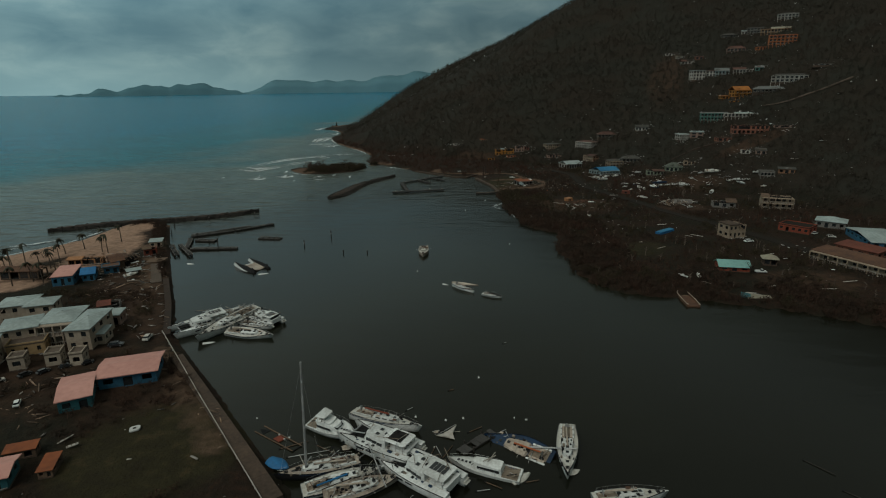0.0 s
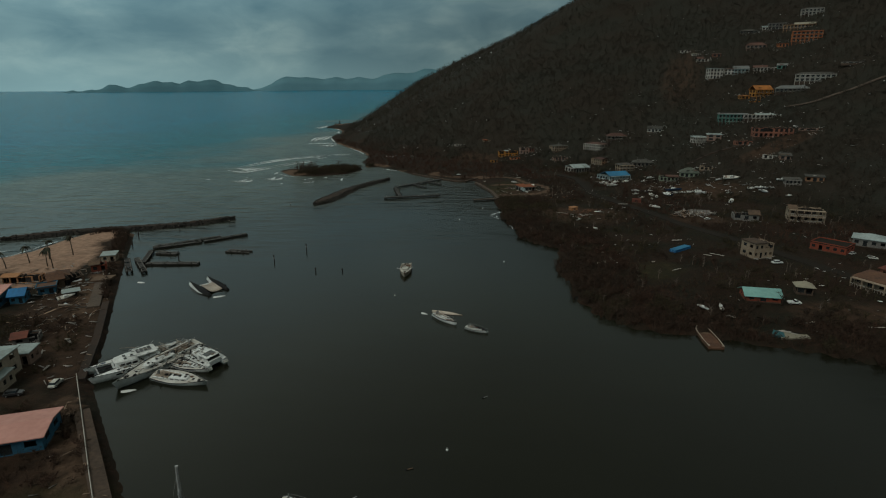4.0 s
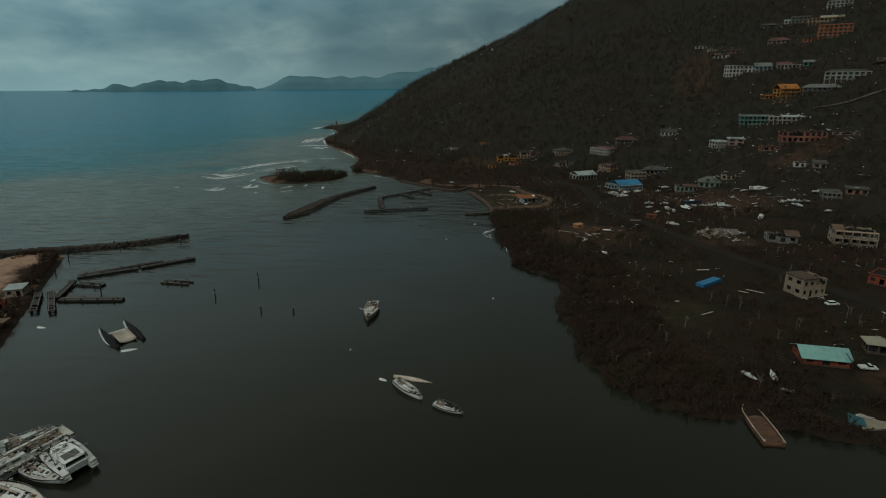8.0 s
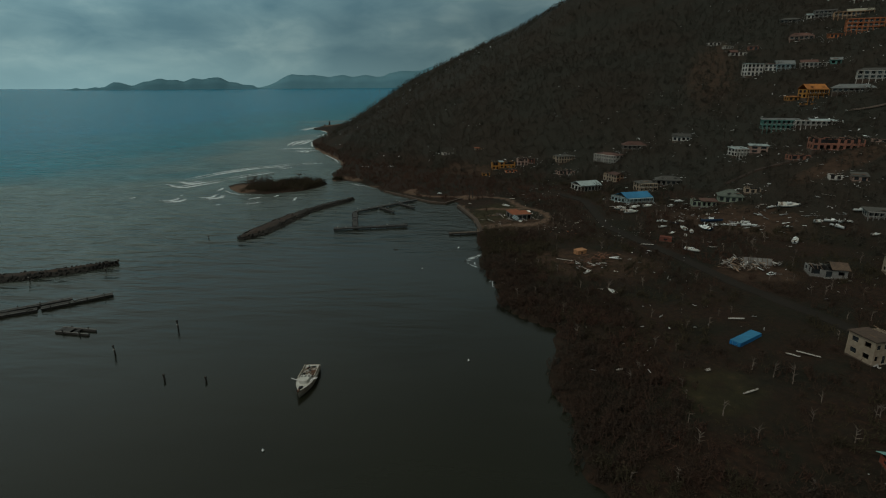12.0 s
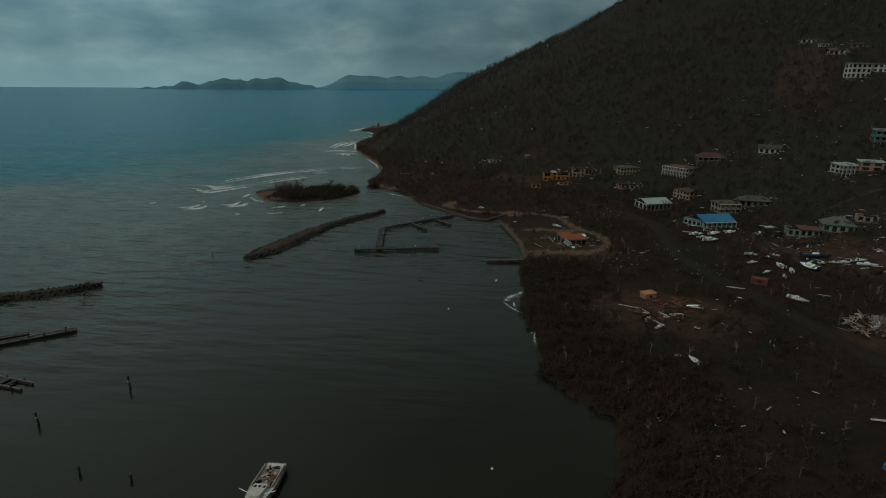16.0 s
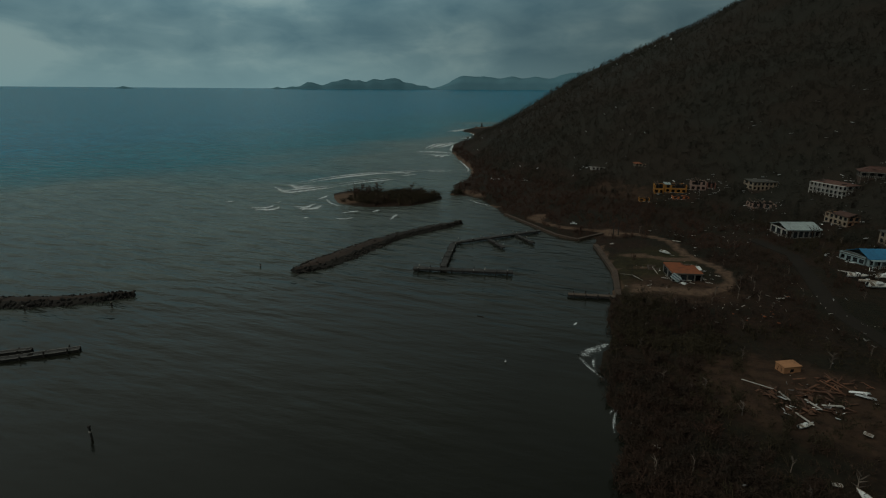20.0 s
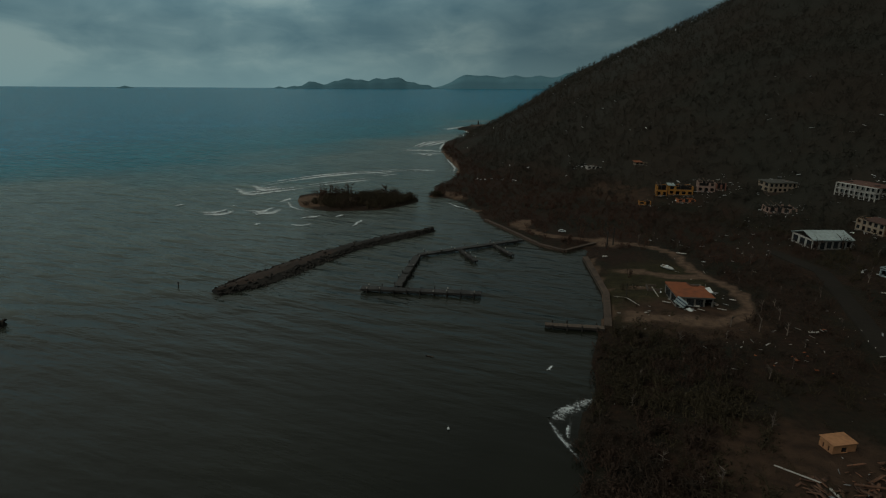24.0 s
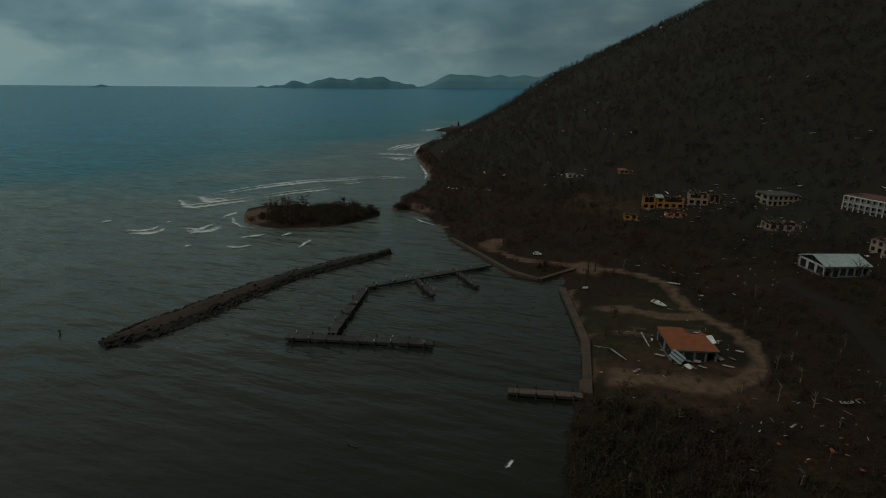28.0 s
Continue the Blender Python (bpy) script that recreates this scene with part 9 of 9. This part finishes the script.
HULKS = [(111.8, 306, 10.5, 62, "gel"), (59.5, 358.5, 9.0, 12, "gel"), (62.6, 350.5, 10.5, 22, "gel"), (61, 354, 7, -6, "gel_dirty"), (73.5, 364.6, 7.5, 26, "gel"), (66.5, 361, 8, 18, "gel"), (84.5, 364.6, 8, 46, "gel"), (89.5, 369, 7.5, 6, "gel"),
         (71.9, 333.6, 7, 2, "gel"), (69.5, 324.5, 5.5, 12, "gel"), (76.3, 330.8, 6, -35, "navy"), (79.6, 334.8, 5, -30, "gel"), (77, 321.8, 8, 98, "gel"), (78.6, 317.4, 6.5, 78, "gel"), (74.5, 311.6, 5, 70, "gel"), (70.6, 314.8, 5, 30, "gel_dirty"), (85.6, 322.6, 11, 112, "navy"), (92.2, 334.4, 13, -6, "navy"), (91.6, 327.8, 5.5, 10, "gel"), (95.4, 329.2, 5.5, 4, "gel"), (98.6, 330.0, 6, 0, "gel"), (104.6, 328.2, 9, -8, "gel"), (104.0, 332.6, 8, 6, "gel"),
         (116.7, 322.2, 5, -10, "gel"), (124, 339, 13, -14, "gel"), (118.6, 341, 7, 12, "gel"), (131.1, 319.4, 9, -35, "gel"), (127.2, 321.4, 7.5, 25, "gel"), (130.2, 315.0, 9, 115, "gel"), (134.6, 317.6, 7.5, -50, "gel"), (142.8, 323, 9, -12, "gel"), (137.6, 304.5, 6, 20, "gel_dirty"), (70.5, 291.5, 6, -35, "gel"), (48.0, 166.1, 3.8, -62, "gel"), (6.6, 364.9, 4.6, -35, "gel"), (31.2, 266.8, 3.5, 40, "gel"), (35.6, 250.4, 4, 120, "gel_dirty"), (-134, 176.6, 5, 30, "gel"), (-126.4, 161, 5, 50, "gel"), (-122, 155.5, 4, 10, "gel_dirty"), (52.6, 166.4, 4.0, 80, "gel_dirty")]
for k, (x, y, L, rot, mat) in enumerate(HULKS):
    hulk(x, y, L * (0.64 if x > 55 and y > 300 else 0.85), rot, mat, {"gel": "white boat thrown ashore by the storm", "navy": "blue boat thrown ashore by the storm", "gel_dirty": "stained boat lying wrecked on land"}[mat], 700 + k, lift=1.3 if x < 60 and y < 170 else 0.15)

wall_panel = thing("fallen_wall", "grey sheet wall leaning over the collapsed house", "wall panel", pose(86.5, 278, h(86.5, 278) + 0.9, 52, 0, -10))
part("sheet", boxes((-4.4, -1.3, 0, 4.2, 1.3, 0.1)), "grey_wall", wall_panel)
for i in range(7):
    part("stud", boxes((-4.2 + 1.38 * i, -1.3, 0.1, -4.05 + 1.38 * i, 1.3, 0.2)), "timber", wall_panel)

cover = thing("hatch_cover", "white moulded deck cover with a near-black slab drawn as a shaded opening, on the lawn", "boat part", pose(-75.7, 82.7, h(-75.7, 82.7) + 0.15, 3, -4, 25) @ Matrix.Scale(0.75, 4))
shell = part("shell", prism(bmesh.new(), [(-1.15, -0.7), (-0.7, -0.95), (0.8, -0.9), (1.2, -0.5), (1.15, 0.6), (0.6, 0.95), (-0.8, 0.9), (-1.2, 0.5)], -0.1, 0.22), "gel", cover)
# the hole's inner shade is a near-black slab on the shell
part("opening", boxes((-0.4, -0.3, 0.2, 0.35, 0.35, 0.24)), "dark", shell, "near-black slab drawn as a shaded opening")
part("rim", boxes((-0.5, -0.4, 0.222, -0.4, 0.45, 0.3), (0.35, -0.4, 0.222, 0.45, 0.45, 0.3)), "deck", shell)

def wreck_clutter(label, cx, cy, rx, ry, turn, count, low, high, mat, seed):
    """Broken gear, rails and rigging tangled over a heap of boats."""
    rng = random.Random(seed)
    bm = bmesh.new()
    c, s = math.cos(radians(turn)), math.sin(radians(turn))
    for k in range(count):
        a, r = rng.uniform(0, 6.28), rng.random() ** 0.5
        u, v = rx * r * math.cos(a), ry * r * math.sin(a)
        x, y, z = cx + c * u - s * v, cy + s * u + c * v, rng.uniform(low, high)
        b, d = rng.uniform(0, 6.28), rng.uniform(0.2, 0.7) if k % 3 else rng.uniform(0.8, 2.4)
        rod(bm, (x, y, z), (x + d * math.cos(b), y + d * math.sin(b), z + rng.uniform(-0.15, 0.3)), rng.uniform(0.03, 0.05) if d > 0.8 else rng.uniform(0.07, 0.18), sides=4)
    return tagged(link("wreck_clutter", bm, mat), label, "debris", kind="stuff")


wreck_clutter("dark broken gear tangled over the heaped boats", -79, 130.6, 8.5, 5.2, 40, 90, 1.5, 2.3, "black_hull", 1)
wreck_clutter("pale broken rails and rigging over the heaped boats", -79, 130.6, 9.0, 6.0, 40, 110, 1.6, 2.6, "rope", 2)
wreck_clutter("dark broken gear over the piled wrecks", -33.5, 77.0, 7.0, 5.0, -30, 60, 1.5, 2.3, "black_hull", 3)
wreck_clutter("pale broken rails over the piled wrecks", -33.5, 77.0, 8.0, 5.5, -30, 60, 1.4, 2.3, "rope", 4)

# small white scraps afloat round the wrecks
litter_rng = random.Random(77)
for k in range(9):
    x, y, r = litter_rng.uniform(-58, 6), litter_rng.uniform(82, 100) if k % 2 else litter_rng.uniform(70, 90), litter_rng.uniform(0.12, 0.28)
    t = thing("floating_scrap", "small white scrap of foam or fibreglass afloat", "scrap", pose(x, y, 0.05, 0, 0, k * 40), "floating scraps")
    part("chunk", prism(bmesh.new(), [(-r, -r * 0.5), (r * 0.8, -r * 0.7), (r, r * 0.4), (-r * 0.4, r * 0.7)], -0.1, [0.1, 0.16, 0.12, 0.18]), "gel", t)

# broken spars afloat in the basin
for k, (x, y, L, rot) in enumerate(((39.7, 80.2, 4.6, -50), (41.6, 73.6, 4.0, -45), (-20.4, 100.8, 1.2, 20), (-28, 93.6, 1.6, 40), (-12.4, 73.4, 3.0, -30), (-21.5, 81.3, 3.1, -68), (-20.0, 81.0, 4.0, 66), (-14, 72.2, 2.2, 10), (-34.6, 292.5, 1.6, 0), (-8.6, 122.8, 1.0, 30), (-46.6, 81.6, 5, 28), (-25.8, 68.4, 5, 60), (-22.6, 80.6, 4, 75), (-43.4, 79.4, 7, 18), (-40.6, 80.6, 5, -30), (-34, 79.6, 4, 50), (-20.8, 78.8, 3.6, 110), (-11.6, 86.4, 4.4, 40), (-15.4, 87.6, 3, 35), (-39.2, 72.2, 4, -20), (-6.4, 74.6, 2.4, 15))):
    t = thing("floating_spar", "broken spar floating in the water", "spar", pose(x, y, 0.05, 0, 0, rot), "floating spars")
    part("shaft", rod(bmesh.new(), (-L / 2, 0, 0), (L / 2, 0, 0.1), 0.10, 0.06, 6), "pile" if x > 30 else "alu" if k % 2 else "timber", t)
    part("fitting", rod(bmesh.new(), (-L / 2 - 0.1, 0, 0), (-L / 2 + 0.2, 0, 0), 0.14, 0.14, 6), "black_hull", t)
